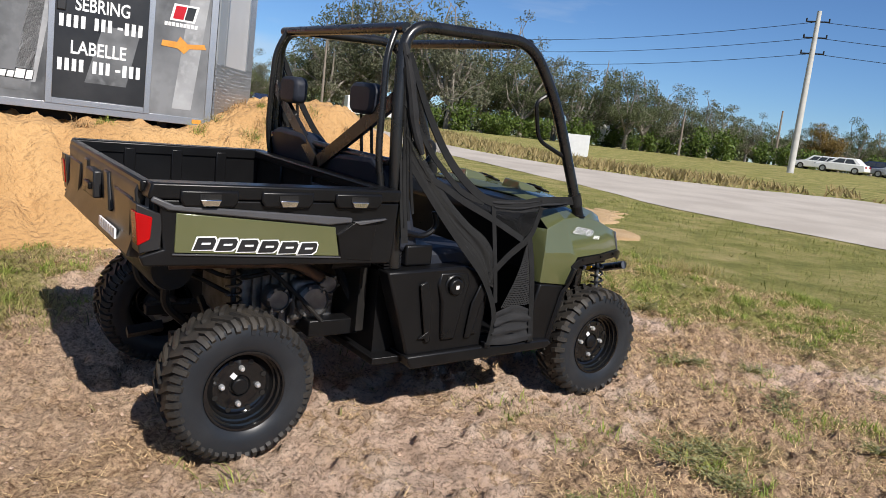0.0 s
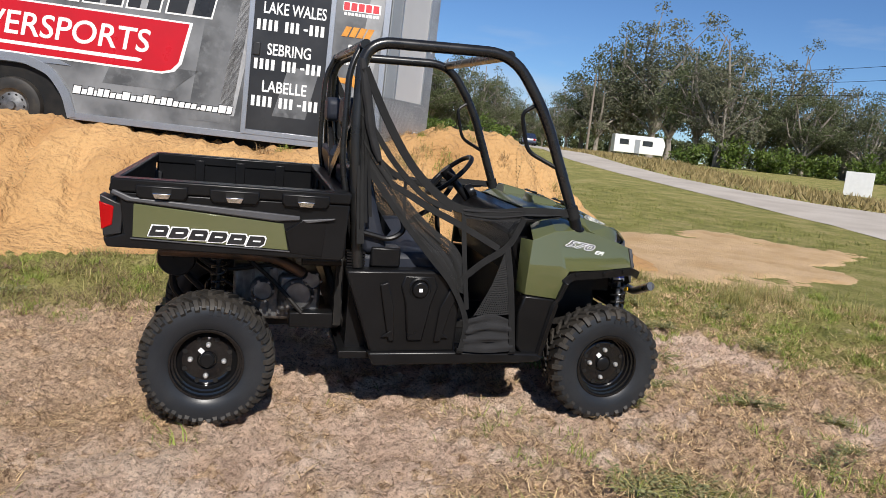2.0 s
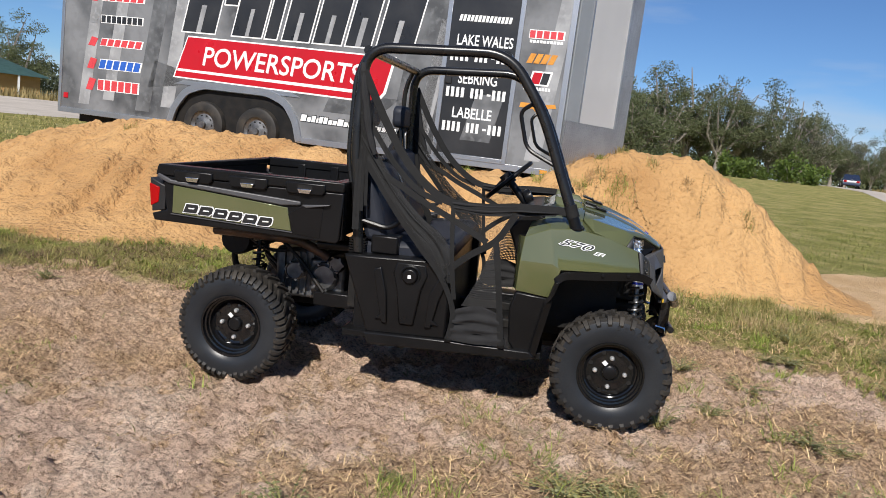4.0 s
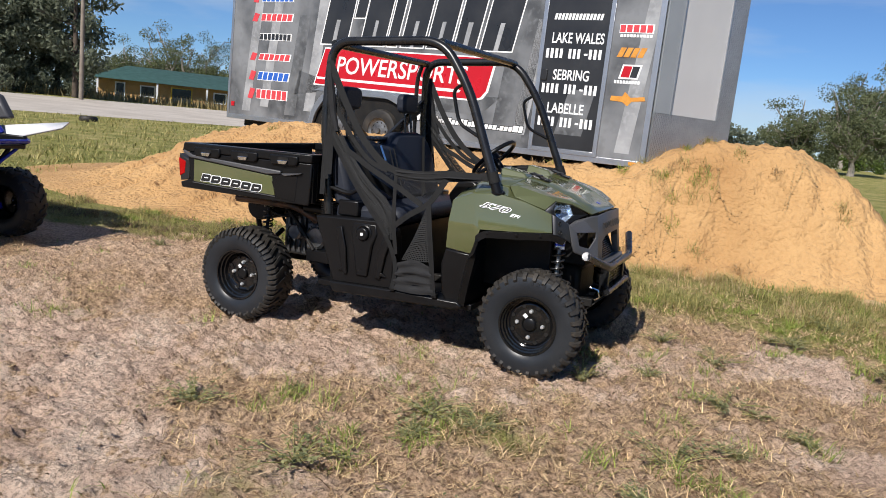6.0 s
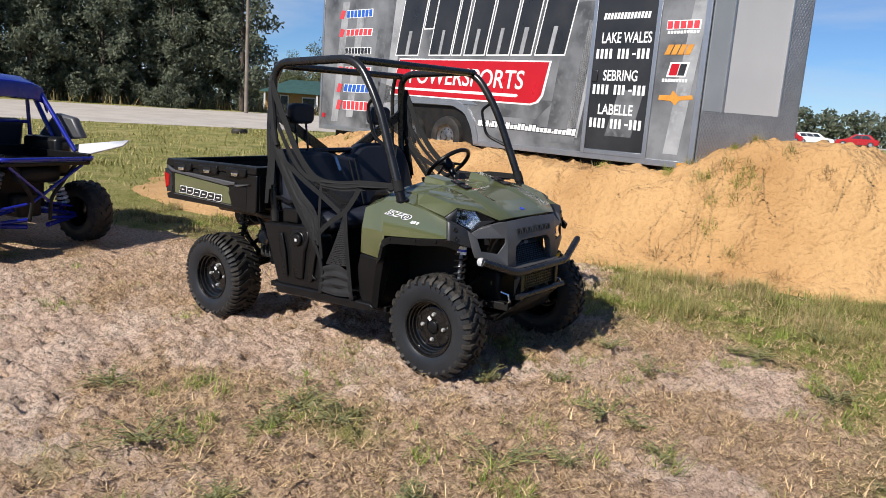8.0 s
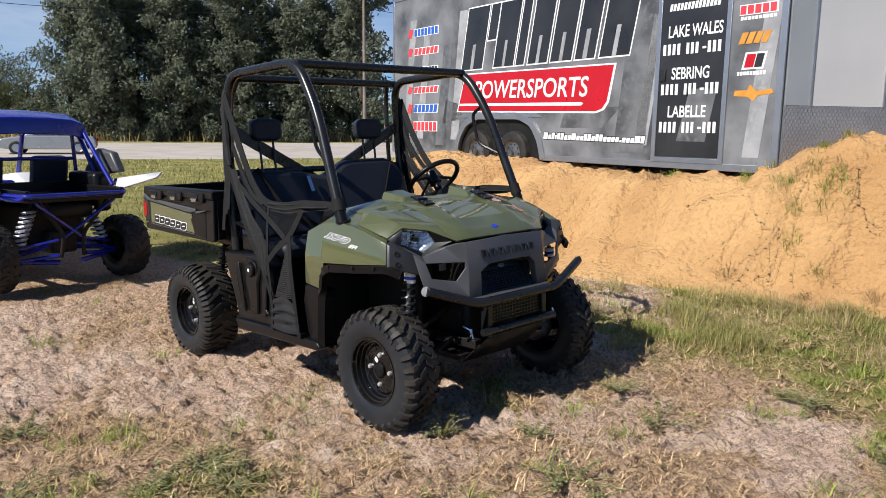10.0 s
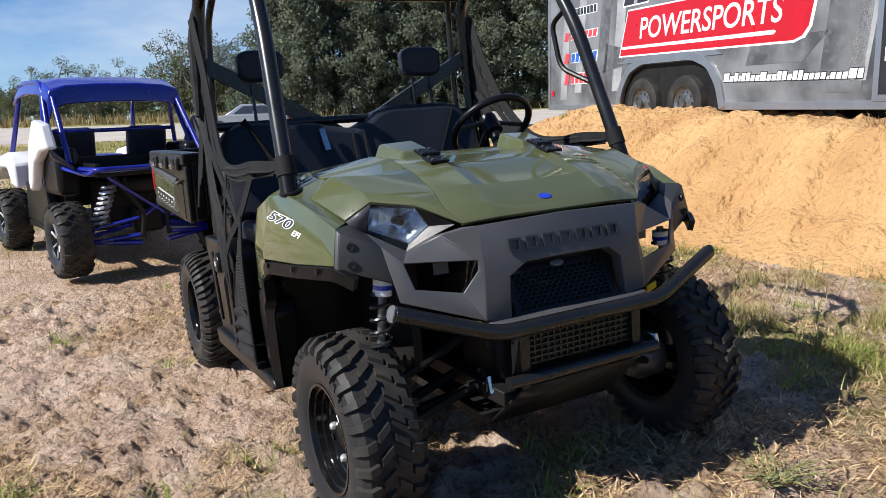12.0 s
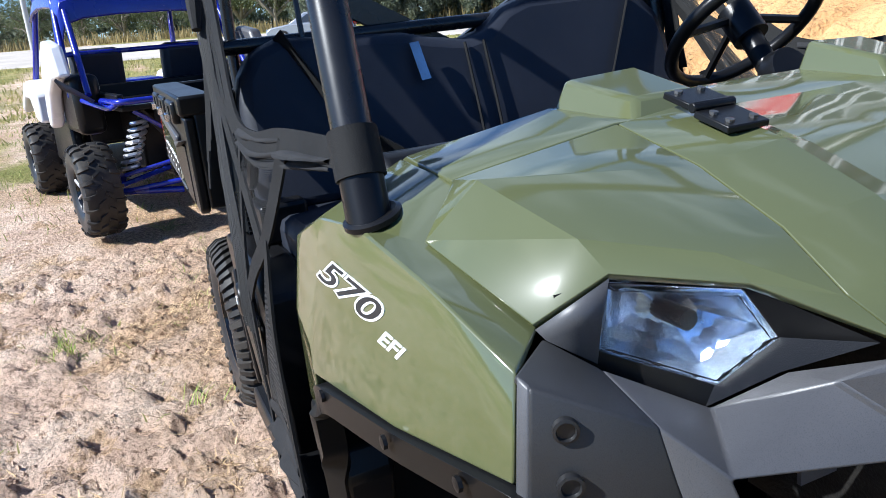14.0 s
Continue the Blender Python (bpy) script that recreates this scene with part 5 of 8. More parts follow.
# seats and controls
def cabin():
    bm = bmesh.new()
    box(bm, -0.38, 0.12, -0.62, 0.62, 0.36, 0.76)
    part("seat_pedestal", bm, M_BLACK, utv)
    bm = bmesh.new()
    prism(bm, [(-0.36, 0.76), (0.14, 0.77), (0.16, 0.83), (0.12, 0.88), (-0.1, 0.87), (-0.36, 0.86)], -0.66, 0.66)
    part("seat_cushion", bm, M_VINYL, utv, "black vinyl bench cushion", bevel=0.03)
    bm = bmesh.new()
    ring = [(-0.68, 0.86), (0.68, 0.86), (0.68, 1.16), (0.66, 1.25), (0.6, 1.315), (0.52, 1.335), (0.2, 1.33), (0.12, 1.305), (0.05, 1.25), (-0.02, 1.235), (-0.12, 1.25), (-0.2, 1.27), (-0.55, 1.29), (-0.62, 1.265), (-0.665, 1.2), (-0.68, 1.12)]
    prism(bm, ring, lambda y, z: -0.2 - 0.3 * (z - 0.86), lambda y, z: -0.33 - 0.28 * (z - 0.86), "x")
    back = part("seat_back", bm, M_VINYL, utv, "black vinyl bench back in one piece", bevel=0.03)
    for y in (-0.03, 0.03):
        bm = bmesh.new()
        sweep(bm, [(-0.198, y, 0.88), (-0.25, y, 1.06), (-0.303, y, 1.225)], 0.004, 6)
        part("piping", bm, M_STRAP, back)
    # belts
    for s in (-1, 1):
        bm = bmesh.new()
        sweep(bm, [(-0.33, s * 0.55, 1.3), (-0.25, s * 0.42, 1.05), (-0.12, s * 0.2, 0.89)], 0, flat=(0.023, 0.002, (0.6, 0, 1)))
        part("seat_belt", bm, M_STRAP, utv)
    bm = bmesh.new()
    sweep(bm, [(-0.29, -0.19, 1.24), (-0.25, -0.18, 1.14)], 0, flat=(0.014, 0.004, (0, 1, 0)))
    part("belt_buckle", bm, M_CHROME, utv, "bare metal belt tongue")
    bm = bmesh.new()
    prism(bm, [(0.44, 1.0), (0.5, 1.085), (0.6, 1.1), (0.66, 1.06), (0.66, 0.75), (0.55, 0.72)], -0.62, 0.62)
    dash = part("dashboard", bm, M_BLACK, utv, "black moulded dashboard", bevel=0.015)
    bm = bmesh.new()
    lathe(bm, [(0, -0.03), (0.05, -0.028), (0.056, 0), (0.05, 0.02), (0, 0.02)], 24, Matrix.Translation((0.49, 0.33, 1.1)) @ pose(0, 0, 0, 0, 0, 90) @ pose(0, 0, 0, -30, 0, 0))
    part("instrument_pod", bm, M_BLACK, dash)
    C, tilt = Vector((0.35, 0.36, 1.2)), radians(43)
    U, V = Vector((math.cos(tilt), 0, math.sin(tilt))), Vector((0, 1, 0))
    bm = bmesh.new()
    sweep(bm, [C + (U * math.cos(a) + V * math.sin(a)) * 0.178 for a in [2 * math.pi * i / 40 for i in range(40)]], 0.0155, 10, closed=True)
    sw = part("steering_wheel", bm, M_BLACK, utv, "black three-spoke steering wheel")
    N = U.cross(V)
    for a in (math.pi / 2, -math.pi / 2, math.pi):
        bm = bmesh.new()
        sweep(bm, [C + N * 0.03, C + (U * math.cos(a) + V * math.sin(a)) * 0.18], 0.01, 6)
        part("spoke", bm, M_BLACK, sw)
    bm = bmesh.new()
    sweep(bm, [C - N * 0.03, C + N * 0.05], 0.04, 16)
    rod(bm, C, (0.58, 0.33, 0.95), 0.025, 10)
    part("steering_column", bm, M_BLACK, sw)


cabin()


# green bodywork, front fascia, lamps and bumper
LID = {0.0: ((0.842, 1.122), (1.0, 1.083), (1.13, 1.037), (1.225, 0.99), (1.29, 0.955)), 0.17: ((0.842, 1.124), (1.0, 1.086), (1.13, 1.039), (1.225, 0.991), (1.287, 0.955)),
       0.215: ((0.842, 1.138), (1.0, 1.098), (1.13, 1.046), (1.225, 0.994), (1.283, 0.954))}
LID_EDGE = ((0.842, 0.352, 1.124), (1.0, 0.352, 1.086), (1.13, 0.356, 1.0365), (1.222, 0.37, 0.9895), (1.27, 0.341, 0.947))  # seam between the lid and its flanks


def bodywork():
    bm = bmesh.new()
    rows = [[(x, y, z) for x, z in LID[y]] for y in sorted(LID)] + [[(x, y - 0.0025, z) for x, y, z in LID_EDGE]]
    rows = [[(x, -y, z) for x, y, z in r] for r in rows[:0:-1]] + rows
    grid = [[bm.verts.new(p) for p in r] for r in rows]
    for A, B in zip(grid, grid[1:]):
        for j in range(4):
            bm.faces.new((A[j], A[j + 1], B[j + 1], B[j]))
    hood = part("hood_lid", bm, M_GREEN, utv, "glossy olive green hood lid", bevel=0.0015, angle=6, solid=0.012)
    # panel on each flank of the lid, with the brow over the lamp
    def flank(s):
        P = [(x, s * v, z) for x, v, z in (
            *LID_EDGE,                                                                                                    # 0-4 along the lid
            (0.828, 0.596, 1.088), (0.888, 0.668, 1.034), (0.875, 0.585, 1.092), (1.046, 0.556, 1.048), (1.062, 0.626, 0.973),  # 5-9
            (1.1, 0.556, 1.023), (1.17, 0.44, 1.004), (1.135, 0.45, 1.03))]                                                  # 10-12
        bm = bmesh.new()
        V = [bm.verts.new(p) for p in P]
        for f in ((5, 7, 1, 0), (7, 8, 2, 1), (8, 12, 3, 2), (8, 10, 11, 12), (12, 11, 3), (3, 11, 4), (5, 6, 7), (7, 6, 8), (6, 9, 8), (8, 9, 10)):
            bm.faces.new([V[i] for i in f])
        part("hood_flank", bm, M_GREEN, utv, "olive green panel over the headlamp", bevel=0.0015, angle=6, solid=0.012)
    both(flank)
    # cowl behind the hood, with two raised blocks at the hinges
    bm = bmesh.new()
    cols = [(-0.598, 0.825, 1.087, 1.1), (-0.352, 0.839, 1.125, 1.135), (-0.17, 0.839, 1.12, 1.132), (0.17, 0.839, 1.12, 1.132), (0.352, 0.839, 1.125, 1.135), (0.598, 0.825, 1.087, 1.1)]
    rows = [[bm.verts.new(p) for p in ((0.6, y, r - 0.025), (0.665, y, r), (x, y, z))] for y, x, z, r in cols]
    for A, B in zip(rows, rows[1:]):
        for j in range(2):
            bm.faces.new((A[j], A[j + 1], B[j + 1], B[j]))
    cowl = part("cowl", bm, M_GREEN, utv, "olive green cowl behind the hood", bevel=0.0025, angle=6, solid=0.012)
    for s in (-1, 1):
        bm = bmesh.new()
        lo = [(0.655, s * 0.36, 1.09), (0.655, s * 0.165, 1.09), (0.86, s * 0.175, 1.1), (0.86, s * 0.335, 1.1)]
        hi = [(0.672, s * 0.325, 1.177), (0.672, s * 0.19, 1.182), (0.815, s * 0.195, 1.153), (0.81, s * 0.295, 1.15)]
        faces(bm, lo + hi, [(0, 1, 2, 3), (7, 6, 5, 4), (0, 4, 5, 1), (1, 5, 6, 2), (2, 6, 7, 3), (3, 7, 4, 0)])
        part("cowl_block", bm, M_GREEN, cowl, bevel=0.008, angle=20)
        # hinge
        bm = bmesh.new()
        box(bm, 0.835, 0.89, -0.035, 0.035, 0, 0.01)
        box(bm, 0.9, 0.965, -0.035, 0.035, -0.006, 0.004)
        rod(bm, (0.895, -0.036, 0.006), (0.895, 0.036, 0.006), 0.008, 8)
        hg = part("hinge", bm, M_BLACK, hood, "black hood hinge with four screws", bevel=0.002, m=Matrix.Translation((0.895, s * 0.235, 1.131)) @ pose(0, 0, 0, 0, 15, 0) @ Matrix.Translation((-0.895, 0, 0)))
        for dx, dy in ((0.848, -0.02), (0.848, 0.02), (0.92, -0.02), (0.95, 0.02), (0.95, -0.02)):
            bm = bmesh.new()
            lathe(bm, [(0.006, 0), (0.006, 0.004), (0, 0.005)], 8, Matrix.Translation((dx, dy, 0.01 if dx < 0.9 else 0.004)) @ pose(0, 0, 0, 90, 0, 0))
            part("screw", bm, M_STEEL, hg)
    bm = bmesh.new()
    lathe(bm, [(0.023, 0), (0.023, 0.002), (0, 0.0025)], 24, Matrix.Translation((1.228, -0.01, 0.9895)) @ pose(0, 0, 0, 0, 28, 0) @ pose(0, 0, 0, 90, 0, 0) @ Matrix.Diagonal((0.62, 1, 1, 1)))
    part("badge", bm, M_BADGE, hood, "small oval blue badge")

    def fender(s):
        y = lambda v: s * v
        bm = bmesh.new()
        P = [bm.verts.new((x, y(v), z)) for x, v, z in (
            (0.535, 0.75, 0.985), (0.522, 0.768, 0.86), (0.515, 0.768, 0.7),      # 0-2 rear edge
            (0.66, 0.738, 1.035), (0.69, 0.787, 0.86), (0.69, 0.778, 0.682),      # 3-5
            (0.8, 0.725, 1.048), (0.735, 0.797, 0.836),                           # 6-7
            (0.97, 0.705, 1.012), (0.95, 0.756, 0.842),                           # 8-9
            (1.118, 0.679, 0.957), (1.138, 0.702, 0.853),                         # 10-11
            (0.56, 0.6, 1.06), (0.665, 0.604, 1.098), (0.822, 0.59, 1.083), (0.884, 0.66, 1.0285), (1.058, 0.617, 0.968),  # 12-16 inner seam
            (0.5, 0.66, 0.98), (0.495, 0.68, 0.7))]                               # 17-18 return into the footwell
        for q in ((0, 1, 4, 3), (1, 2, 5, 4), (3, 4, 7, 6), (4, 5, 7), (6, 7, 9, 8), (8, 9, 11, 10),
                  (0, 3, 13, 12), (3, 6, 15, 14, 13), (6, 8, 15), (8, 10, 16, 15), (0, 17, 18, 2, 1)):
            bm.faces.new([P[i] for i in q])
        fd = part("front_fender", bm, M_GREEN, utv, "glossy olive green front fender", bevel=0.003, angle=10, solid=0.012)
        # black lip round the wheel arch
        bm = bmesh.new()
        path = [(1.2, y(0.662), 0.805), (1.145, y(0.7), 0.832), (0.95, y(0.752), 0.82), (0.765, y(0.79), 0.812), (0.728, y(0.79), 0.79), (0.69, y(0.778), 0.67), (0.655, y(0.768), 0.5), (0.63, y(0.757), 0.36)]
        sweep(bm, fillet(path, 0.03), 0, flat=(0.02, 0.01, (0.3, 0, 1)))
        part("arch_lip", bm, M_BLACK, utv, "black wheel arch lip", bevel=0.004)
        for x, v, z in ((0.78, 0.797, 0.822), (0.95, 0.768, 0.828), (1.08, 0.733, 0.834)):
            bm = bmesh.new()
            lathe(bm, [(0.009, 0), (0.009, -0.005), (0, -0.007)], 8, Matrix.Translation((x, y(v), z)) @ (pose(0, 0, 0, 0, 0, 0) if s < 0 else pose(0, 0, 0, 0, 0, 180)))
            part("rivet", bm, M_BLACK, utv)
        # inside of the wheel arch
        bm = bmesh.new()
        box(bm, 0.62, 1.06, min(y(0.4), y(0.43)), max(y(0.4), y(0.43)), 0.45, 1.0)
        faces(bm, [(0.66, y(0.42), 0.99), (1.04, y(0.42), 0.96), (1.06, y(0.64), 0.9), (0.72, y(0.74), 0.89)], [(0, 1, 2, 3)])
        part("arch_liner", bm, M_DARK, utv)
    both(fender)
    # capacity lettering on the fender
    N = Vector((0.171, -0.948, 0.267)).normalized()
    U = Vector((0.172, 0.0235, -0.027)).normalized()
    W = N.cross(U)
    m = Matrix((U, W, N)).transposed().to_4x4()
    m.translation = Vector((0.708, -0.7645, 0.9665)) + N * 0.0008
    words("capacity_mark", "570", 0.047, M_WHITE, utv, m, 0.0006, 0.42, "white outlined capacity figures", 2.35, 0.0026)
    words("capacity_mark", "570", 0.047, M_INK, utv, m @ Matrix.Translation((0, 0, 0.0009)), 0.0005, 0.42, "black capacity figures", 2.35, 0.0003)
    words("injection_mark", "EFI", 0.026, M_WHITE, utv, m @ Matrix.Translation((0.186, -0.012, 0)), 0.0006, 0.42, "small white lettering", 1.7, 0.0006)


bodywork()


def fascia():
    bm = bmesh.new()
    for s in (-1, 1):
        y = lambda v: s * v
        pts = dict(a=(1.303, 0, 0.946), n1=(1.297, 0.3, 0.938), a1=(1.272, 0.34, 0.937), b=(1.333, 0, 0.815), bg=(1.329, 0.16, 0.812), bh=(1.322, 0.215, 0.775), n2=(1.312, 0.298, 0.8), n3=(1.328, 0.31, 0.655), cg=(1.334, 0.225, 0.648),
                   wv=(1.243, 0.405, 0.916), k1=(1.19, 0.41, 0.908), k2=(1.148, 0.47, 0.868), k3=(1.12, 0.583, 0.934), s1=(1.075, 0.622, 0.962), s2=(1.195, 0.572, 0.9), s3=(1.217, 0.552, 0.79), q1=(1.238, 0.545, 0.735),
                   v1=(1.237, 0.525, 0.85), v2=(1.3, 0.313, 0.835), v3=(1.303, 0.316, 0.805), v4=(1.278, 0.356, 0.74), v5=(1.252, 0.5, 0.77), C=(1.124, 0.682, 0.957), D=(1.144, 0.704, 0.845), K1=(1.142, 0.678, 0.95), K2=(1.158, 0.697, 0.843),
                   bi=(1.285, 0, 0.81), bgi=(1.282, 0.155, 0.806), bhi=(1.28, 0.208, 0.77), cgi=(1.3, 0.218, 0.65), c=(1.337, 0, 0.646), ci=(1.3, 0, 0.648))
        V = {k: bm.verts.new((p[0], y(p[1]), p[2])) for k, p in pts.items()}
        for f in ("a n1 n2 bh bg b", "bh n2 n3 cg", "n1 a1 wv", "n1 wv v2", "n1 v2 n2", "a1 k1 wv", "wv k1 k2", "wv k2 v1 v2", "k2 k3 s2 v1", "v1 s2 s3 q1 v5", "v5 q1 n3 v4", "n2 v2 v3", "n2 v3 v4 n3",
                  "C K1 K2 D", "b bg bgi bi", "bg bh bhi bgi", "bh cg cgi bhi", "cg c ci cgi"):
            bm.faces.new([V[k] for k in f.split()])
    fc = part("front_fascia", bm, M_GREY, utv, "charcoal plastic front fascia with angular vents", bevel=0.005, angle=14, weld=True, solid=0.01)
    for s in (-1, 1):
        bm = bmesh.new()
        faces(bm, [(x, s * v, z) for x, v, z in ((1.124, 0.682, 0.957), (1.075, 0.622, 0.962), (1.12, 0.583, 0.934), (1.195, 0.572, 0.9), (1.142, 0.678, 0.95), (1.217, 0.552, 0.79), (1.158, 0.697, 0.843))],
              [(0, 1, 2), (0, 2, 3, 4), (4, 3, 5, 6)])
        part("corner_piece", bm, M_CORNER, fc, "black corner piece under the headlamp", bevel=0.004, angle=14, solid=0.01)
    # dark cavity behind the grille
    bm = bmesh.new()
    box(bm, 1.0, 1.24, -0.27, 0.27, 0.62, 0.93)
    part("inner_shell", bm, M_DARK, fc)
    # grille: slanted plate with staggered slots
    G = Matrix.Translation((1.316, 0, 0.645)) @ pose(0, 0, 0, 0, -24, 0)
    bm = bmesh.new()
    box(bm, -0.012, -0.006, -0.2, 0.2, 0.0, 0.145)
    part("grille_back", bm, M_DARK, fc, m=G)
    for z0, z1, y0, y1 in ((0, 0.012, -0.2, 0.2), (0.128, 0.148, -0.2, 0.2), (0.012, 0.128, -0.2, -0.175), (0.012, 0.128, 0.175, 0.2)):
        bm = bmesh.new()
        box(bm, -0.006, 0.003, y0, y1, z0, z1)
        part("grille_border", bm, M_BLACK, fc, m=G)
    web = None
    for i in range(9):
        z = 0.012 + 0.0129 * i
        bm = bmesh.new()
        box(bm, -0.006, 0.002, -0.175, 0.175, z - 0.0022, z + 0.0022)
        part("grille_bar", bm, M_BLACK, fc, m=G)
        for j in range(15):
            yy = -0.168 + 0.024 * j + (0.012 if i % 2 else 0)
            if web is None:
                bm = bmesh.new()
                prism(bm, [(-0.005, 0), (-0.001, 0), (0.005, 0.0129), (0.001, 0.0129)], -0.006, 0.002, "x")
                web = part("grille_web", bm, M_BLACK, fc, m=G @ Matrix.Translation((0, yy, z)))
            else:
                w = new("grille_web", web.data)
                w.parent, w.matrix_basis = fc, G @ Matrix.Translation((0, yy, z))
    bm = bmesh.new()
    lathe(bm, [(0.022, 0), (0.022, 0.004), (0, 0.006)], 16, G @ Matrix.Translation((0.003, 0.0, 0.142)) @ pose(0, 0, 0, 0, 0, -90) @ Matrix.Diagonal((1.2, 1, 0.5, 1)))
    part("grille_clip", bm, M_STEEL, fc)
    # the maker's name on the nose, as plain raised blocks
    for k in range(7):
        bm = bmesh.new()
        yy = -0.195 + 0.063 * k
        N = Matrix.Translation((1.3205, 0, 0.868)) @ pose(0, 0, 0, 0, -13, 0)
        for y0, y1, z0, z1 in ((-0.022, 0.022, 0.013, 0.02), (-0.022, 0.022, -0.02, -0.013), (-0.022, -0.013, -0.013, 0.013), (0.013, 0.022, -0.013, 0.013)):
            box(bm, -0.004, 0.0045, yy + y0, yy + y1, z0, z1)
        part("name_block", bm, M_CORNER, fc, "dark raised letter block", m=N)
    # tray edge under the grille
    bm = bmesh.new()
    prism(bm, [(1.3, -0.315), (1.35, -0.3), (1.372, -0.2), (1.372, 0.2), (1.35, 0.3), (1.3, 0.315)], 0.628, 0.65, "z")
    part("chin", bm, M_GREY, fc, bevel=0.006)

    def lamp(s):
        y = lambda v: s * v
        ring = [(1.096, 0.558, 1.012), (1.16, 0.438, 0.994), (1.172, 0.402, 0.936), (1.142, 0.456, 0.886), (1.092, 0.566, 0.938)]
        mid = Vector((1.133, 0.485, 0.952))
        bm = bmesh.new()
        out = Vector((0.9, 0.4, 0.1)) * 0.014
        inner = [mid + (Vector(p) - mid) * 0.9 + out * 0.6 for p in ring]
        rows = [[bm.verts.new((p[0], y(p[1]), p[2])) for p in r] for r in (ring, inner)]
        for j in range(5):
            bm.faces.new((rows[0][j], rows[0][(j + 1) % 5], rows[1][(j + 1) % 5], rows[1][j]))
        bm.faces.new(rows[1])
        hl = part("headlamp", bm, M_GLASS, utv, "clear headlamp with a faceted reflector", angle=40, solid=0.004)
        hl.visible_shadow = False
        back = -Vector((0.9, 0.35, 0.0)) * 0.07
        bm = bmesh.new()
        rows = []
        for k, (sc, dp) in enumerate(((0.99, 0.05), (0.86, 0.5), (0.62, 0.8), (0.38, 0.95), (0.12, 1.0))):
            rr = []
            for i in range(30):
                t = i / 6
                p0, p1 = Vector(ring[int(t) % 5]), Vector(ring[(int(t) + 1) % 5])
                p = mid + (p0 + (p1 - p0) * (t - int(t)) - mid) * sc + back * (dp + (0.12 if (i + k) % 2 else 0))
                rr.append(bm.verts.new((p.x, y(p.y), p.z)))
            rows.append(rr)
        for A, B in zip(rows, rows[1:]):
            for j in range(30):
                bm.faces.new((A[j], A[(j + 1) % 30], B[(j + 1) % 30], B[j]))
        bm.faces.new(rows[-1])
        part("reflector", bm, M_LAMP, hl, "silvery faceted reflector", angle=10)
        bm = bmesh.new()
        p = mid + back * 0.85
        lathe(bm, [(0.012, -0.02), (0.012, 0.03), (0, 0.032)], 12, Matrix.Translation((p.x, y(p.y), p.z)) @ pose(0, 0, 0, 0, 0, -90))
        part("bulb_shield", bm, M_DARK, hl)
        # dark shell that holds the lamp under the hood's brow
        bm = bmesh.new()
        hull = [(1.072, 0.6, 1.0), (1.165, 0.442, 1.002), (1.255, 0.352, 0.944), (1.19, 0.41, 0.904), (1.148, 0.47, 0.864), (1.085, 0.6, 0.925)]
        o = [bm.verts.new((q[0] - 0.008, y(q[1]), q[2])) for q in hull]
        i5 = [bm.verts.new((q[0] - 0.003, y(q[1]), q[2])) for q in ring]
        for q in ((o[0], o[1], i5[1], i5[0]), (o[1], o[2], i5[2], i5[1]), (o[2], o[3], i5[2]), (o[3], o[4], i5[3], i5[2]), (o[4], o[5], i5[4], i5[3]), (o[5], o[0], i5[0], i5[4])):
            bm.faces.new(q)
        part("lamp_shell", bm, M_BLACK, utv, angle=20)
        # grey cheek between the fender, the brow and the lamp
        bm = bmesh.new()
        faces(bm, [(x, y(v), z) for x, v, z in ((1.06, 0.622, 0.966), (1.096, 0.553, 1.016), (1.094, 0.562, 0.975), (1.108, 0.58, 0.934), (1.075, 0.618, 0.958))], [(0, 1, 2, 3, 4)])
        part("lamp_cheek", bm, M_GREY, utv, angle=30, solid=0.006)
        # screws on the corner plate
        for q in ((1.164, 0.655, 0.908), (1.175, 0.66, 0.856)):
            bm = bmesh.new()
            lathe(bm, [(0.013, 0.006), (0.013, -0.0012), (0.01, -0.002), (0.009, 0.002), (0, 0.002)], 16, Matrix.Translation((q[0], y(q[1]), q[2])) @ pose(0, 0, 0, 0, 0, 67 if s < 0 else 113))
            part("screw", bm, M_INK, fc)
        bm = bmesh.new()
        box(bm, 1.215, 1.22, min(y(0.37), y(0.42)), max(y(0.37), y(0.42)), 0.795, 0.83)
        part("vent_plate", bm, M_GREY, fc)
        bm = bmesh.new()
        prism(bm, [(y(0.325), 0.632), (y(0.365), 0.645), (y(0.365), 0.667), (y(0.325), 0.655)], 1.318, 1.324, "x")
        part("decal", bm, M_YELLOW, fc, "small yellow caution decal")
    both(lamp)
    # bumper bars
    bm = bmesh.new()
    sweep(bm, fillet([(1.325, -0.61, 0.732), (1.395, -0.31, 0.632), (1.395, 0.31, 0.632), (1.325, 0.61, 0.732)], 0.05), 0.024, 14)
    bp = part("front_bumper", bm, M_TUBE, utv, "black tubular front bumper")
    bm = bmesh.new()
    sweep(bm, [(1.395, -0.29, 0.475), (1.395, 0.29, 0.475)], 0.019, 12)
    part("lower_bar", bm, M_TUBE, bp)
    for s in (-1, 1):
        bm = bmesh.new()
        box(bm, 1.33, 1.385, min(s * 0.2, s * 0.235), max(s * 0.2, s * 0.235), 0.44, 0.63)
        part("bumper_bracket", bm, M_TUBE, bp, bevel=0.004)
        bm = bmesh.new()
        lathe(bm, [(0.025, 0.0), (0.025, -0.003), (0, -0.004)], 16, Matrix.Translation((1.325, s * 0.61, 0.732)) @ (pose(0, 0, 0, -18, 0, 12) if s < 0 else pose(0, 0, 0, 18, 0, 168)))
        part("end_cap", bm, M_STEEL if s < 0 else M_TUBE, bp)
        bm = bmesh.new()
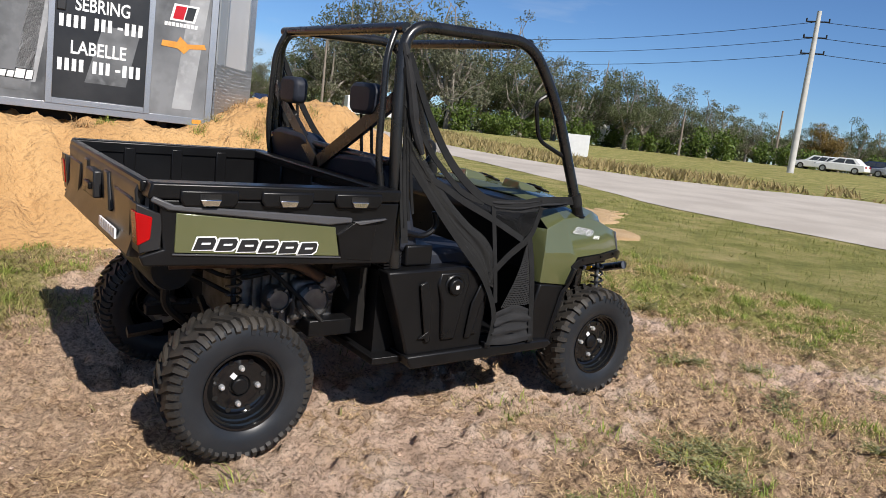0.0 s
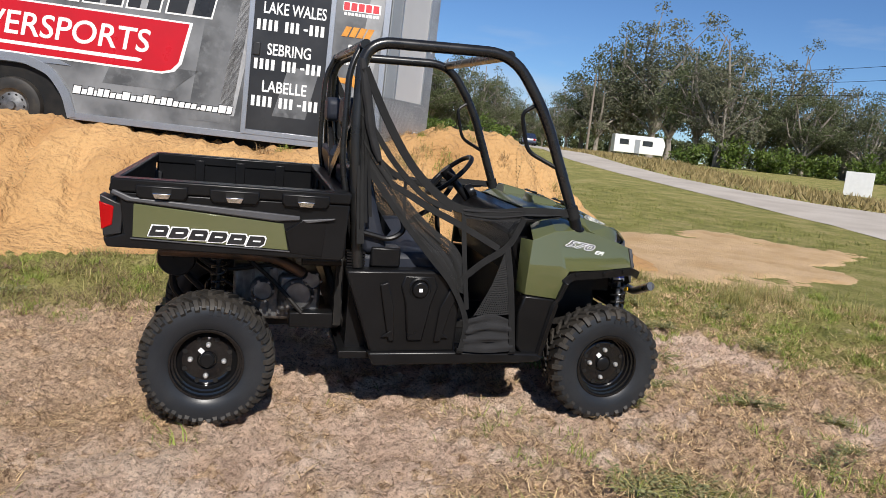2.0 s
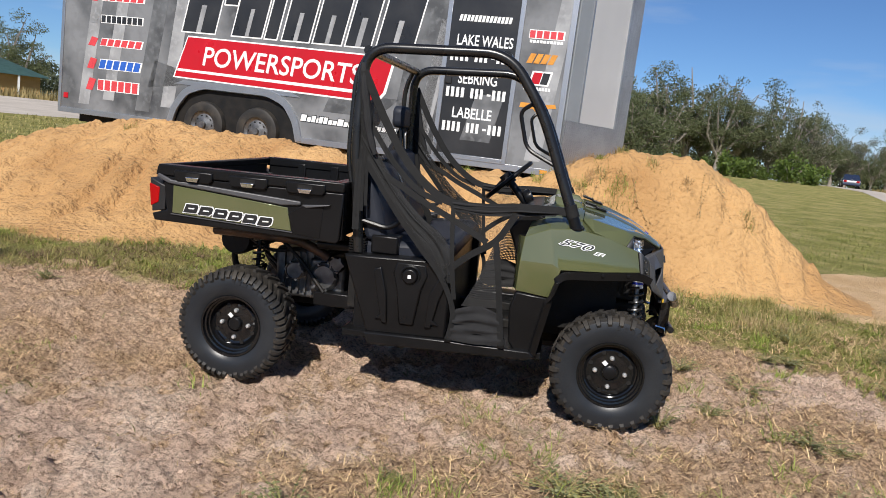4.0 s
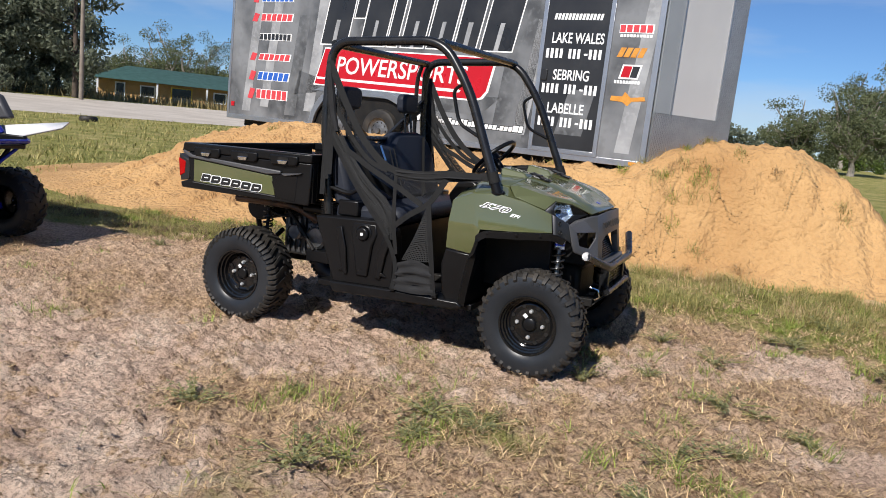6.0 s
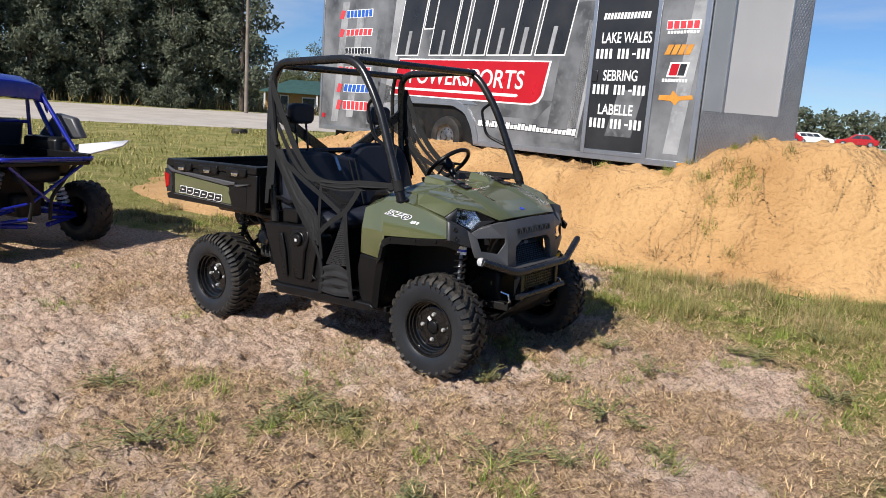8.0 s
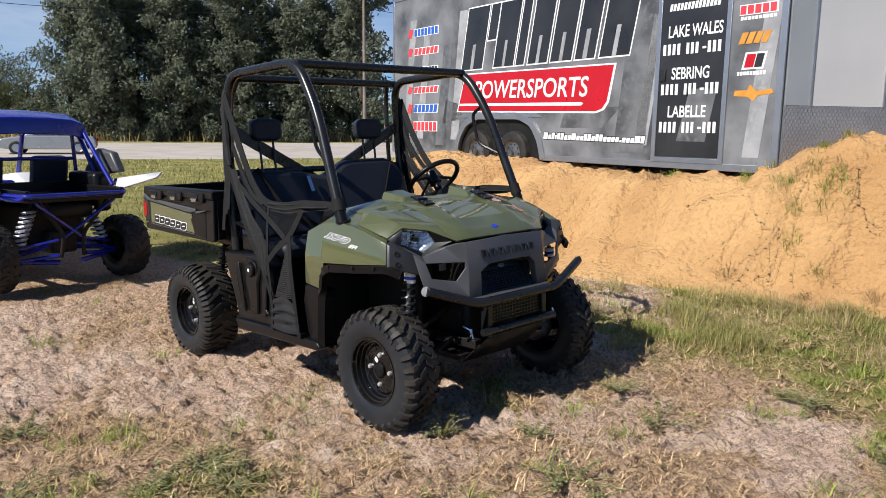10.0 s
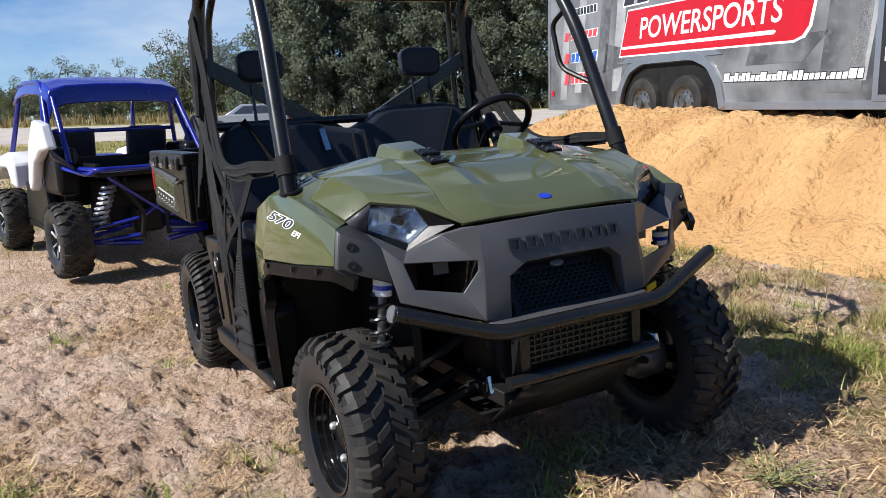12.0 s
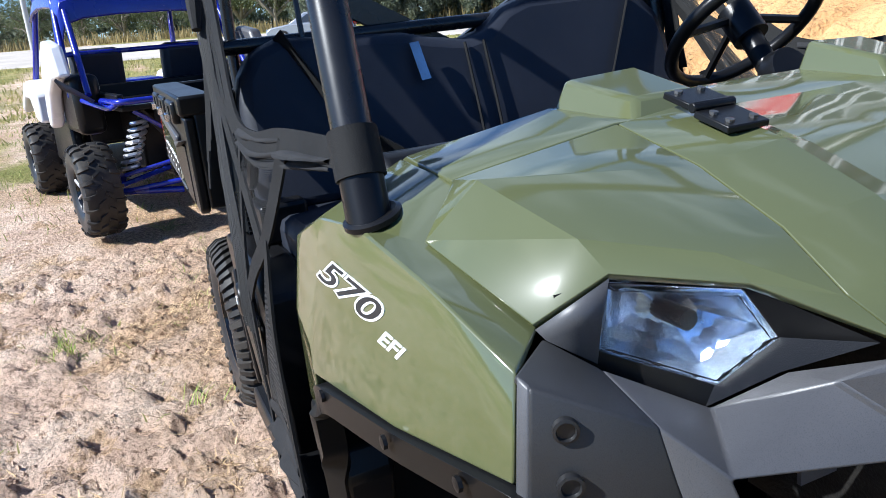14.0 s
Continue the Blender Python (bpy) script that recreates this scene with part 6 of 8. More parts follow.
        sweep(bm, [(1.3, s * 0.33, 0.5), (1.35, s * 0.33, 0.49), (1.36, s * 0.33, 0.45), (1.33, s * 0.33, 0.43)], 0.009, 8)
        part("tow_hook", bm, M_CHROME, bp)
    bm = bmesh.new()
    box(bm, 1.355, 1.36, -0.2, 0.2, 0.5, 0.605)
    part("guard_back", bm, M_DARK, bp)
    for i in range(6):
        bm = bmesh.new()
        z = 0.505 + 0.018 * i
        box(bm, 1.364, 1.369, -0.2, 0.2, z, z + 0.006)
        part("guard_bar", bm, M_TUBE, bp)
    for j in range(17):
        bm = bmesh.new()
        y = -0.195 + 0.0243 * j
        box(bm, 1.362, 1.366, y - 0.003, y + 0.003, 0.5, 0.605)
        part("guard_web", bm, M_TUBE, bp)
    bm = bmesh.new()
    faces(bm, [(1.38, -0.22, 0.45), (1.38, 0.22, 0.45), (1.2, 0.25, 0.28), (1.2, -0.25, 0.28)], [(0, 1, 2, 3)])
    part("skid_plate", bm, M_DARK, utv, solid=0.008)
    bm = bmesh.new()
    box(bm, -0.4, 1.22, -0.28, 0.28, 0.29, 0.32)
    part("belly_plate", bm, M_DARK, utv)
    bm = bmesh.new()
    box(bm, 0.95, 1.2, -0.2, 0.2, 0.36, 0.6)
    part("front_gearcase", bm, M_DARK, utv, bevel=0.03)


fascia()

# ---- side nets of the utility vehicle ----
def cloth(name, grid, mat, parent, label="", thick=0.0):
    """A sheet of cloth from a grid of points, with metric UVs for the weave."""
    bm = bmesh.new()
    uv = bm.loops.layers.uv.new("UVMap")
    V = [[bm.verts.new(p) for p in row] for row in grid]
    us = [[0.0] for _ in grid]
    for r, row in enumerate(grid):
        for a, b in zip(row, row[1:]):
            us[r].append(us[r][-1] + (Vector(b) - Vector(a)).length)
    vs = [0.0]
    for a, b in zip(grid, grid[1:]):
        vs.append(vs[-1] + max((Vector(p) - Vector(q)).length for p, q in zip(a, b)))
    for r in range(len(grid) - 1):
        for c in range(len(grid[0]) - 1):
            f = bm.faces.new((V[r][c], V[r][c + 1], V[r + 1][c + 1], V[r + 1][c]))
            for lp, (i, j) in zip(f.loops, ((r, c), (r, c + 1), (r + 1, c + 1), (r + 1, c))):
                lp[uv].uv = (us[i][j], vs[i])
    for f in bm.faces:
        f.smooth = True
    me = bpy.data.meshes.new(name)
    bm.to_mesh(me)
    bm.free()
    me.materials.append(mat)
    ob = new(name, me)
    ob.parent = parent
    if thick:
        md = ob.modifiers.new("thickness", "SOLIDIFY")
        md.thickness = thick
    return tagged(ob, label) if label else ob


def curve3(pts, n):
    """A smooth line through points, cut into n steps of about equal length."""
    P = [Vector(p) for p in pts]
    out = []
    for i in range(len(P) - 1):
        a, b, c, d = P[max(0, i - 1)], P[i], P[i + 1], P[min(len(P) - 1, i + 2)]
        for j in range(12):
            t = j / 12
            out.append(0.5 * ((2 * b) + (c - a) * t + (2 * a - 5 * b + 4 * c - d) * t * t + (3 * b - a - 3 * c + d) * t ** 3))
    out.append(P[-1])
    ls = [0.0]
    for a, b in zip(out, out[1:]):
        ls.append(ls[-1] + (b - a).length)
    return [Vector([float(np.interp(ls[-1] * k / n, ls, [v[i] for v in out])) for i in range(3)]) for k in range(n + 1)]


def between_curves(top, low, n, m, fold=0.012, seed=0, sag=(0, 0, 0)):
    T, B = curve3(top, n), curve3(low, n)
    rows = []
    for r in range(m + 1):
        k = r / m
        row = []
        for c in range(n + 1):
            p = T[c].lerp(B[c], k)
            w = fold * math.sin(math.pi * k) * (0.8 * noise.noise((c * 0.12, r * 0.9, seed)) + 0.7 * math.sin(r * 1.9 + c * 0.09 + seed))
            p = p + Vector((0, w, 0)) + Vector(sag) * math.sin(math.pi * k)
            row.append(p)
        rows.append(row)
    return rows


def net(s):
    y = lambda v: s * v
    def at(*pts):
        """Points of (x, z) on the flank: the net bellies out from the cage to the sill."""
        return [(x, y(0.715 + 0.085 * smooth(1.5, 0.7, z) - 0.045 * smooth(0.3, 0.78, x) * smooth(0.8, 1.1, z)), z) for x, z in pts]
    root = part("side_net", sweep(bmesh.new(), curve3(at((-0.385, 1.76), (-0.355, 1.7), (-0.25, 1.503), (-0.12, 1.31), (0.026, 1.175), (0.148, 1.12), (0.325, 1.112), (0.482, 1.128), (0.73, 1.128)), 44), 0, flat=(0.021, 0.003, (0, 0.2, 1))),
                M_STRAP, utv, "black mesh side net with webbing straps")
    def strap(pts, w=0.016, up=(0, 0.2, 1), n=24):
        part("strap", sweep(bmesh.new(), curve3(at(*pts), n), 0, flat=(w, 0.0025, up)), M_STRAP, root)
    strap([(-0.385, 1.55), (-0.362, 1.529), (-0.289, 1.426), (-0.195, 1.304), (-0.05, 1.17), (0.09, 1.118)], 0.014)
    strap([(-0.36, 1.36), (-0.27, 1.25), (-0.147, 1.185), (-0.027, 1.118), (0.136, 1.043), (0.345, 0.936)], 0.016)
    strap([(0.117, 0.736), (0.253, 0.855), (0.384, 0.943), (0.45, 1.04), (0.49, 1.125)], 0.017, (0.5, 0, -1))
    strap([(0.15, 1.11), (0.16, 0.95), (0.175, 0.8), (0.2, 0.62)], 0.012, (1, 0, 0))
    strap([(0.39, 0.95), (0.415, 0.8), (0.435, 0.664), (0.455, 0.5), (0.47, 0.4)], 0.016, (1, 0, 0))
    strap([(-0.37, 1.32), (-0.272, 1.2), (-0.134, 1.024), (-0.005, 0.877), (0.117, 0.736), (0.2, 0.56), (0.185, 0.4)], 0.014, (1, 0, 0.5))
    strap([(-0.375, 1.3), (-0.37, 1.1), (-0.36, 0.93)], 0.018, (1, 0, 0))
    # the gathered band of mesh that hangs from the rear post to the sill
    cloth("net_mesh", between_curves(at((-0.37, 1.47), (-0.316, 1.39), (-0.18, 1.205), (-0.04, 1.05), (0.104, 0.95), (0.165, 0.85), (0.18, 0.7)),
                                     at((-0.375, 1.34), (-0.34, 1.29), (-0.272, 1.2), (-0.134, 1.024), (-0.005, 0.877), (0.08, 0.78), (0.117, 0.72)), 34, 10, 0.02, 3), M_NET, root, "gathered black mesh band")
    cloth("net_mesh", between_curves(at((-0.372, 1.45), (-0.3, 1.35), (-0.16, 1.17), (0.0, 1.02), (0.12, 0.92), (0.17, 0.75)),
                                     at((-0.372, 1.36), (-0.3, 1.25), (-0.2, 1.12), (-0.06, 0.95), (0.07, 0.8), (0.13, 0.72)), 34, 6, 0.02, 13), M_NET, root)
    # thin mesh under the upper strap, seen through
    cloth("thin_mesh", between_curves(at((-0.37, 1.7), (-0.249, 1.503), (-0.12, 1.31), (0.026, 1.175), (0.148, 1.12)),
                                      at((-0.37, 1.62), (-0.3, 1.44), (-0.18, 1.24), (-0.03, 1.13), (0.12, 1.06)), 26, 8, 0.01, 5), M_THIN, root, "see-through black mesh")
    cloth("thin_mesh", between_curves(at((0.148, 1.12), (0.325, 1.11), (0.482, 1.125)), at((0.136, 1.043), (0.3, 0.96), (0.4, 0.96)), 14, 8, 0.01, 6), M_THIN, root)
    # slack cloth gathered along the strap to the fender, and the ruffled hem at the step
    cloth("net_fold", between_curves(at((0.14, 1.13), (0.33, 1.125), (0.5, 1.135), (0.7, 1.13)), at((0.16, 1.08), (0.33, 1.07), (0.5, 1.085), (0.68, 1.1)), 30, 8, 0.03, 8), M_CLOTH, root)
    cloth("net_hem", between_curves(at((0.215, 0.57), (0.33, 0.6), (0.44, 0.57)), at((0.185, 0.4), (0.33, 0.392), (0.475, 0.405)), 24, 12, 0.022, 2), M_CLOTH, root, "ruffled black cloth at the foot of the net")
    cloth("punched_panel", between_curves(at((0.385, 0.93), (0.42, 0.76), (0.44, 0.6)), at((0.375, 0.91), (0.32, 0.75), (0.24, 0.59)), 12, 6, 0.002, 1), M_PUNCH, root, "punched black net panel")
    for x, z in ((0.47, 0.4), (0.185, 0.4)):
        bm = bmesh.new()
        box(bm, x - 0.018, x + 0.018, min(y(0.765), y(0.8)), max(y(0.765), y(0.8)), z - 0.014, z + 0.014)
        part("buckle", bm, M_BLACK, root, bevel=0.004)
    T, n = [], 26
    for q in curve3([(-0.4, y(0.69), 1.8), (-0.385, y(0.715), 1.7), (-0.36, y(0.725), 1.58), (-0.335, y(0.735), 1.45), (-0.29, y(0.75), 1.33)], n):
        T.append(q)
    bm = bmesh.new()
    sweep(bm, T, [0.014 + 0.01 * math.sin(math.pi * i / n) + 0.002 * math.sin(i * 0.9) for i in range(len(T))], 9)
    part("twisted_cloth", bm, M_CLOTH, root, "net cloth twisted down the rear post")
    # loose straps and cords down the rear post
    for k in range(3):
        strap([(-0.4 + 0.02 * k, 1.7 - 0.05 * k), (-0.375 + 0.015 * k, 1.45), (-0.37 + 0.02 * k, 1.2), (-0.36 + 0.02 * k, 1.0 + 0.03 * k)], 0.009, (1, 0.4, 0), 14)


both(net)

# ---- the blue and white sport side-by-side parked behind ----
M_BLUE = surf("blue_metallic_paint", (0.012, 0.02, 0.3), (0.01, 0.016, 0.24), 0.25, 4, 200, 0.02, coat=0.4)
M_WHITEP = surf("white_bodywork", (0.78, 0.78, 0.79), (0.7, 0.7, 0.71), 0.3, 4, 100, 0.02, coat=0.3, c3=(0.74, 0.74, 0.75))
M_SILVER = surf("silver_spring", (0.6, 0.6, 0.62), (0.45, 0.45, 0.47), 0.3, 12, 100, 0.02, metal=0.6)


def sport_buggy():
    b = thing("sport_buggy", Matrix.Translation((-4.5, -0.53, -0.07)) @ pose(0, 0, 0, 0, 0, 191.5), "blue and white sport side-by-side buggy with a blue roof", "buggy")
    wheel = None
    for x in (0.0, 2.3):
        for s in (-1, 1):
            m = Matrix.Translation((x, s * 0.71, 0.345)) @ (pose(0, 0, 0, 0, 0, 0) if s < 0 else pose(0, 0, 0, 0, 0, 180))
            if wheel is None:
                wheel = thing("wheel_assembly", m, "", "")
                part("tyre", tyre_mesh(0.345, 0.27, 20, False), (M_TYRE, M_WALL), wheel, "black knobbly tyre", angle=32)
                bm = bmesh.new()
                lathe(bm, [(0.175, -0.11), (0.165, -0.1), (0.15, -0.05), (0.06, -0.07), (0.05, -0.09), (0, -0.09)], 24)
                part("rim", bm, M_RIM, wheel)
                for i in range(7):
                    bm = bmesh.new()
                    a = 2 * math.pi * i / 7
                    sweep(bm, [(0.05 * math.cos(a), -0.085, 0.05 * math.sin(a)), (0.16 * math.cos(a), -0.1, 0.16 * math.sin(a))], 0.011, 6)
                    part("spoke", bm, M_SILVER, wheel)
                wheel.parent = b
            else:
                copy_thing(wheel, m).parent = b
    def tube(name, pts, r, mat, rad=0.08, parent=b, label=""):
        return part(name, sweep(bmesh.new(), fillet(pts, rad), r, 10), mat, parent, label)
    for s in (-1, 1):
        tube("cage_tube", [(0.35, s * 0.68, 1.0), (0.78, s * 0.6, 1.78), (1.75, s * 0.57, 1.8), (2.2, s * 0.66, 1.05)], 0.026, M_BLUE, 0.15, label="blue cage tube")
        tube("cage_brace", [(0.78, s * 0.6, 1.74), (0.78, s * 0.66, 0.75)], 0.022, M_BLUE)
        tube("rear_tube", [(0.35, s * 0.68, 1.0), (-0.25, s * 0.55, 0.92), (-0.38, s * 0.5, 0.98)], 0.022, M_BLUE)
        tube("trailing_arm", [(0.85, s * 0.5, 0.42), (0.1, s * 0.5, 0.38)], 0.04, M_BLUE)
        tube("radius_rod", [(-0.05, s * 0.5, 0.42), (-0.2, s * 0.14, 0.5)], 0.016, M_BLUE)
        tube("radius_rod", [(-0.05, s * 0.5, 0.3), (-0.2, s * 0.14, 0.34)], 0.02, M_BLUE)
        # shock with a pale spring
        A, B = Vector((0.0, s * 0.47, 0.4)), Vector((0.02, s * 0.27, 0.88))
        sh = part("shock_absorber", sweep(bmesh.new(), [A, B], 0.022, 10), M_DARK, b)
        n = 66
        part("coil_spring", sweep(bmesh.new(), [A.lerp(B, 0.1 + 0.75 * i / n) + Vector((math.cos(i * 0.75), math.sin(i * 0.75), 0)) * 0.06 for i in range(n + 1)], 0.016, 6), M_SILVER, sh, "pale silver coil spring")
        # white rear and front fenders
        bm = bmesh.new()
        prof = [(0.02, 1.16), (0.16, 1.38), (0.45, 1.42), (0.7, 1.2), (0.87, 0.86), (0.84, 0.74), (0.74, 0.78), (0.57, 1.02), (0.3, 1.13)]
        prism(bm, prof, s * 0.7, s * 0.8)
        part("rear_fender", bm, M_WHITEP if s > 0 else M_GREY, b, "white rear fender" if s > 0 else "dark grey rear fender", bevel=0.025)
        bm = bmesh.new()
        box(bm, 0.16, 0.74, min(s * 0.5, s * 0.7), max(s * 0.5, s * 0.7), 0.72, 1.16)
        part("wheel_well", bm, M_BLACK, b, bevel=0.05)
        bm = bmesh.new()
        prism(bm, [(1.68, 0.72), (1.72, 0.98), (1.98, 1.1), (2.35, 1.06), (2.72, 0.86), (2.7, 0.76), (2.4, 0.92), (2.05, 0.92), (1.88, 0.74)], s * 0.5, s * 0.76)
        part("front_fender", bm, M_WHITEP, b, "white front fender", bevel=0.03)
        bm = bmesh.new()
        prism(bm, [(0.72, 0.38), (0.75, 0.8), (1.6, 0.8), (1.7, 0.4)], s * 0.6, s * 0.68)
        part("door", bm, M_BLACK, b, "black half door", bevel=0.02)
        # bucket seat
        bm = bmesh.new()
        prism(bm, [(0.75, 1.32), (0.9, 1.34), (1.02, 0.72), (1.45, 0.66), (1.45, 0.55), (0.88, 0.55)], s * 0.36 - 0.2, s * 0.36 + 0.2)
        part("bucket_seat", bm, M_VINYL, b, bevel=0.05)
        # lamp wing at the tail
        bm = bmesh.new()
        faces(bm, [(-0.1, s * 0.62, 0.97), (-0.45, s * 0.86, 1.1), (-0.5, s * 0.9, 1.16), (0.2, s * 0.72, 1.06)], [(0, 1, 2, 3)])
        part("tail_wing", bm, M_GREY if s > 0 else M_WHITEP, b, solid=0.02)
    bm = bmesh.new()
    crown = ((0.46, -0.24), (0.5, -0.07), (0.7, 0.0), (1.0, 0.02), (1.4, 0.03), (1.75, 0.0), (1.95, -0.06))
    sheet_pts = [[(x, y, 1.8 + z + e) for y, e in ((-0.64, -0.15), (-0.6, -0.04), (-0.46, 0.0), (-0.2, 0.015), (0.2, 0.015), (0.46, 0.0), (0.6, -0.04), (0.64, -0.15))] for x, z in crown]
    V = [[bm.verts.new(p) for p in r] for r in sheet_pts]
    for A, B in zip(V, V[1:]):
        for j in range(7):
            bm.faces.new((A[j], A[j + 1], B[j + 1], B[j]))
    part("roof", bm, M_BLUE, b, "glossy blue roof panel", solid=0.03, bevel=0.01)
    for x in (0.5, 1.1, 1.8):
        tube("cross_tube", [(x if x > 0.6 else 0.78, -0.6, 1.77 if x > 0.6 else 1.3), (x if x > 0.6 else 0.78, 0.6, 1.77 if x > 0.6 else 1.3)], 0.02, M_BLUE)
    bm = bmesh.new()
    box(bm, -0.36, 0.7, -0.5, 0.5, 0.9, 0.94)
    box(bm, 0.66, 0.72, -0.55, 0.55, 0.6, 1.05)
    for s in (-1, 1):
        box(bm, -0.36, 0.7, min(s * 0.47, s * 0.52), max(s * 0.47, s * 0.52), 0.94, 1.02)
    part("cargo_tray", bm, M_BLACK, b, "black cargo tray", bevel=0.01)
    tube("tray_rail", [(0.0, -0.55, 0.97), (-0.4, -0.52, 0.97), (-0.4, 0.52, 0.97), (0.0, 0.55, 0.97)], 0.022, M_BLUE)
    for s in (-1, 1):
        tube("rear_frame", [(-0.3, s * 0.36, 0.9), (-0.24, s * 0.1, 0.55), (-0.2, s * 0.12, 0.32)], 0.02, M_DARK)
        tube("frame_brace", [(-0.33, s * 0.42, 0.9), (-0.22, -s * 0.12, 0.5)], 0.016, M_BLUE)
        tube("lower_arm", [(0.0, s * 0.58, 0.3), (-0.16, s * 0.12, 0.26)], 0.026, M_BLUE)
        tube("roof_strut", [(0.5, s * 0.58, 1.62), (0.02, s * 0.62, 1.02)], 0.024, M_BLUE)
    bm = bmesh.new()
    box(bm, -0.06, 0.3, -0.14, 0.14, 0.34, 0.58)
    box(bm, 0.1, 0.75, -0.3, 0.3, 0.4, 0.85)
    part("gearbox", bm, M_DARK, b, bevel=0.03)
    bm = bmesh.new()
    lathe(bm, [(0, -0.22), (0.08, -0.22), (0.09, -0.18), (0.09, 0.18), (0.08, 0.22), (0, 0.22)], 18, Matrix.Translation((-0.16, 0, 0.8)))
    part("muffler", bm, M_DARK, b)
    bm = bmesh.new()
    box(bm, 0.7, 2.5, -0.62, 0.62, 0.3, 0.36)
    part("floor_pan", bm, M_DARK, b)
    bm = bmesh.new()
    prism(bm, [(1.7, 0.5), (1.75, 1.02), (2.2, 1.02), (2.75, 0.75), (2.8, 0.5)], -0.42, 0.42)
    part("nose", bm, M_BLUE, b, bevel=0.04)
    for s in (-1, 1):
        for x in (0.0, 2.3):
            for p in ((x, s * 0.15, 0.42), (x + 0.2, s * 0.2, 0.36)):
                part("axle_shaft", rod(bmesh.new(), p, (x, s * 0.58, 0.33), 0.02, 8), M_BLUE, b)
    return b


sport_buggy()

# ---- trees, buildings and vehicles in the distance ----
M_BARK = surf("grey_bark", (0.3, 0.265, 0.225), (0.19, 0.165, 0.135), 0.9, 3, 40, 0.6, dist=0.03)
M_PINEBARK = surf("brown_bark", (0.1, 0.075, 0.055), (0.06, 0.045, 0.035), 0.9, 3, 40, 0.6, dist=0.03)
M_OAK = leafy("oak_leaves", (0.085, 0.105, 0.048), (0.155, 0.17, 0.085), 0.6, 0.35)
M_MOSS = leafy("mossy_leaves", (0.12, 0.13, 0.08), (0.2, 0.2, 0.135), 0.7, 0.35)
M_PINE = leafy("dark_needles", (0.1, 0.12, 0.08), (0.22, 0.24, 0.165), 0.6, 0.45)
M_BUSH = leafy("bush_leaves", (0.06, 0.1, 0.02), (0.14, 0.19, 0.04), 0.5, 0.3)
M_AUTUMN = leafy("yellowing_leaves", (0.16, 0.11, 0.03), (0.24, 0.16, 0.05), 0.6, 0.3)
M_REED = leafy("dry_grass_stems", (0.24, 0.19, 0.08), (0.4, 0.31, 0.15), 0.8, 0.3)


def leaf_cloud(rng, clumps, leaf, per):
    """Many small leaves scattered through clumps: arrays of points and faces."""
    pts, k = [], 0
    for (cx, cy, cz), (rx, ry, rz) in clumps:
        n = max(6, int(per * rx * ry))
        d = rng.normal(size=(n, 3))
        d /= np.linalg.norm(d, axis=1)[:, None]
        r = rng.random(n) ** 0.45
        c = np.stack([cx + d[:, 0] * r * rx, cy + d[:, 1] * r * ry, cz + d[:, 2] * r * rz], 1)
        u, v = rng.normal(size=(n, 3)), rng.normal(size=(n, 3))
        u /= np.linalg.norm(u, axis=1)[:, None]
        v -= u * (u * v).sum(1)[:, None]
        v /= np.linalg.norm(v, axis=1)[:, None]
        s = leaf * (0.6 + 0.8 * rng.random(n))[:, None]
        pts.append(np.stack([c - u * s, c - v * s * 0.45, c + u * s, c + v * s * 0.45], 1).reshape(-1, 3))
        k += n
    return np.concatenate(pts), np.arange(4 * k).reshape(-1, 4)


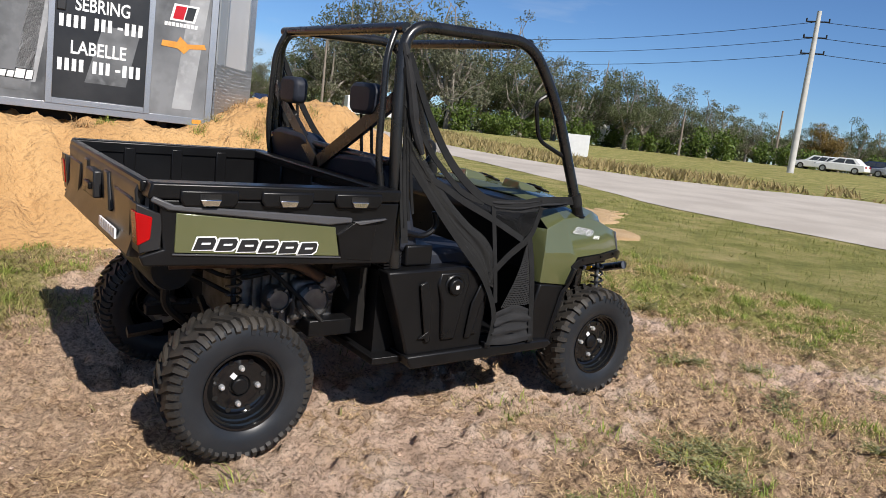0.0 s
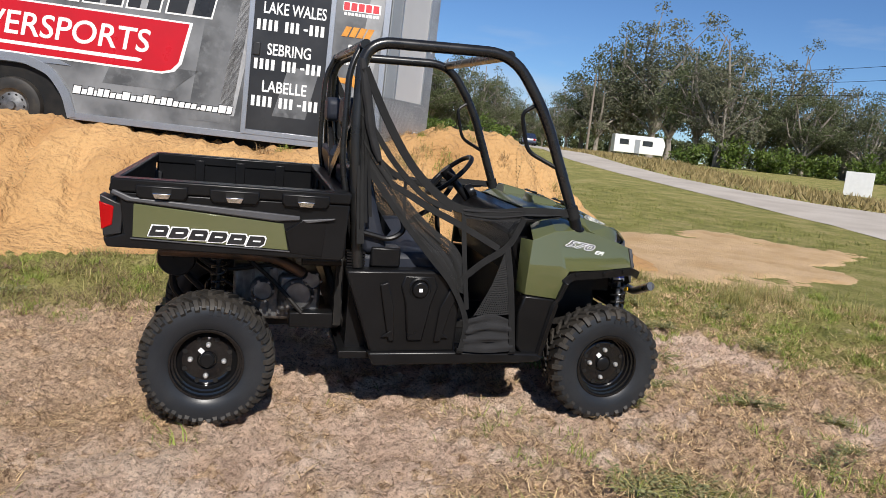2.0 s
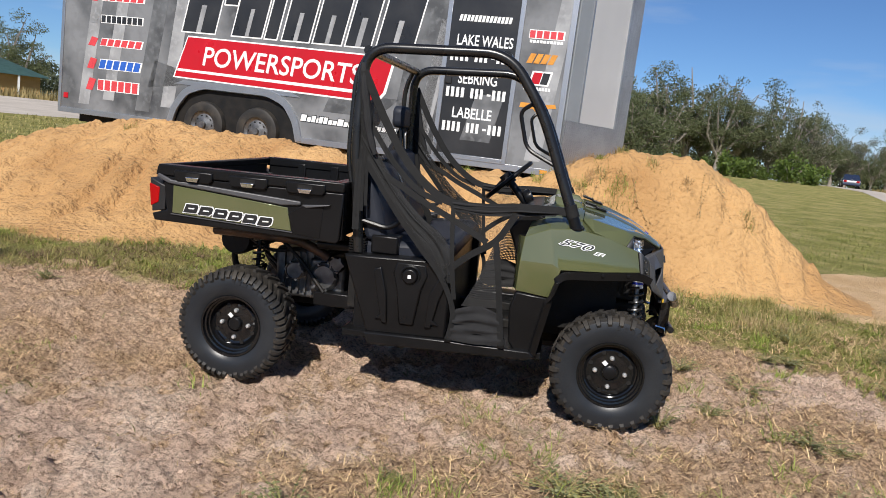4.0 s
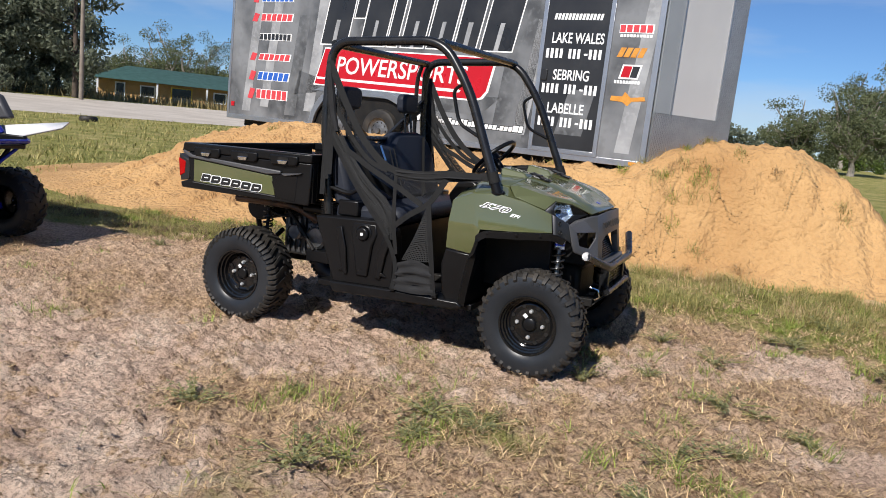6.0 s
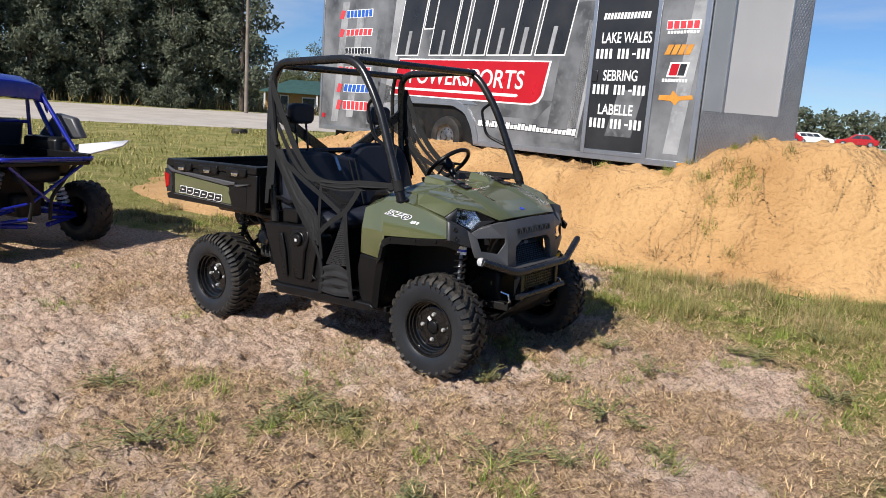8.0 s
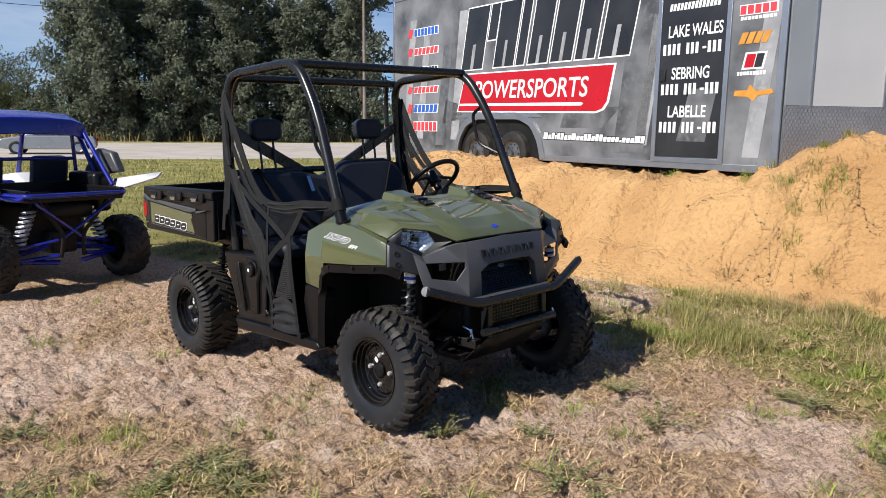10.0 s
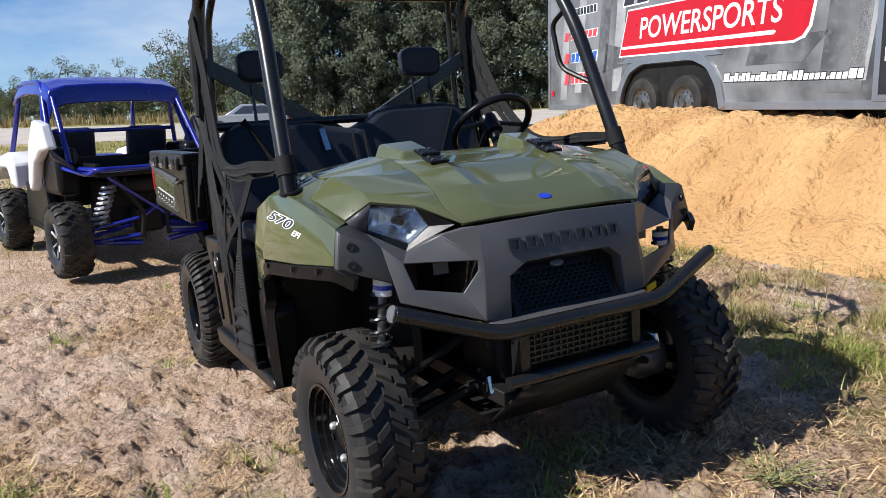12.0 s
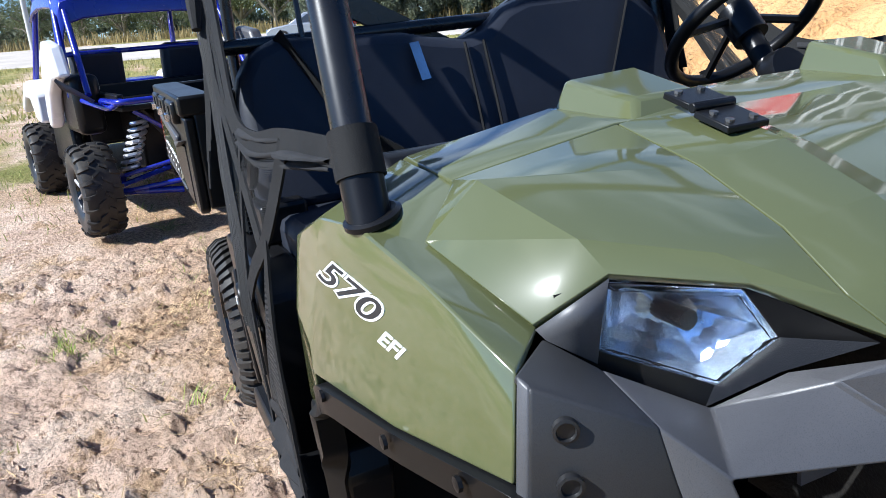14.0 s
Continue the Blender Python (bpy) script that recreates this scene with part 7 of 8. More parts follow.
def plant(name, mat, bark, seed, height, spread_r, kind):
    """A tree with a tapered trunk, limbs and a crown of leaves in clumps. kind: oak, pine or bush."""
    rng = np.random.default_rng(seed)
    root = thing(name, Matrix(), "", "")
    bm, clumps = bmesh.new(), []
    if kind == "pine":
        lean = rng.normal(size=2) * 0.25
        trunk = [Vector((lean[0] * t * t, lean[1] * t * t, height * t)) for t in [i / 8 for i in range(9)]]
        sweep(bm, trunk, [0.2 * (1 - 0.85 * i / 8) for i in range(9)], 8)
        for i in range(46):
            t = 0.1 + 0.9 * (i / 46)
            a = rng.random() * 6.28
            reach = spread_r * (1.05 - 0.75 * t) * (0.5 + 0.7 * rng.random()) * (0.55 if t < 0.2 else 1)
            p = Vector((lean[0] * t * t, lean[1] * t * t, height * t))
            q = p + Vector((math.cos(a) * reach, math.sin(a) * reach, 0.25 * reach + 0.3))
            sweep(bm, [p, p.lerp(q, 0.5) + Vector((0, 0, -0.1)), q], [0.04, 0.03, 0.01], 5)
            for k in (0.45, 0.75, 1.0):
                c = p.lerp(q, k)
                clumps.append(((c.x, c.y, c.z), (0.55 + 0.35 * rng.random(), 0.55 + 0.35 * rng.random(), 0.5 + 0.4 * rng.random())))
        leaf, per = 0.16, 130
    elif kind == "oak":
        fork = height * (0.12 + 0.08 * rng.random())
        sweep(bm, [(0, 0, -0.2), (0.05, 0, fork * 0.5), (0.1 * rng.normal(), 0.1, fork)], [0.32, 0.24, 0.2], 9)
        for i in range(11):
            a = 6.28 * i / 11 * 2.6 + rng.normal() * 0.3
            top = height * (0.38 + 0.6 * (i % 6) / 5 * (0.75 + 0.25 * rng.random()))
            reach = spread_r * (0.35 + 0.65 * rng.random()) * (1.25 - 0.7 * top / height)
            p, q = Vector((0, 0, fork)), Vector((math.cos(a) * reach, math.sin(a) * reach, top))
            mid = p.lerp(q, 0.5) + Vector((rng.normal() * 0.4, rng.normal() * 0.4, 0.4))
            sweep(bm, [p, mid, q], [0.16, 0.11, 0.035], 6)
            for k in range(6):
                t = 0.3 + 0.7 * rng.random()
                c = p.lerp(mid, t * 2) if t < 0.5 else mid.lerp(q, t * 2 - 1)
                d = Vector(rng.normal(size=3)) * spread_r * 0.17
                sweep(bm, [c, c + d * 0.6, c + d], [0.035, 0.025, 0.008], 5)
                e = c + d
                r0 = 0.45 + 0.85 * rng.random()
                clumps.append(((e.x, e.y, e.z), (r0, r0, r0 * (0.55 + 0.4 * rng.random()))))
        leaf, per = 0.105, 165
    else:
        for i in range(9):
            a = rng.random() * 6.28
            reach = spread_r * rng.random()
            q = Vector((math.cos(a) * reach, math.sin(a) * reach, height * (0.35 + 0.6 * rng.random()) * (1.1 - 0.4 * reach / spread_r)))
            sweep(bm, [(0.1 * math.cos(a), 0.1 * math.sin(a), -0.1), (q.x * 0.5, q.y * 0.5, q.z * 0.6), q], [0.04, 0.03, 0.01], 5)
            for t in (0.35, 0.7, 1.0):
                clumps.append(((q.x * t, q.y * t, q.z * t), (0.6, 0.6, 0.5)))
        leaf, per = 0.14, 130
    part("trunk", bm, bark, root, angle=60)
    v, f = leaf_cloud(rng, clumps, leaf, per)
    me = bpy.data.meshes.new("crown")
    me.from_pydata(v.tolist(), [], f.tolist())
    me.materials.append(mat)
    crown = new("crown", me)
    crown.parent = root
    return root


def polar(az, d, eye=(0.5, -4.2)):
    x, y = eye[0] + d * math.cos(radians(az)), eye[1] + d * math.sin(radians(az))
    return x, y, ground(x, y)


def grove(protos, spots, label, category, group):
    """Sets trees out: rows of azimuth, distance, height scale, and which prototype."""
    used = set()
    for i, (az, d, h, k) in enumerate(spots):
        src = protos[k % len(protos)]
        x, y, z = polar(az, d)
        m = Matrix.Translation((x, y, z - 0.05)) @ pose(0, 0, 0, 0, 0, (i * 77) % 360) @ Matrix.Scale(h, 4)
        ob = src if k % len(protos) not in used else copy_thing(src, m)
        used.add(k % len(protos))
        ob.matrix_basis = m
        tagged(ob, label, category, group)


rng = random.Random(5)
oaks = [plant("oak_tree", M_OAK if i % 3 else M_MOSS, M_BARK, 40 + i, 10, 4.2, "oak") for i in range(6)]
OAK_LINE = ((23, 2.4), (25, 2.9), (29, 3.4), (32, 2.7), (34.6, 3.4), (38.6, 4.9), (42, 5.4), (46.9, 6.3), (51, 7.8), (56, 8.2), (61, 9.6), (64, 8.4), (66, 6.4), (67.6, 4.5), (69.0, 2.2), (70.6, 4.0), (73, 6.0), (77, 6.6), (82, 7.2), (86, 6.5))
spots = []
az, i = 22.5, 0
while az < 87:
    el = float(np.interp(az, [p[0] for p in OAK_LINE], [p[1] for p in OAK_LINE]))
    d = (72 if az < 66 else 95) + 10 * ((i * 37) % 10) / 10
    if az < 36:
        d += 35
    elif 59 < az < 72:
        d = 108 + 8 * ((i * 37) % 10) / 10
    h = max(0.25, d * math.tan(radians(el)) / 10 * (0.86 + 0.3 * rng.random()))
    spots.append((az, d, h, i))
    az += 1.55 * (1.25 if az < 36 else 1) * min(1.4, 0.55 + h * 0.4) * 72 / d
    i += 1
grove(oaks, spots, "grey-green oak tree with hanging moss beside the lane", "tree", "oaks along the lane")
pines = [plant("pine_tree", M_PINE, M_PINEBARK, 70 + i, 12, 3.2, "pine") for i in range(4)]
grove(pines, [(139.8 + 1.15 * i + 0.4 * rng.random(), 62 + 5 * ((i * 7) % 4) / 3, 0.92 + 0.24 * rng.random(), i) for i in range(19)], "tall dark pine at the edge of the road", "tree", "pines along the road")
west = [plant("spreading_oak", M_OAK, M_BARK, 90 + i, 8, 4.6, "oak") for i in range(3)]
grove(west, [(132, 120, 1.35, 0), (134.5, 125, 1.5, 1), (136.5, 130, 1.2, 2), (128, 115, 1.3, 1), (163.4, 75, 0.95, 1), (165.5, 72, 0.98, 0), (168, 74, 1.0, 1), (171, 80, 0.75, 2), (173.5, 84, 0.72, 0), (176, 80, 0.76, 1), (178.8, 86, 0.6, 2), (181.5, 78, 0.72, 0), (184.5, 70, 0.85, 1), (187.5, 74, 0.8, 2)],
      "broad oak tree beyond the road", "tree", "oaks beyond the road")
grove([plant("yellowing_tree", M_AUTUMN, M_BARK, 120, 7, 3.2, "oak")], [(29.5, 96, 0.8, 0)], "small tree with yellowing leaves", "tree", "")
grove([plant("near_oak", M_OAK, M_BARK, 131, 7, 3.6, "oak")], [(88, 58, 0.78, 0), (84.5, 56, 0.85, 0)], "dark oak standing alone past the sand", "tree", "lone oaks past the sand")
bushes = [plant("bush", M_BUSH, M_BARK, 140 + i, 2.2, 1.6, "bush") for i in range(3)]
grove(bushes, [b for b in [(24 + 1.55 * i + rng.random(), 66 + 12 * rng.random() + (25 if i < 8 else 0), 0.55 + 0.75 * rng.random(), i) for i in range(40)] if not 59.5 < b[0] < 72], "leafy green bush beside the lane", "bush", "bushes under the oaks")
dark = [plant("shade_bush", M_PINE, M_PINEBARK, 150 + i, 2.4, 1.8, "bush") for i in range(2)]
grove(dark, [(140 + 1.0 * i, 60 + 6 * rng.random(), 0.6 + 0.5 * rng.random(), i) for i in range(24)], "dark scrub under the pines", "bush", "scrub under the pines")


def treeline(name, az0, az1, d, el, mat, seed, label):
    """A far wood: one uneven mass of leaves, too far off to tell trees apart."""
    rng = np.random.default_rng(seed)
    clumps = []
    a = az0
    while a < az1:
        h = d * math.tan(radians(el)) * (0.8 + 0.35 * rng.random())
        x, y, z = polar(a, d + 6 * rng.random())
        for k in range(4):
            clumps.append(((x + rng.normal(), y + rng.normal(), z + h * (0.15 + 0.25 * k)), (2.2, 2.2, h * 0.22)))
        a += math.degrees(2.2 / d)
    v, f = leaf_cloud(rng, clumps, 0.5, 26)
    me = bpy.data.meshes.new(name)
    me.from_pydata(v.tolist(), [], f.tolist())
    me.materials.append(mat)
    return tagged(new(name, me), label, "trees", "", "stuff")


treeline("far_wood", 89, 131, 190, 2.1, M_PINE, 3, "distant dark wood along the horizon")
treeline("far_wood", 20, 90, 210, 1.6, M_OAK, 4, "distant green wood along the horizon")
treeline("far_wood", 131, 192, 170, 2.4, M_PINE, 5, "distant dark wood along the horizon")
treeline("far_wood", 192, 382, 180, 2.4, M_OAK, 6, "distant wood behind the yard")


def verge(name, pts, width, per, h, mat, seed, label):
    """Long dry grass along a road's edge."""
    rng = np.random.default_rng(seed)
    V = []
    for (ax, ay), (bx, by) in zip(pts, pts[1:]):
        n = int(per * math.dist((ax, ay), (bx, by)))
        nx, ny = -(by - ay), bx - ax
        ln = math.hypot(nx, ny)
        for _ in range(n):
            t, w = rng.random(), (rng.random() ** 0.8) * width
            x, y = ax + (bx - ax) * t + nx / ln * w, ay + (by - ay) * t + ny / ln * w
            z, a, k = ground(x, y), rng.random() * 3.14, h * (0.4 + rng.random())
            c, s = math.cos(a) * 0.06, math.sin(a) * 0.06
            V += [(x - c, y - s, z), (x + c, y + s, z), (x + rng.normal() * 0.15, y + rng.normal() * 0.15, z + k)]
    me = bpy.data.meshes.new(name)
    me.from_pydata(V, [], np.arange(len(V)).reshape(-1, 3).tolist())
    me.materials.append(mat)
    return tagged(new(name, me), label, "grass", "", "stuff")


verge("dry_verge", [lane_far[k] for k in range(80, 10, -1)], 7, 90, 0.3, M_REED, 1, "tan dry grass beyond the lane")
verge("tall_verge", [across(62, s) for s in range(100, -110, -3)], 6, 60, 0.75, M_REED, 2, "tall dry grass beyond the road")

# utility poles and their wires
M_CONC = surf("pale_concrete", (0.5, 0.49, 0.46), (0.42, 0.41, 0.39), 0.8, 2, 40, 0.2)
M_WOODP = surf("weathered_pole_wood", (0.25, 0.21, 0.17), (0.17, 0.14, 0.11), 0.9, 2, 50, 0.4)


def utility_pole(az, d, h, mat, arms, r=0.16):
    x, y, z = polar(az, d)
    p = thing("utility_pole", Matrix.Translation((x, y, z)), "tall utility pole with cross arms" if arms else "plain grey wooden utility pole", "utility pole", "utility poles")
    part("mast", sweep(bmesh.new(), [(0, 0, -0.3), (0, 0, h * 0.5), (0, 0, h)], [r, r * 0.85, r * 0.6], 10), mat, p)
    for k in range(arms):
        bm = bmesh.new()
        zz = h - 0.7 - 1.05 * k
        u = Vector((math.sin(radians(az)), -math.cos(radians(az)), 0))
        rod(bm, Vector((0, 0, zz)) - u * 0.75, Vector((0, 0, zz)) + u * 0.75, 0.05, 6)
        for s in (-1, 1):
            rod(bm, Vector((0, 0, zz)) + u * 0.7 * s, Vector((0, 0, zz + 0.22)) + u * 0.7 * s, 0.05, 6)
        part("cross_arm", bm, M_DARK, p)
    return Vector((x, y, z + h))


tops = [utility_pole(32.29, 56, 10.9, M_CONC, 3, 0.24), utility_pole(32.61, 100, 6.6, M_WOODP, 0), utility_pole(139.4, 58, 12, M_WOODP, 2), utility_pole(66.0, 90, 9, M_WOODP, 1), utility_pole(181, 60, 12, M_CONC, 2, 0.2), utility_pole(39.6, 70, 4.0, M_WOODP, 0, 0.12)]


def wire(a, b, sag):
    pts = [a.lerp(b, t) - Vector((0, 0, sag * 4 * t * (1 - t))) for t in [i / 24 for i in range(25)]]
    tagged(part("power_line", sweep(bmesh.new(), pts, 0.018, 4), M_DARK), "thin black power line", "power line", "power lines")


for k in range(3):
    off = Vector((0, 0, -0.7 - 1.05 * k))
    wire(tops[0] + off, tops[3] + Vector((0, 0, 1.5 - k)), 1.6)
    wire(tops[0] + off, Vector((75, -20, tops[0].z - 0.5 - k)), 1.2)
for k in range(2):
    wire(tops[2] + Vector((0, 0, -0.7 - k)), tops[4] + Vector((0, 0, -0.7 - k)), 1.4)
    wire(tops[2] + Vector((0, 0, -0.7 - k)), Vector((-15, 75, 11 - k)), 1.4)

# low house with a green roof
M_TAN = surf("ochre_stucco", (0.5, 0.3, 0.12), (0.44, 0.26, 0.1), 0.8, 2, 60, 0.2)
M_TEAL = surf("green_metal_roof", (0.035, 0.09, 0.065), (0.03, 0.075, 0.055), 0.45, 2, 60, 0.05)


def house():
    x, y, z = polar(132.6, 78)
    h = thing("low_house", Matrix.Translation((x, y, z - 0.1)) @ pose(0, 0, 0, 0, 0, 132.6 - 90 + 8), "low ochre house with a dark green roof", "house")
    bm = bmesh.new()
    box(bm, -8, 8, 0, 7, 0, 2.1)
    part("wall", bm, M_TAN, h)
    bm = bmesh.new()
    faces(bm, [(-8.8, -0.9, 2.0), (8.8, -0.9, 2.0), (8.8, 7.9, 2.0), (-8.8, 7.9, 2.0), (-5.4, 3.5, 3.5), (5.4, 3.5, 3.5)], [(0, 1, 5, 4), (1, 2, 5), (2, 3, 4, 5), (3, 0, 4), (0, 3, 2, 1)])
    part("roof", bm, M_TEAL, h, "dark green hipped roof")
    for x0, w, z0, z1, mat in ((-6.6, 0.9, 0.0, 1.8, M_WHITE), (-4.4, 1.4, 0.6, 1.7, M_WHITE), (-1.6, 2.0, 0.2, 1.8, M_YELLOW), (2.4, 1.3, 0.6, 1.7, M_WHITE)):
        bm = bmesh.new()
        box(bm, x0, x0 + w, -0.06, 0.0, z0, z1)
        wn_ = part("window" if z0 > 0.3 else "door", bm, mat, h, bevel=0.01)
        bm = bmesh.new()
        box(bm, x0 + 0.12, x0 + w - 0.12, -0.075, -0.06, z0 + 0.12, z1 - 0.12)
        part("pane", bm, M_PANE, wn_)
    for xx in (-8.2, -3, 1.6, 6):
        bm = bmesh.new()
        box(bm, xx, xx + 0.16, -0.8, -0.64, 0, 2.0)
        part("porch_post", bm, M_WHITE, h)


house()


# parked and passing vehicles, far off
def car(x, y, turn, paint, label, length=4.5, tall=1.45, van=False, group=""):
    c = thing("car", Matrix.Translation((x, y, ground(x, y) + 0.04)) @ pose(0, 0, 0, 0, 0, turn), label, "car", group)
    L, H = length / 2, tall
    bm = bmesh.new()
    lo = [(-L, 0.35), (-L + 0.05, 0.75), (-L + 0.15, 0.92), (L - 1.2, 0.92), (L - 0.2, 0.78), (L, 0.6), (L - 0.02, 0.32), (L - 0.45, 0.25), (-L + 0.3, 0.25)]
    prism(bm, lo, -0.86, 0.86)
    body = part("body", bm, paint, c, bevel=0.06)
    bm = bmesh.new()
    if van:
        top = [(-L + 0.1, 0.9), (-L + 0.2, H), (L - 1.9, H), (L - 1.15, 0.9)]
    else:
        top = [(-L + 0.35, 0.9), (-L + 1.0, H), (L - 2.0, H), (L - 1.15, 0.9)]
    prism(bm, top, lambda a, b: -0.82 + 0.2 * (b - 0.9), lambda a, b: 0.82 - 0.2 * (b - 0.9))
    part("cabin", bm, paint, c, bevel=0.05)
    for s in (-1, 1):
        n = 3 if van else 2
        for i in range(n):
            bm = bmesh.new()
            t0, t1 = i / n, (i + 1) / n
            xa, xb = top[0][0] + 0.45, top[3][0] - 0.4
            ua, ub = top[1][0] + 0.15, top[2][0] - 0.1
            q = [(xa + (xb - xa) * t0 + 0.04, 0.96), (xa + (xb - xa) * t1 - 0.04, 0.96), (ua + (ub - ua) * t1 - 0.04, H - 0.1), (ua + (ub - ua) * t0 + 0.04, H - 0.1)]
            prism(bm, q, lambda a, b: s * (0.825 - 0.2 * (b - 0.9)), lambda a, b: s * (0.835 - 0.2 * (b - 0.9)))
            part("window", bm, M_PANE, c)
        for xw in (-L + 0.85, L - 0.85):
            bm = bmesh.new()
            lathe(bm, [(0, 0.1), (0.3, 0.1), (0.325, 0.05), (0.325, -0.08), (0.28, -0.1), (0.2, -0.1)], 20, Matrix.Translation((xw, s * 0.8, 0.32)) @ (pose(0, 0, 0) if s < 0 else pose(0, 0, 0, 0, 0, 180)))
            w = part("wheel", bm, M_TYRE, c)
            bm = bmesh.new()
            lathe(bm, [(0.2, -0.1), (0.18, -0.085), (0.05, -0.1), (0, -0.1)], 16, Matrix.Translation((xw, s * 0.8, 0.32)) @ (pose(0, 0, 0) if s < 0 else pose(0, 0, 0, 0, 0, 180)))
            part("rim", bm, M_ALU, w)
    for yy in (-0.6, 0.6):
        bm = bmesh.new()
        box(bm, -L - 0.01, -L + 0.08, yy - 0.15, yy + 0.15, 0.65, 0.82)
        part("tail_lamp", bm, M_RED, c)
        bm = bmesh.new()
        box(bm, L - 0.18, L - 0.02, yy - 0.16, yy + 0.16, 0.6, 0.74)
        part("headlamp", bm, M_LAMP, c)
    bm = bmesh.new()
    prism(bm, [(top[2][0] + 0.03, H - 0.08), (top[3][0] + 0.01, 0.96), (top[3][0] + 0.04, 0.96), (top[2][0] + 0.06, H - 0.08)], -0.68, 0.68)
    part("windscreen", bm, M_PANE, c)
    return c


M_SILVERP = surf("silver_car_paint", (0.4, 0.42, 0.45), (0.36, 0.38, 0.41), 0.25, 2, 60, 0.0, metal=0.4, coat=0.5)
M_REDP = surf("red_car_paint", (0.4, 0.015, 0.02), (0.35, 0.012, 0.016), 0.25, 2, 60, 0.0, coat=0.5)
M_DARKP = surf("dark_blue_car_paint", (0.02, 0.03, 0.06), (0.018, 0.025, 0.05), 0.25, 2, 60, 0.0, coat=0.5)
x, y = -38.3, 9.2
car(x, y, 248, M_SILVERP, "silver sedan on the wide pale road")
for az, d, turn, paint, lab in ((101.2, 105, 200, M_REDP, "red car parked across the field"), (96.6, 100, 190, M_REDP, "red hatchback parked across the field"), (99.3, 108, 20, M_WHITE, "white van parked across the field"),
                                (70.4, 92, 75, M_DARKP, "dark blue car on the lane"), (28.6, 78, 100, M_WHITE, "white pickup parked under the trees"), (26.8, 82, 110, M_DARKP, "dark car parked under the trees"),
                                (25.2, 80, 95, M_SILVERP, "silver car parked under the trees"), (30.0, 84, 100, M_WHITE, "white van parked under the trees")):
    x, y, z = polar(az, d)
    car(x, y, turn, paint, lab, van="van" in lab)


def camper(az, d, turn, length, tall, label):
    x, y, z = polar(az, d)
    c = thing("camper_trailer", Matrix.Translation((x, y, z)) @ pose(0, 0, 0, 0, 0, turn), label, "camper", "white trailers under the oaks")
    bm = bmesh.new()
    prism(bm, [(-length / 2, 0.45), (-length / 2, tall), (length / 2 - 0.4, tall), (length / 2, tall * 0.7), (length / 2 - 0.2, 0.45)], -1.1, 1.1)
    part("body", bm, M_WHITE, c, bevel=0.08)
    for x0, x1 in ((-length * 0.4, -length * 0.22), (0.05 * length, 0.25 * length)):
        for s in (-1, 1):
            bm = bmesh.new()
            box(bm, x0, x1, min(s * 1.1, s * 1.12), max(s * 1.1, s * 1.12), tall * 0.55, tall * 0.8)
            part("window", bm, M_PANE, c)
    bm = bmesh.new()
    box(bm, -0.1 * length, 0.0, -1.12, -1.1, 0.5, tall * 0.82)
    part("door", bm, M_PANEL, c)
    for s in (-1, 1):
        bm = bmesh.new()
        lathe(bm, [(0, 0.1), (0.3, 0.1), (0.32, 0), (0.3, -0.1), (0, -0.1)], 18, Matrix.Translation((-0.3, s * 0.95, 0.32)))
        part("wheel", bm, M_TYRE, c)


camper(62.3, 96, 62.3 - 90 + 12, 6.2, 2.6, "white camper trailer under the oaks")
camper(46.0, 78, 46 - 90 - 20, 4.0, 2.2, "small white trailer among the trees")
camper(38.8, 86, 38.8 - 90, 3.4, 2.0, "small white trailer among the trees")
camper(56.0, 80, 56 - 90, 3.6, 2.2, "small white trailer among the trees")

# blank white board beside the lane
x, y, z = polar(48.2, 42.6)
board = thing("sign_board", Matrix.Translation((x, y, z)) @ pose(0, 0, 0, 0, 0, 48.2 - 90 - 14), "blank white sign board on two posts beside the lane", "sign")
bm = bmesh.new()
box(bm, -0.66, 0.66, -0.03, 0.03, 0.08, 1.3)
part("panel", bm, M_WHITE, board, bevel=0.01)
for s in (-1, 1):
    bm = bmesh.new()
    box(bm, s * 0.55 - 0.04, s * 0.55 + 0.04, 0.03, 0.11, -0.2, 1.28)
    part("post", bm, M_WOODP, board)
# old tyre lying in the grass by the road
x, y, z = polar(138.4, 33)
bm = bmesh.new()
lathe(bm, [(0.2, 0), (0.3, -0.02), (0.36, 0.06), (0.36, 0.16), (0.3, 0.24), (0.2, 0.22)], 24, pose(0, 0, 0, 90, 0, 0), close=True)
tagged(part("old_tyre", bm, M_TYRE, m=Matrix.Translation((x, y, z - 0.02))), "old black tyre lying in the grass", "tyre")

# ---- straw, grass and weeds ----
M_STRAW = leafy("dead_straw", (0.14, 0.075, 0.036), (0.88, 0.64, 0.36), 0.85, 0.1)
M_LITTER = leafy("dark_leaf_litter", (0.07, 0.045, 0.028), (0.3, 0.2, 0.12), 0.9, 0.05)
M_BLADE = leafy("yellow_green_blades", (0.17, 0.185, 0.05), (0.52, 0.44, 0.18), 0.7, 0.3)
M_FRESH = leafy("fresh_green_blades", (0.13, 0.19, 0.03), (0.42, 0.46, 0.11), 0.6, 0.3)
M_FIELD = leafy("field_blades", (0.13, 0.165, 0.036), (0.38, 0.365, 0.115), 0.7, 0.3)
M_WEED = leafy("weed_leaves", (0.13, 0.145, 0.065), (0.37, 0.36, 0.17), 0.6, 0.25)
M_CLOD = leafy("soil_clods", (0.22, 0.145, 0.1), (0.5, 0.36, 0.27), 0.95, 0.0)


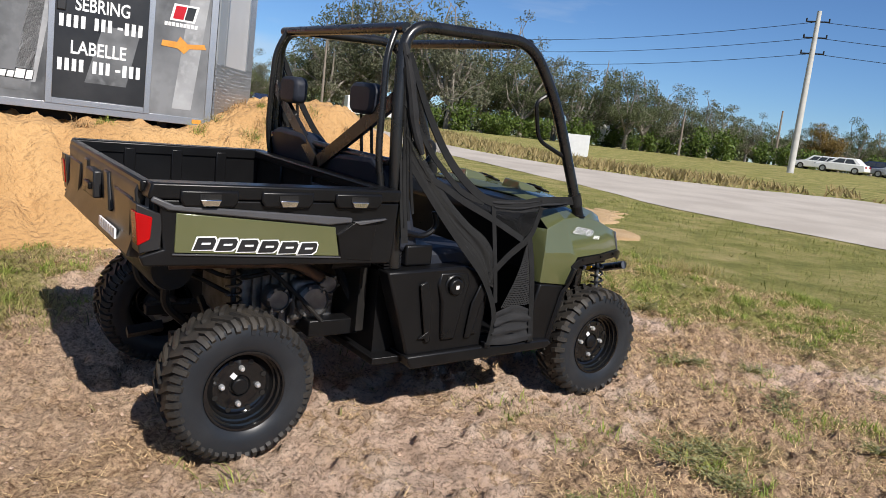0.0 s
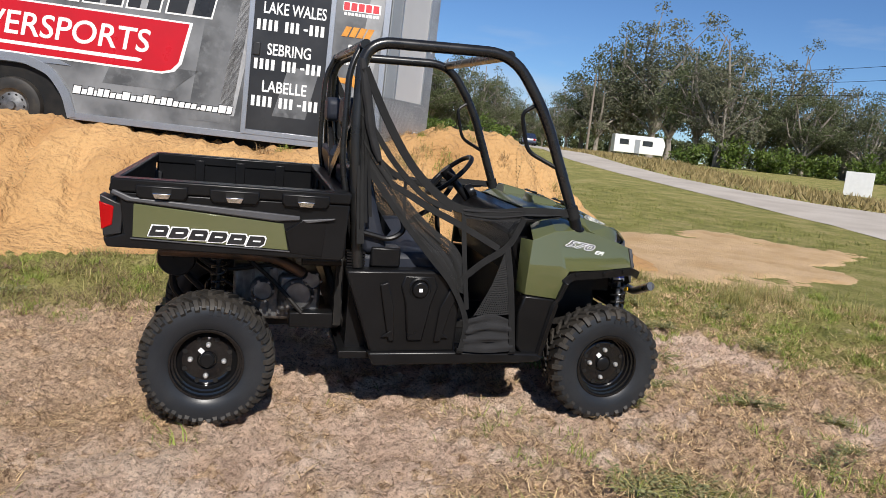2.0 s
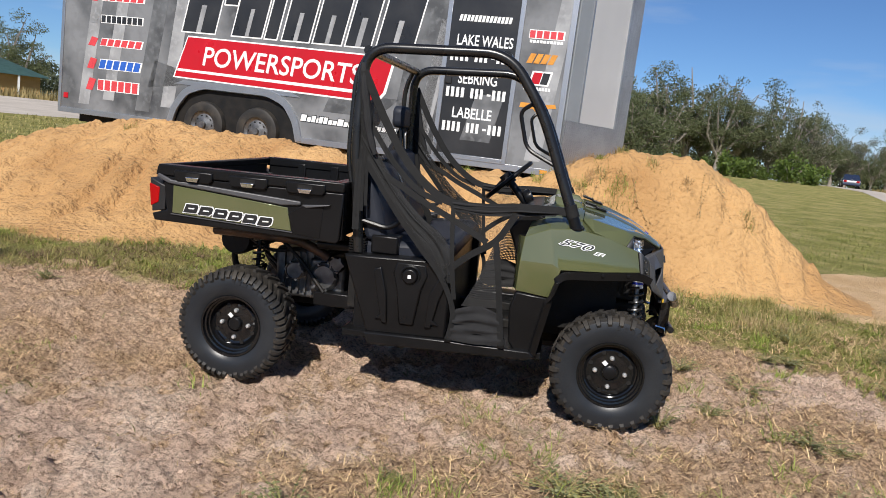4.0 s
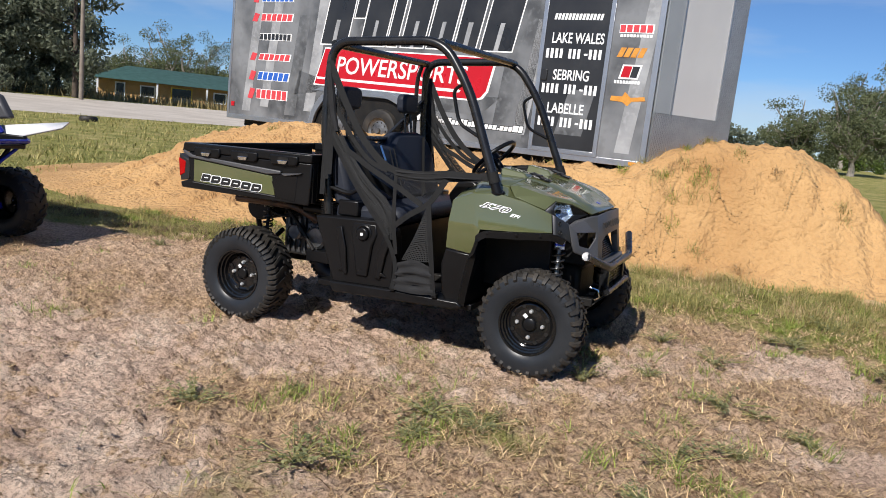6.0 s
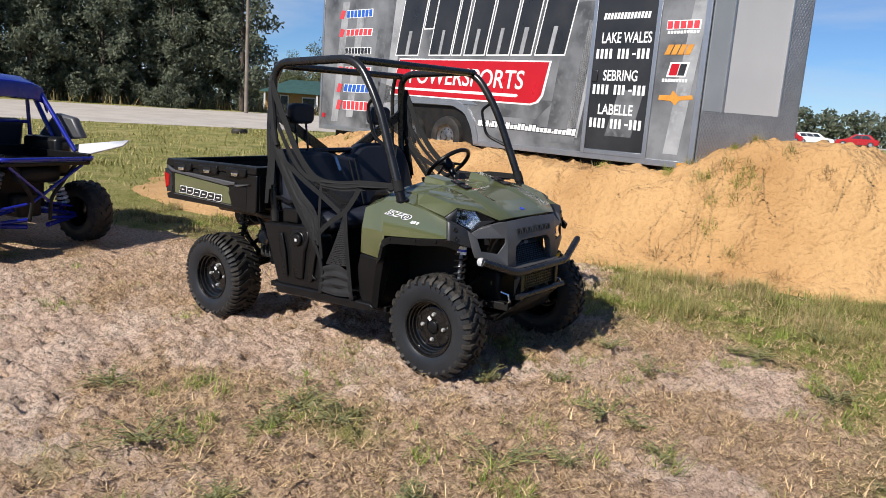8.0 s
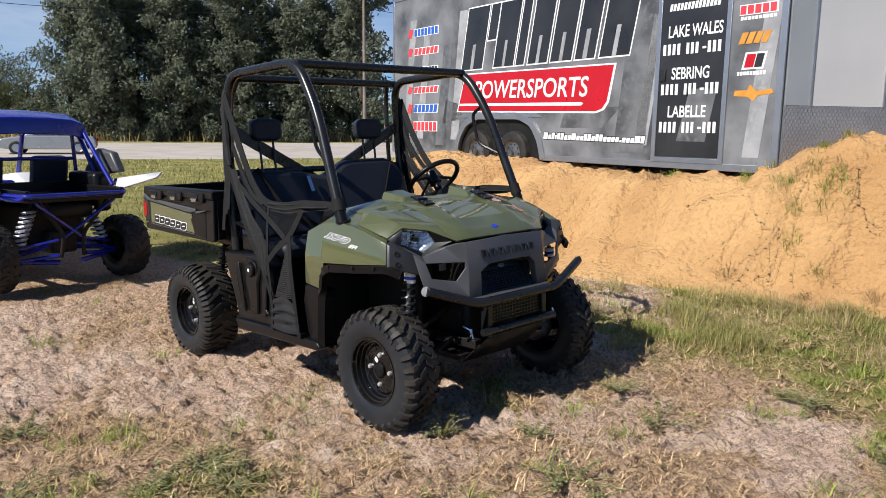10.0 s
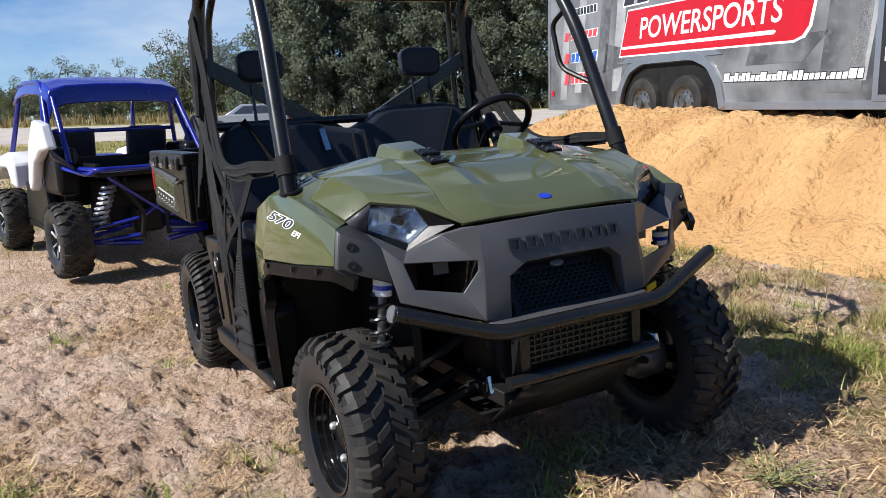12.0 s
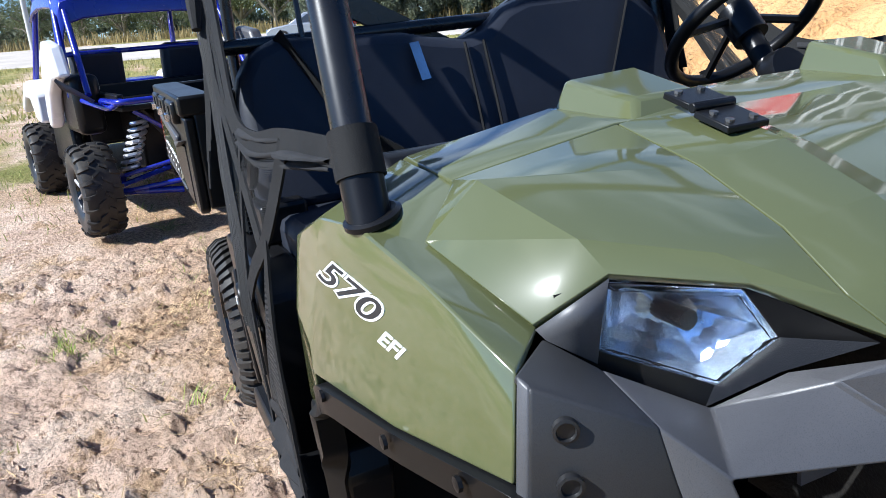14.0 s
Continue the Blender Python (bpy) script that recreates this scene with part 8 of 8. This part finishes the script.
def blades(name, rng, P, Z, length, width, tilt, mat, label, bend=0.35):
    """Thin bent blades at the points P: tilt is how far from upright they lie, 0 to 1."""
    n = len(P)
    a = rng.random(n) * 2 * math.pi
    ln = length * (0.5 + rng.random(n))
    tl = np.clip(tilt + (0.25 if tilt < 1.3 else 0.07) * rng.normal(size=n), 0.02, 1.55)
    out = np.stack([np.cos(a), np.sin(a), np.zeros(n)], 1)
    side = np.stack([-np.sin(a), np.cos(a), np.zeros(n)], 1)
    up = np.array([0, 0, 1.0])
    base = np.concatenate([P, Z[:, None]], 1)
    mid = base + (out * np.sin(tl)[:, None] + up * np.cos(tl)[:, None]) * (ln * 0.55)[:, None]
    tip = mid + (out * np.sin(tl + bend)[:, None] + up * np.cos(tl + bend)[:, None]) * (ln * 0.45)[:, None]
    w = side * (width * (0.6 + 0.8 * rng.random(n)))[:, None]
    V = np.stack([base - w, base + w, mid + w * 0.7, mid - w * 0.7, tip], 1).reshape(-1, 3)
    k = np.arange(n)[:, None] * 5
    F = np.concatenate([k + [0, 1, 2], k + [0, 2, 3], k + [3, 2, 4]], 0)
    me = bpy.data.meshes.new(name)
    me.from_pydata(V.tolist(), [], F.tolist())
    me.materials.append(mat)
    return tagged(new(name, me), label, "grass", "", "stuff")


def scatter(rng, n, x0, x1, y0, y1, keep, clump=0.0, per=14):
    """Places drawn at random, kept with the chance that keep(x, y) gives."""
    P = np.stack([x0 + (x1 - x0) * rng.random(n), y0 + (y1 - y0) * rng.random(n)], 1)
    if clump:
        C = P[: max(1, n // per)]
        P = C[rng.integers(0, len(C), n)] + rng.normal(size=(n, 2)) * clump
    m = np.array([rng_ < keep(x, y) for (x, y), rng_ in zip(P, rng.random(n))])
    P = P[m]
    return P, np.array([ground(x, y) + lumps(x, y) - 0.004 for x, y in P])


def off_sand(x, y):
    return 0.0 if y > 2.0 and (bank(x, y) > 0.06 or spill(x, y) > 0.45) else 1.0


rg = np.random.default_rng(11)
def straw_here(x, y):
    return (0.05 + 0.95 * smooth(0.0, 0.35, straw_zone(x, y))) * off_sand(x, y)
P, Z = scatter(rg, 120000, -5, 5.4, -4.4, 4.0, straw_here)
blades("dead_straw", rg, P, Z + 0.012, 0.055, 0.0021, 1.36, M_STRAW, "matted dead straw lying on the sand", 0.1)
def mat_here(x, y):
    return smooth(0.15, 0.45, straw_zone(x, y)) * off_sand(x, y)
P, Z = scatter(rg, 100000, -5, 5.4, -4.4, 4.0, mat_here, 0.05, 24)
blades("straw_mat", rg, P, Z + 0.016, 0.065, 0.0023, 1.2, M_STRAW, "loose mats of dead straw and thatch", 0.3)
# dark litter lies in the hollows
def litter_here(x, y):
    return smooth(0.0, 0.03, -lumps(x, y)) * smooth(-0.1, 0.3, noise.noise((x * 1.1, y * 1.1, 91)) + 0.15) * off_sand(x, y)
P, Z = scatter(rg, 90000, -5, 5.4, -4.4, 4.0, litter_here, 0.03, 10)
blades("leaf_litter", rg, P, Z + 0.008, 0.035, 0.0045, 1.3, M_LITTER, "dark dead leaf litter and twigs in the hollows", 0.2)
def turf_here(x, y):
    g = 1 - bare(x, y)
    return max(0.03, g) * smooth(-0.1, 0.25, noise.noise((x * 1.9, y * 1.9, 31)) + 0.3 * noise.noise((x * 6, y * 6, 32))) * off_sand(x, y)
P, Z = scatter(rg, 110000, -5, 5.8, -4.4, 4.0, turf_here, 0.04, 40)
blades("dry_turf", rg, P, Z, 0.055, 0.003, 0.95, M_BLADE, "short yellow-green turf in tufts", 0.6)
def fresh_here(x, y):
    return (0.12 * smooth(-0.5, 1.5, x) + max(0, 1 - 1.0 * bare(x, y))) * smooth(-0.1, 0.2, noise.noise((x * 1.3, y * 1.3, 41)) + 0.1 * smooth(0, 3, x)) * off_sand(x, y)
P, Z = scatter(rg, 130000, -5, 5.8, -4.4, 4.0, fresh_here, 0.05, 190)
blades("fresh_grass", rg, P, Z, 0.085, 0.0026, 0.75, M_FRESH, "fresh green grass in tufts", 0.6)
# the rank dry grass at the foot of the bank behind the vehicle
def rank_here(x, y):
    return smooth(0.9, 1.7, y) * smooth(-0.9, -1.7, x) * off_sand(x, y) * smooth(-0.25, 0.25, noise.noise((x * 1.5, y * 1.5, 81)))
P, Z = scatter(rg, 40000, -6.5, -0.9, 0.9, 3.4, rank_here, 0.06, 60)
blades("rank_grass", rg, P, Z, 0.1, 0.0022, 0.8, M_BLADE, "dull dry grass along the foot of the sand", 0.6)
P, Z = scatter(rg, 30000, -6.5, -0.9, 0.7, 3.4, rank_here, 0.07, 40)
blades("rank_litter", rg, P, Z + 0.01, 0.09, 0.0024, 1.1, M_LITTER, "dark dead stems among the dry grass", 0.4)
# long grass where the sand meets the ground
def foot_here(x, y):
    return smooth(-0.7, 0.3, x) * smooth(1.2, 2.4, y) * off_sand(x, y) * smooth(-0.25, 0.3, noise.noise((x * 1.3, y * 1.3, 51)) + 0.3 * noise.noise((x * 4, y * 4, 52)))
P, Z = scatter(rg, 46000, -0.7, 5.8, 1.2, 4.2, foot_here, 0.065, 150)
blades("long_grass", rg, P, Z, 0.17, 0.002, 0.55, M_BLADE, "long seeding grass at the foot of the sand", 0.9)
def stalk_here(x, y):
    return foot_here(x, y) * smooth(-0.05, 0.3, noise.noise((x * 0.9, y * 0.9, 55)))
M_STALK = leafy("dry_stalks", (0.3, 0.21, 0.1), (0.66, 0.5, 0.29), 0.8, 0.25)
P, Z = scatter(rg, 30000, -0.7, 5.8, 0.8, 4.2, stalk_here, 0.06, 50)
blades("dry_stalks", rg, P, Z, 0.19, 0.0012, 0.5, M_STALK, "dry pale grass stalks at the foot of the sand", 0.7)
def thatch_here(x, y):
    return (1 - 0.8 * bare(x, y)) * smooth(-0.05, 0.3, noise.noise((x * 1.1, y * 1.1, 56)) + 0.4 * noise.noise((x * 4, y * 4, 57))) * off_sand(x, y)
P, Z = scatter(rg, 60000, 0.3, 5.8, -4.4, 4.0, thatch_here, 0.05, 40)
blades("dead_thatch", rg, P, Z + 0.014, 0.065, 0.0023, 1.15, M_STRAW, "brown dead thatch between the grass tufts", 0.3)


def clods(rng, n):
    """Loose crumbs and clods of dry soil on the bare ground."""
    P, Z = scatter(rng, n, -4.6, 4.6, -4.4, 2.2, lambda x, y: bare(x, y) * smooth(0.35, -0.15, straw_zone(x, y)) * smooth(-0.2, 0.35, noise.noise((x * 1.7, y * 1.7, 95))) * off_sand(x, y), 0.09, 16)
    k = len(P)
    ball = np.array([(1, 0, 0), (-1, 0, 0), (0, 1, 0), (0, -1, 0), (0, 0, 0.75), (0, 0, -0.6)])
    tri = np.array([(0, 2, 4), (2, 1, 4), (1, 3, 4), (3, 0, 4), (2, 0, 5), (1, 2, 5), (3, 1, 5), (0, 3, 5)])
    size = 0.004 + 0.008 * rng.random(k) ** 3
    V = ball[None] * size[:, None, None] * (0.6 + 0.8 * rng.random((k, 6, 1))) + rng.normal(size=(k, 6, 3)) * size[:, None, None] * 0.22
    V = V + np.concatenate([P, (Z + 0.005)[:, None]], 1)[:, None]
    F = (np.arange(k) * 6)[:, None, None] + tri[None]
    me = bpy.data.meshes.new("soil_clods")
    me.from_pydata(V.reshape(-1, 3).tolist(), [], F.reshape(-1, 3).tolist())
    me.materials.append(M_CLOD)
    tagged(new("soil_clods", me), "loose crumbs and clods of dry sandy soil", "soil", "", "stuff")


clods(rg, 40000)
# the field beyond
def field_here(x, y):
    d = math.hypot(x, y + 2)
    return (0.35 + 0.65 * smooth(-0.3, 0.3, noise.noise((x * 0.3, y * 0.3, 61)))) * smooth(4.5, 7, d) * off_sand(x, y) * (0 if -9 < x < 0.5 and y > 4.2 and y < 9 else 1)
P, Z = scatter(rg, 110000, -16, 16, -3, 22, lambda x, y: field_here(x, y) * (1 if x < 13 else 0), 0.12)
blades("field_grass", rg, P, Z, 0.09, 0.0045, 0.8, M_FIELD, "rough field grass")
P, Z = scatter(rg, 60000, -42, 2, -6, 30, lambda x, y: field_here(x, y) * smooth(9, 14, math.hypot(x, y + 2)) * (1 if (Vector((x - 3.5, y + 3.5)).dot(RN) < 37.5) else 0), 0.3)
blades("far_field_grass", rg, P, Z, 0.14, 0.014, 0.6, M_BLADE, "rough field grass towards the road")


def weed(x, y, size, seed, tall=1.0):
    """A low weed: stems from one root, each set with small leaves."""
    rng = np.random.default_rng(seed)
    w = thing("weed", Matrix.Translation((x, y, ground(x, y) + lumps(x, y) - 0.005)), "low leafy green weed in the sandy ground", "weed", "weeds round the vehicle")
    bm = bmesh.new()
    V = []
    for i in range(int(18 + 10 * rng.random())):
        a, r = rng.random() * 6.28, size * (0.35 + 0.75 * rng.random())
        q = Vector((math.cos(a) * r, math.sin(a) * r, size * tall * (0.12 + 0.4 * rng.random())))
        mid = q * 0.5 + Vector((0, 0, size * 0.1 * tall))
        sweep(bm, [(0, 0, 0), mid, q], [0.0025, 0.002, 0.001], 4)
        for j in range(16):
            t = 0.15 + 0.85 * rng.random()
            c = mid * (2 * t) if t < 0.5 else mid.lerp(q, 2 * t - 1)
            c = c + Vector(rng.normal(size=3)) * 0.008
            d = Vector(rng.normal(size=3)).normalized()
            d.z = abs(d.z) * 0.4
            u = d * 0.017 * (0.6 + rng.random()) * (size / 0.2) ** 0.5
            v = Vector((-u.y, u.x, 0.2 * rng.normal() * u.length)) * 0.35
            V += [c, c + u * 0.5 + v, c + u, c + u * 0.5 - v]
    tagged(part("stem_mass", bm, M_BLADE, w, angle=60), kind="stuff")
    me = bpy.data.meshes.new("leaf_mass")
    me.from_pydata([tuple(p) for p in V], [], np.arange(len(V)).reshape(-1, 4).tolist())
    me.materials.append(M_WEED)
    lf = tagged(new("leaf_mass", me), kind="stuff")
    lf.parent = w


for i, (x, y, size, tall) in enumerate(((0.6, -2.36, 0.3, 0.8), (0.84, -1.57, 0.24, 0.7), (2.0, -1.42, 0.3, 0.8), (2.15, -0.55, 0.24, 0.8), (2.02, 0.36, 0.22, 1.0), (1.33, -2.48, 0.13, 1.0), (3.08, 0.6, 0.24, 1.0), (1.69, -0.25, 0.13, 1.0),
                                        (-0.22, -2.05, 0.24, 0.9), (0.9, -1.86, 0.16, 0.8), (1.12, -1.57, 0.18, 0.8), (1.64, 0.57, 0.2, 0.9), (1.36, -0.56, 0.17, 1.9), (1.07, -1.51, 0.15, 0.7), (0.09, -1.6, 0.1, 1.2), (2.76, 2.0, 0.25, 1.3),
                                        (3.4, 1.6, 0.22, 1.2), (2.5, 1.1, 0.2, 0.8), (-2.6, 1.7, 0.25, 0.8), (-3.4, 0.9, 0.2, 0.8), (3.6, -0.6, 0.24, 0.8), (3.0, -1.6, 0.2, 0.7), (-4.3, -0.8, 0.18, 1.2), (2.6, -2.2, 0.2, 0.7))):
    weed(x, y, size, 200 + i, tall)
for i in range(22):
    x, y = 0.2 + 4.2 * rg.random(), -3.4 + 5.6 * rg.random()
    if not (x < 1.9 and -1.1 < y < 1.1) and math.hypot(x - 3.0, y + 4.0) > 1.2:
        weed(x, y, 0.06 + 0.1 * rg.random(), 240 + i, 0.7 + 0.6 * rg.random())


# creeping plants and tufts on the sand
def on_sand(x, y):
    return ground(x, y) - 0.01 + bank(x, y)


def sand_tuft(x, y, seed, size=0.22):
    rng = np.random.default_rng(seed)
    t = thing("grass_tuft", Matrix.Translation((x, y, on_sand(x, y) - 0.01)), "sparse dry grass tuft rooted in the orange sand", "grass tuft", "tufts on the sand bank")
    bm = bmesh.new()
    for i in range(60):
        a, r = rng.random() * 6.28, size * (0.2 + 1.1 * rng.random() ** 2)
        o = Vector((rng.normal() * size * 0.35, rng.normal() * size * 0.25, 0.0))
        o.z = on_sand(x + o.x, y + o.y) - on_sand(x, y) + 0.004
        q = o + Vector((math.cos(a) * r, math.sin(a) * r * 0.7 - 0.04, size * (0.1 + 0.7 * rng.random())))
        m = o.lerp(q, 0.55) + Vector((0, 0, size * 0.2))
        w = Vector((-math.sin(a), math.cos(a), 0)) * 0.0022
        vs = [bm.verts.new(p) for p in (o - w, o + w, m + w * 0.8, m - w * 0.8, q)]
        bm.faces.new((vs[0], vs[1], vs[2], vs[3]))
        bm.faces.new((vs[3], vs[2], vs[4]))
    tagged(part("grass_mass", bm, (M_BLADE, M_VINE, M_FRESH)[seed % 3], t), kind="stuff")


M_VINE = leafy("dry_runner", (0.3, 0.19, 0.09), (0.46, 0.32, 0.16), 0.85, 0.1)


def runner(x, y, seed, length, head):
    """A creeping stem that trails over the sand, with a few withered leaves."""
    rng = np.random.default_rng(seed)
    t = thing("creeping_runner", Matrix(), "withered creeping stem trailing over the orange sand", "creeper", "creepers on the sand bank")
    bm, V = bmesh.new(), []
    for k in range(3):
        a, p, pts = head + rng.normal() * 0.5, Vector((x, y)), []
        for i in range(14):
            a += rng.normal() * 0.22
            p = p + Vector((math.cos(a), math.sin(a))) * length / 14
            pts.append(Vector((p.x, p.y, on_sand(p.x, p.y) + 0.062)))
            for j in range(2):
                d = Vector((rng.normal(), rng.normal(), abs(rng.normal()) * 0.6)) * 0.011
                v = Vector((-d.y, d.x, 0)) * 0.4
                V += [pts[-1], pts[-1] + d * 0.5 + v, pts[-1] + d, pts[-1] + d * 0.5 - v]
        sweep(bm, pts, 0.0014, 4)
    tagged(part("stem_mass", bm, M_VINE, t, angle=60), kind="stuff")
    me = bpy.data.meshes.new("leaves")
    me.from_pydata([tuple(q) for q in V], [], np.arange(len(V)).reshape(-1, 4).tolist())
    me.materials.append(M_WEED if seed % 3 else M_VINE)
    tagged(new("leaf_mass", me), kind="stuff").parent = t


for i in range(20):
    x, y = 0.45 + 1.0 * rg.random(), 4.45 + 0.27 * rg.normal()
    sand_tuft(x, y, 300 + i, 0.09 + 0.09 * rg.random())
for i, (x, y) in enumerate(((1.75, 4.75), (2.15, 4.65), (0.4, 4.72), (2.9, 4.6), (-0.75, 4.86), (-0.55, 4.9), (-5.2, 5.0), (1.95, 3.95))):
    sand_tuft(x, y, 330 + i, 0.12 + 0.012 * (i % 5))
for i, (x, y, ln, head) in enumerate(((0.75, 4.6, 0.9, -1.9), (1.1, 4.5, 0.7, -1.5), (1.5, 4.6, 0.5, -0.9), (0.65, 4.3, 0.7, -1.2), (2.4, 4.8, 0.4, -1.4), (1.0, 4.2, 0.7, -2.2), (-3.7, 5.05, 1.3, -1.5), (-4.1, 4.9, 1.2, -1.9), (-3.4, 4.6, 1.0, -2.4), (-4.6, 4.2, 0.9, -1.2))):
    runner(x, y, 400 + i, ln, head)
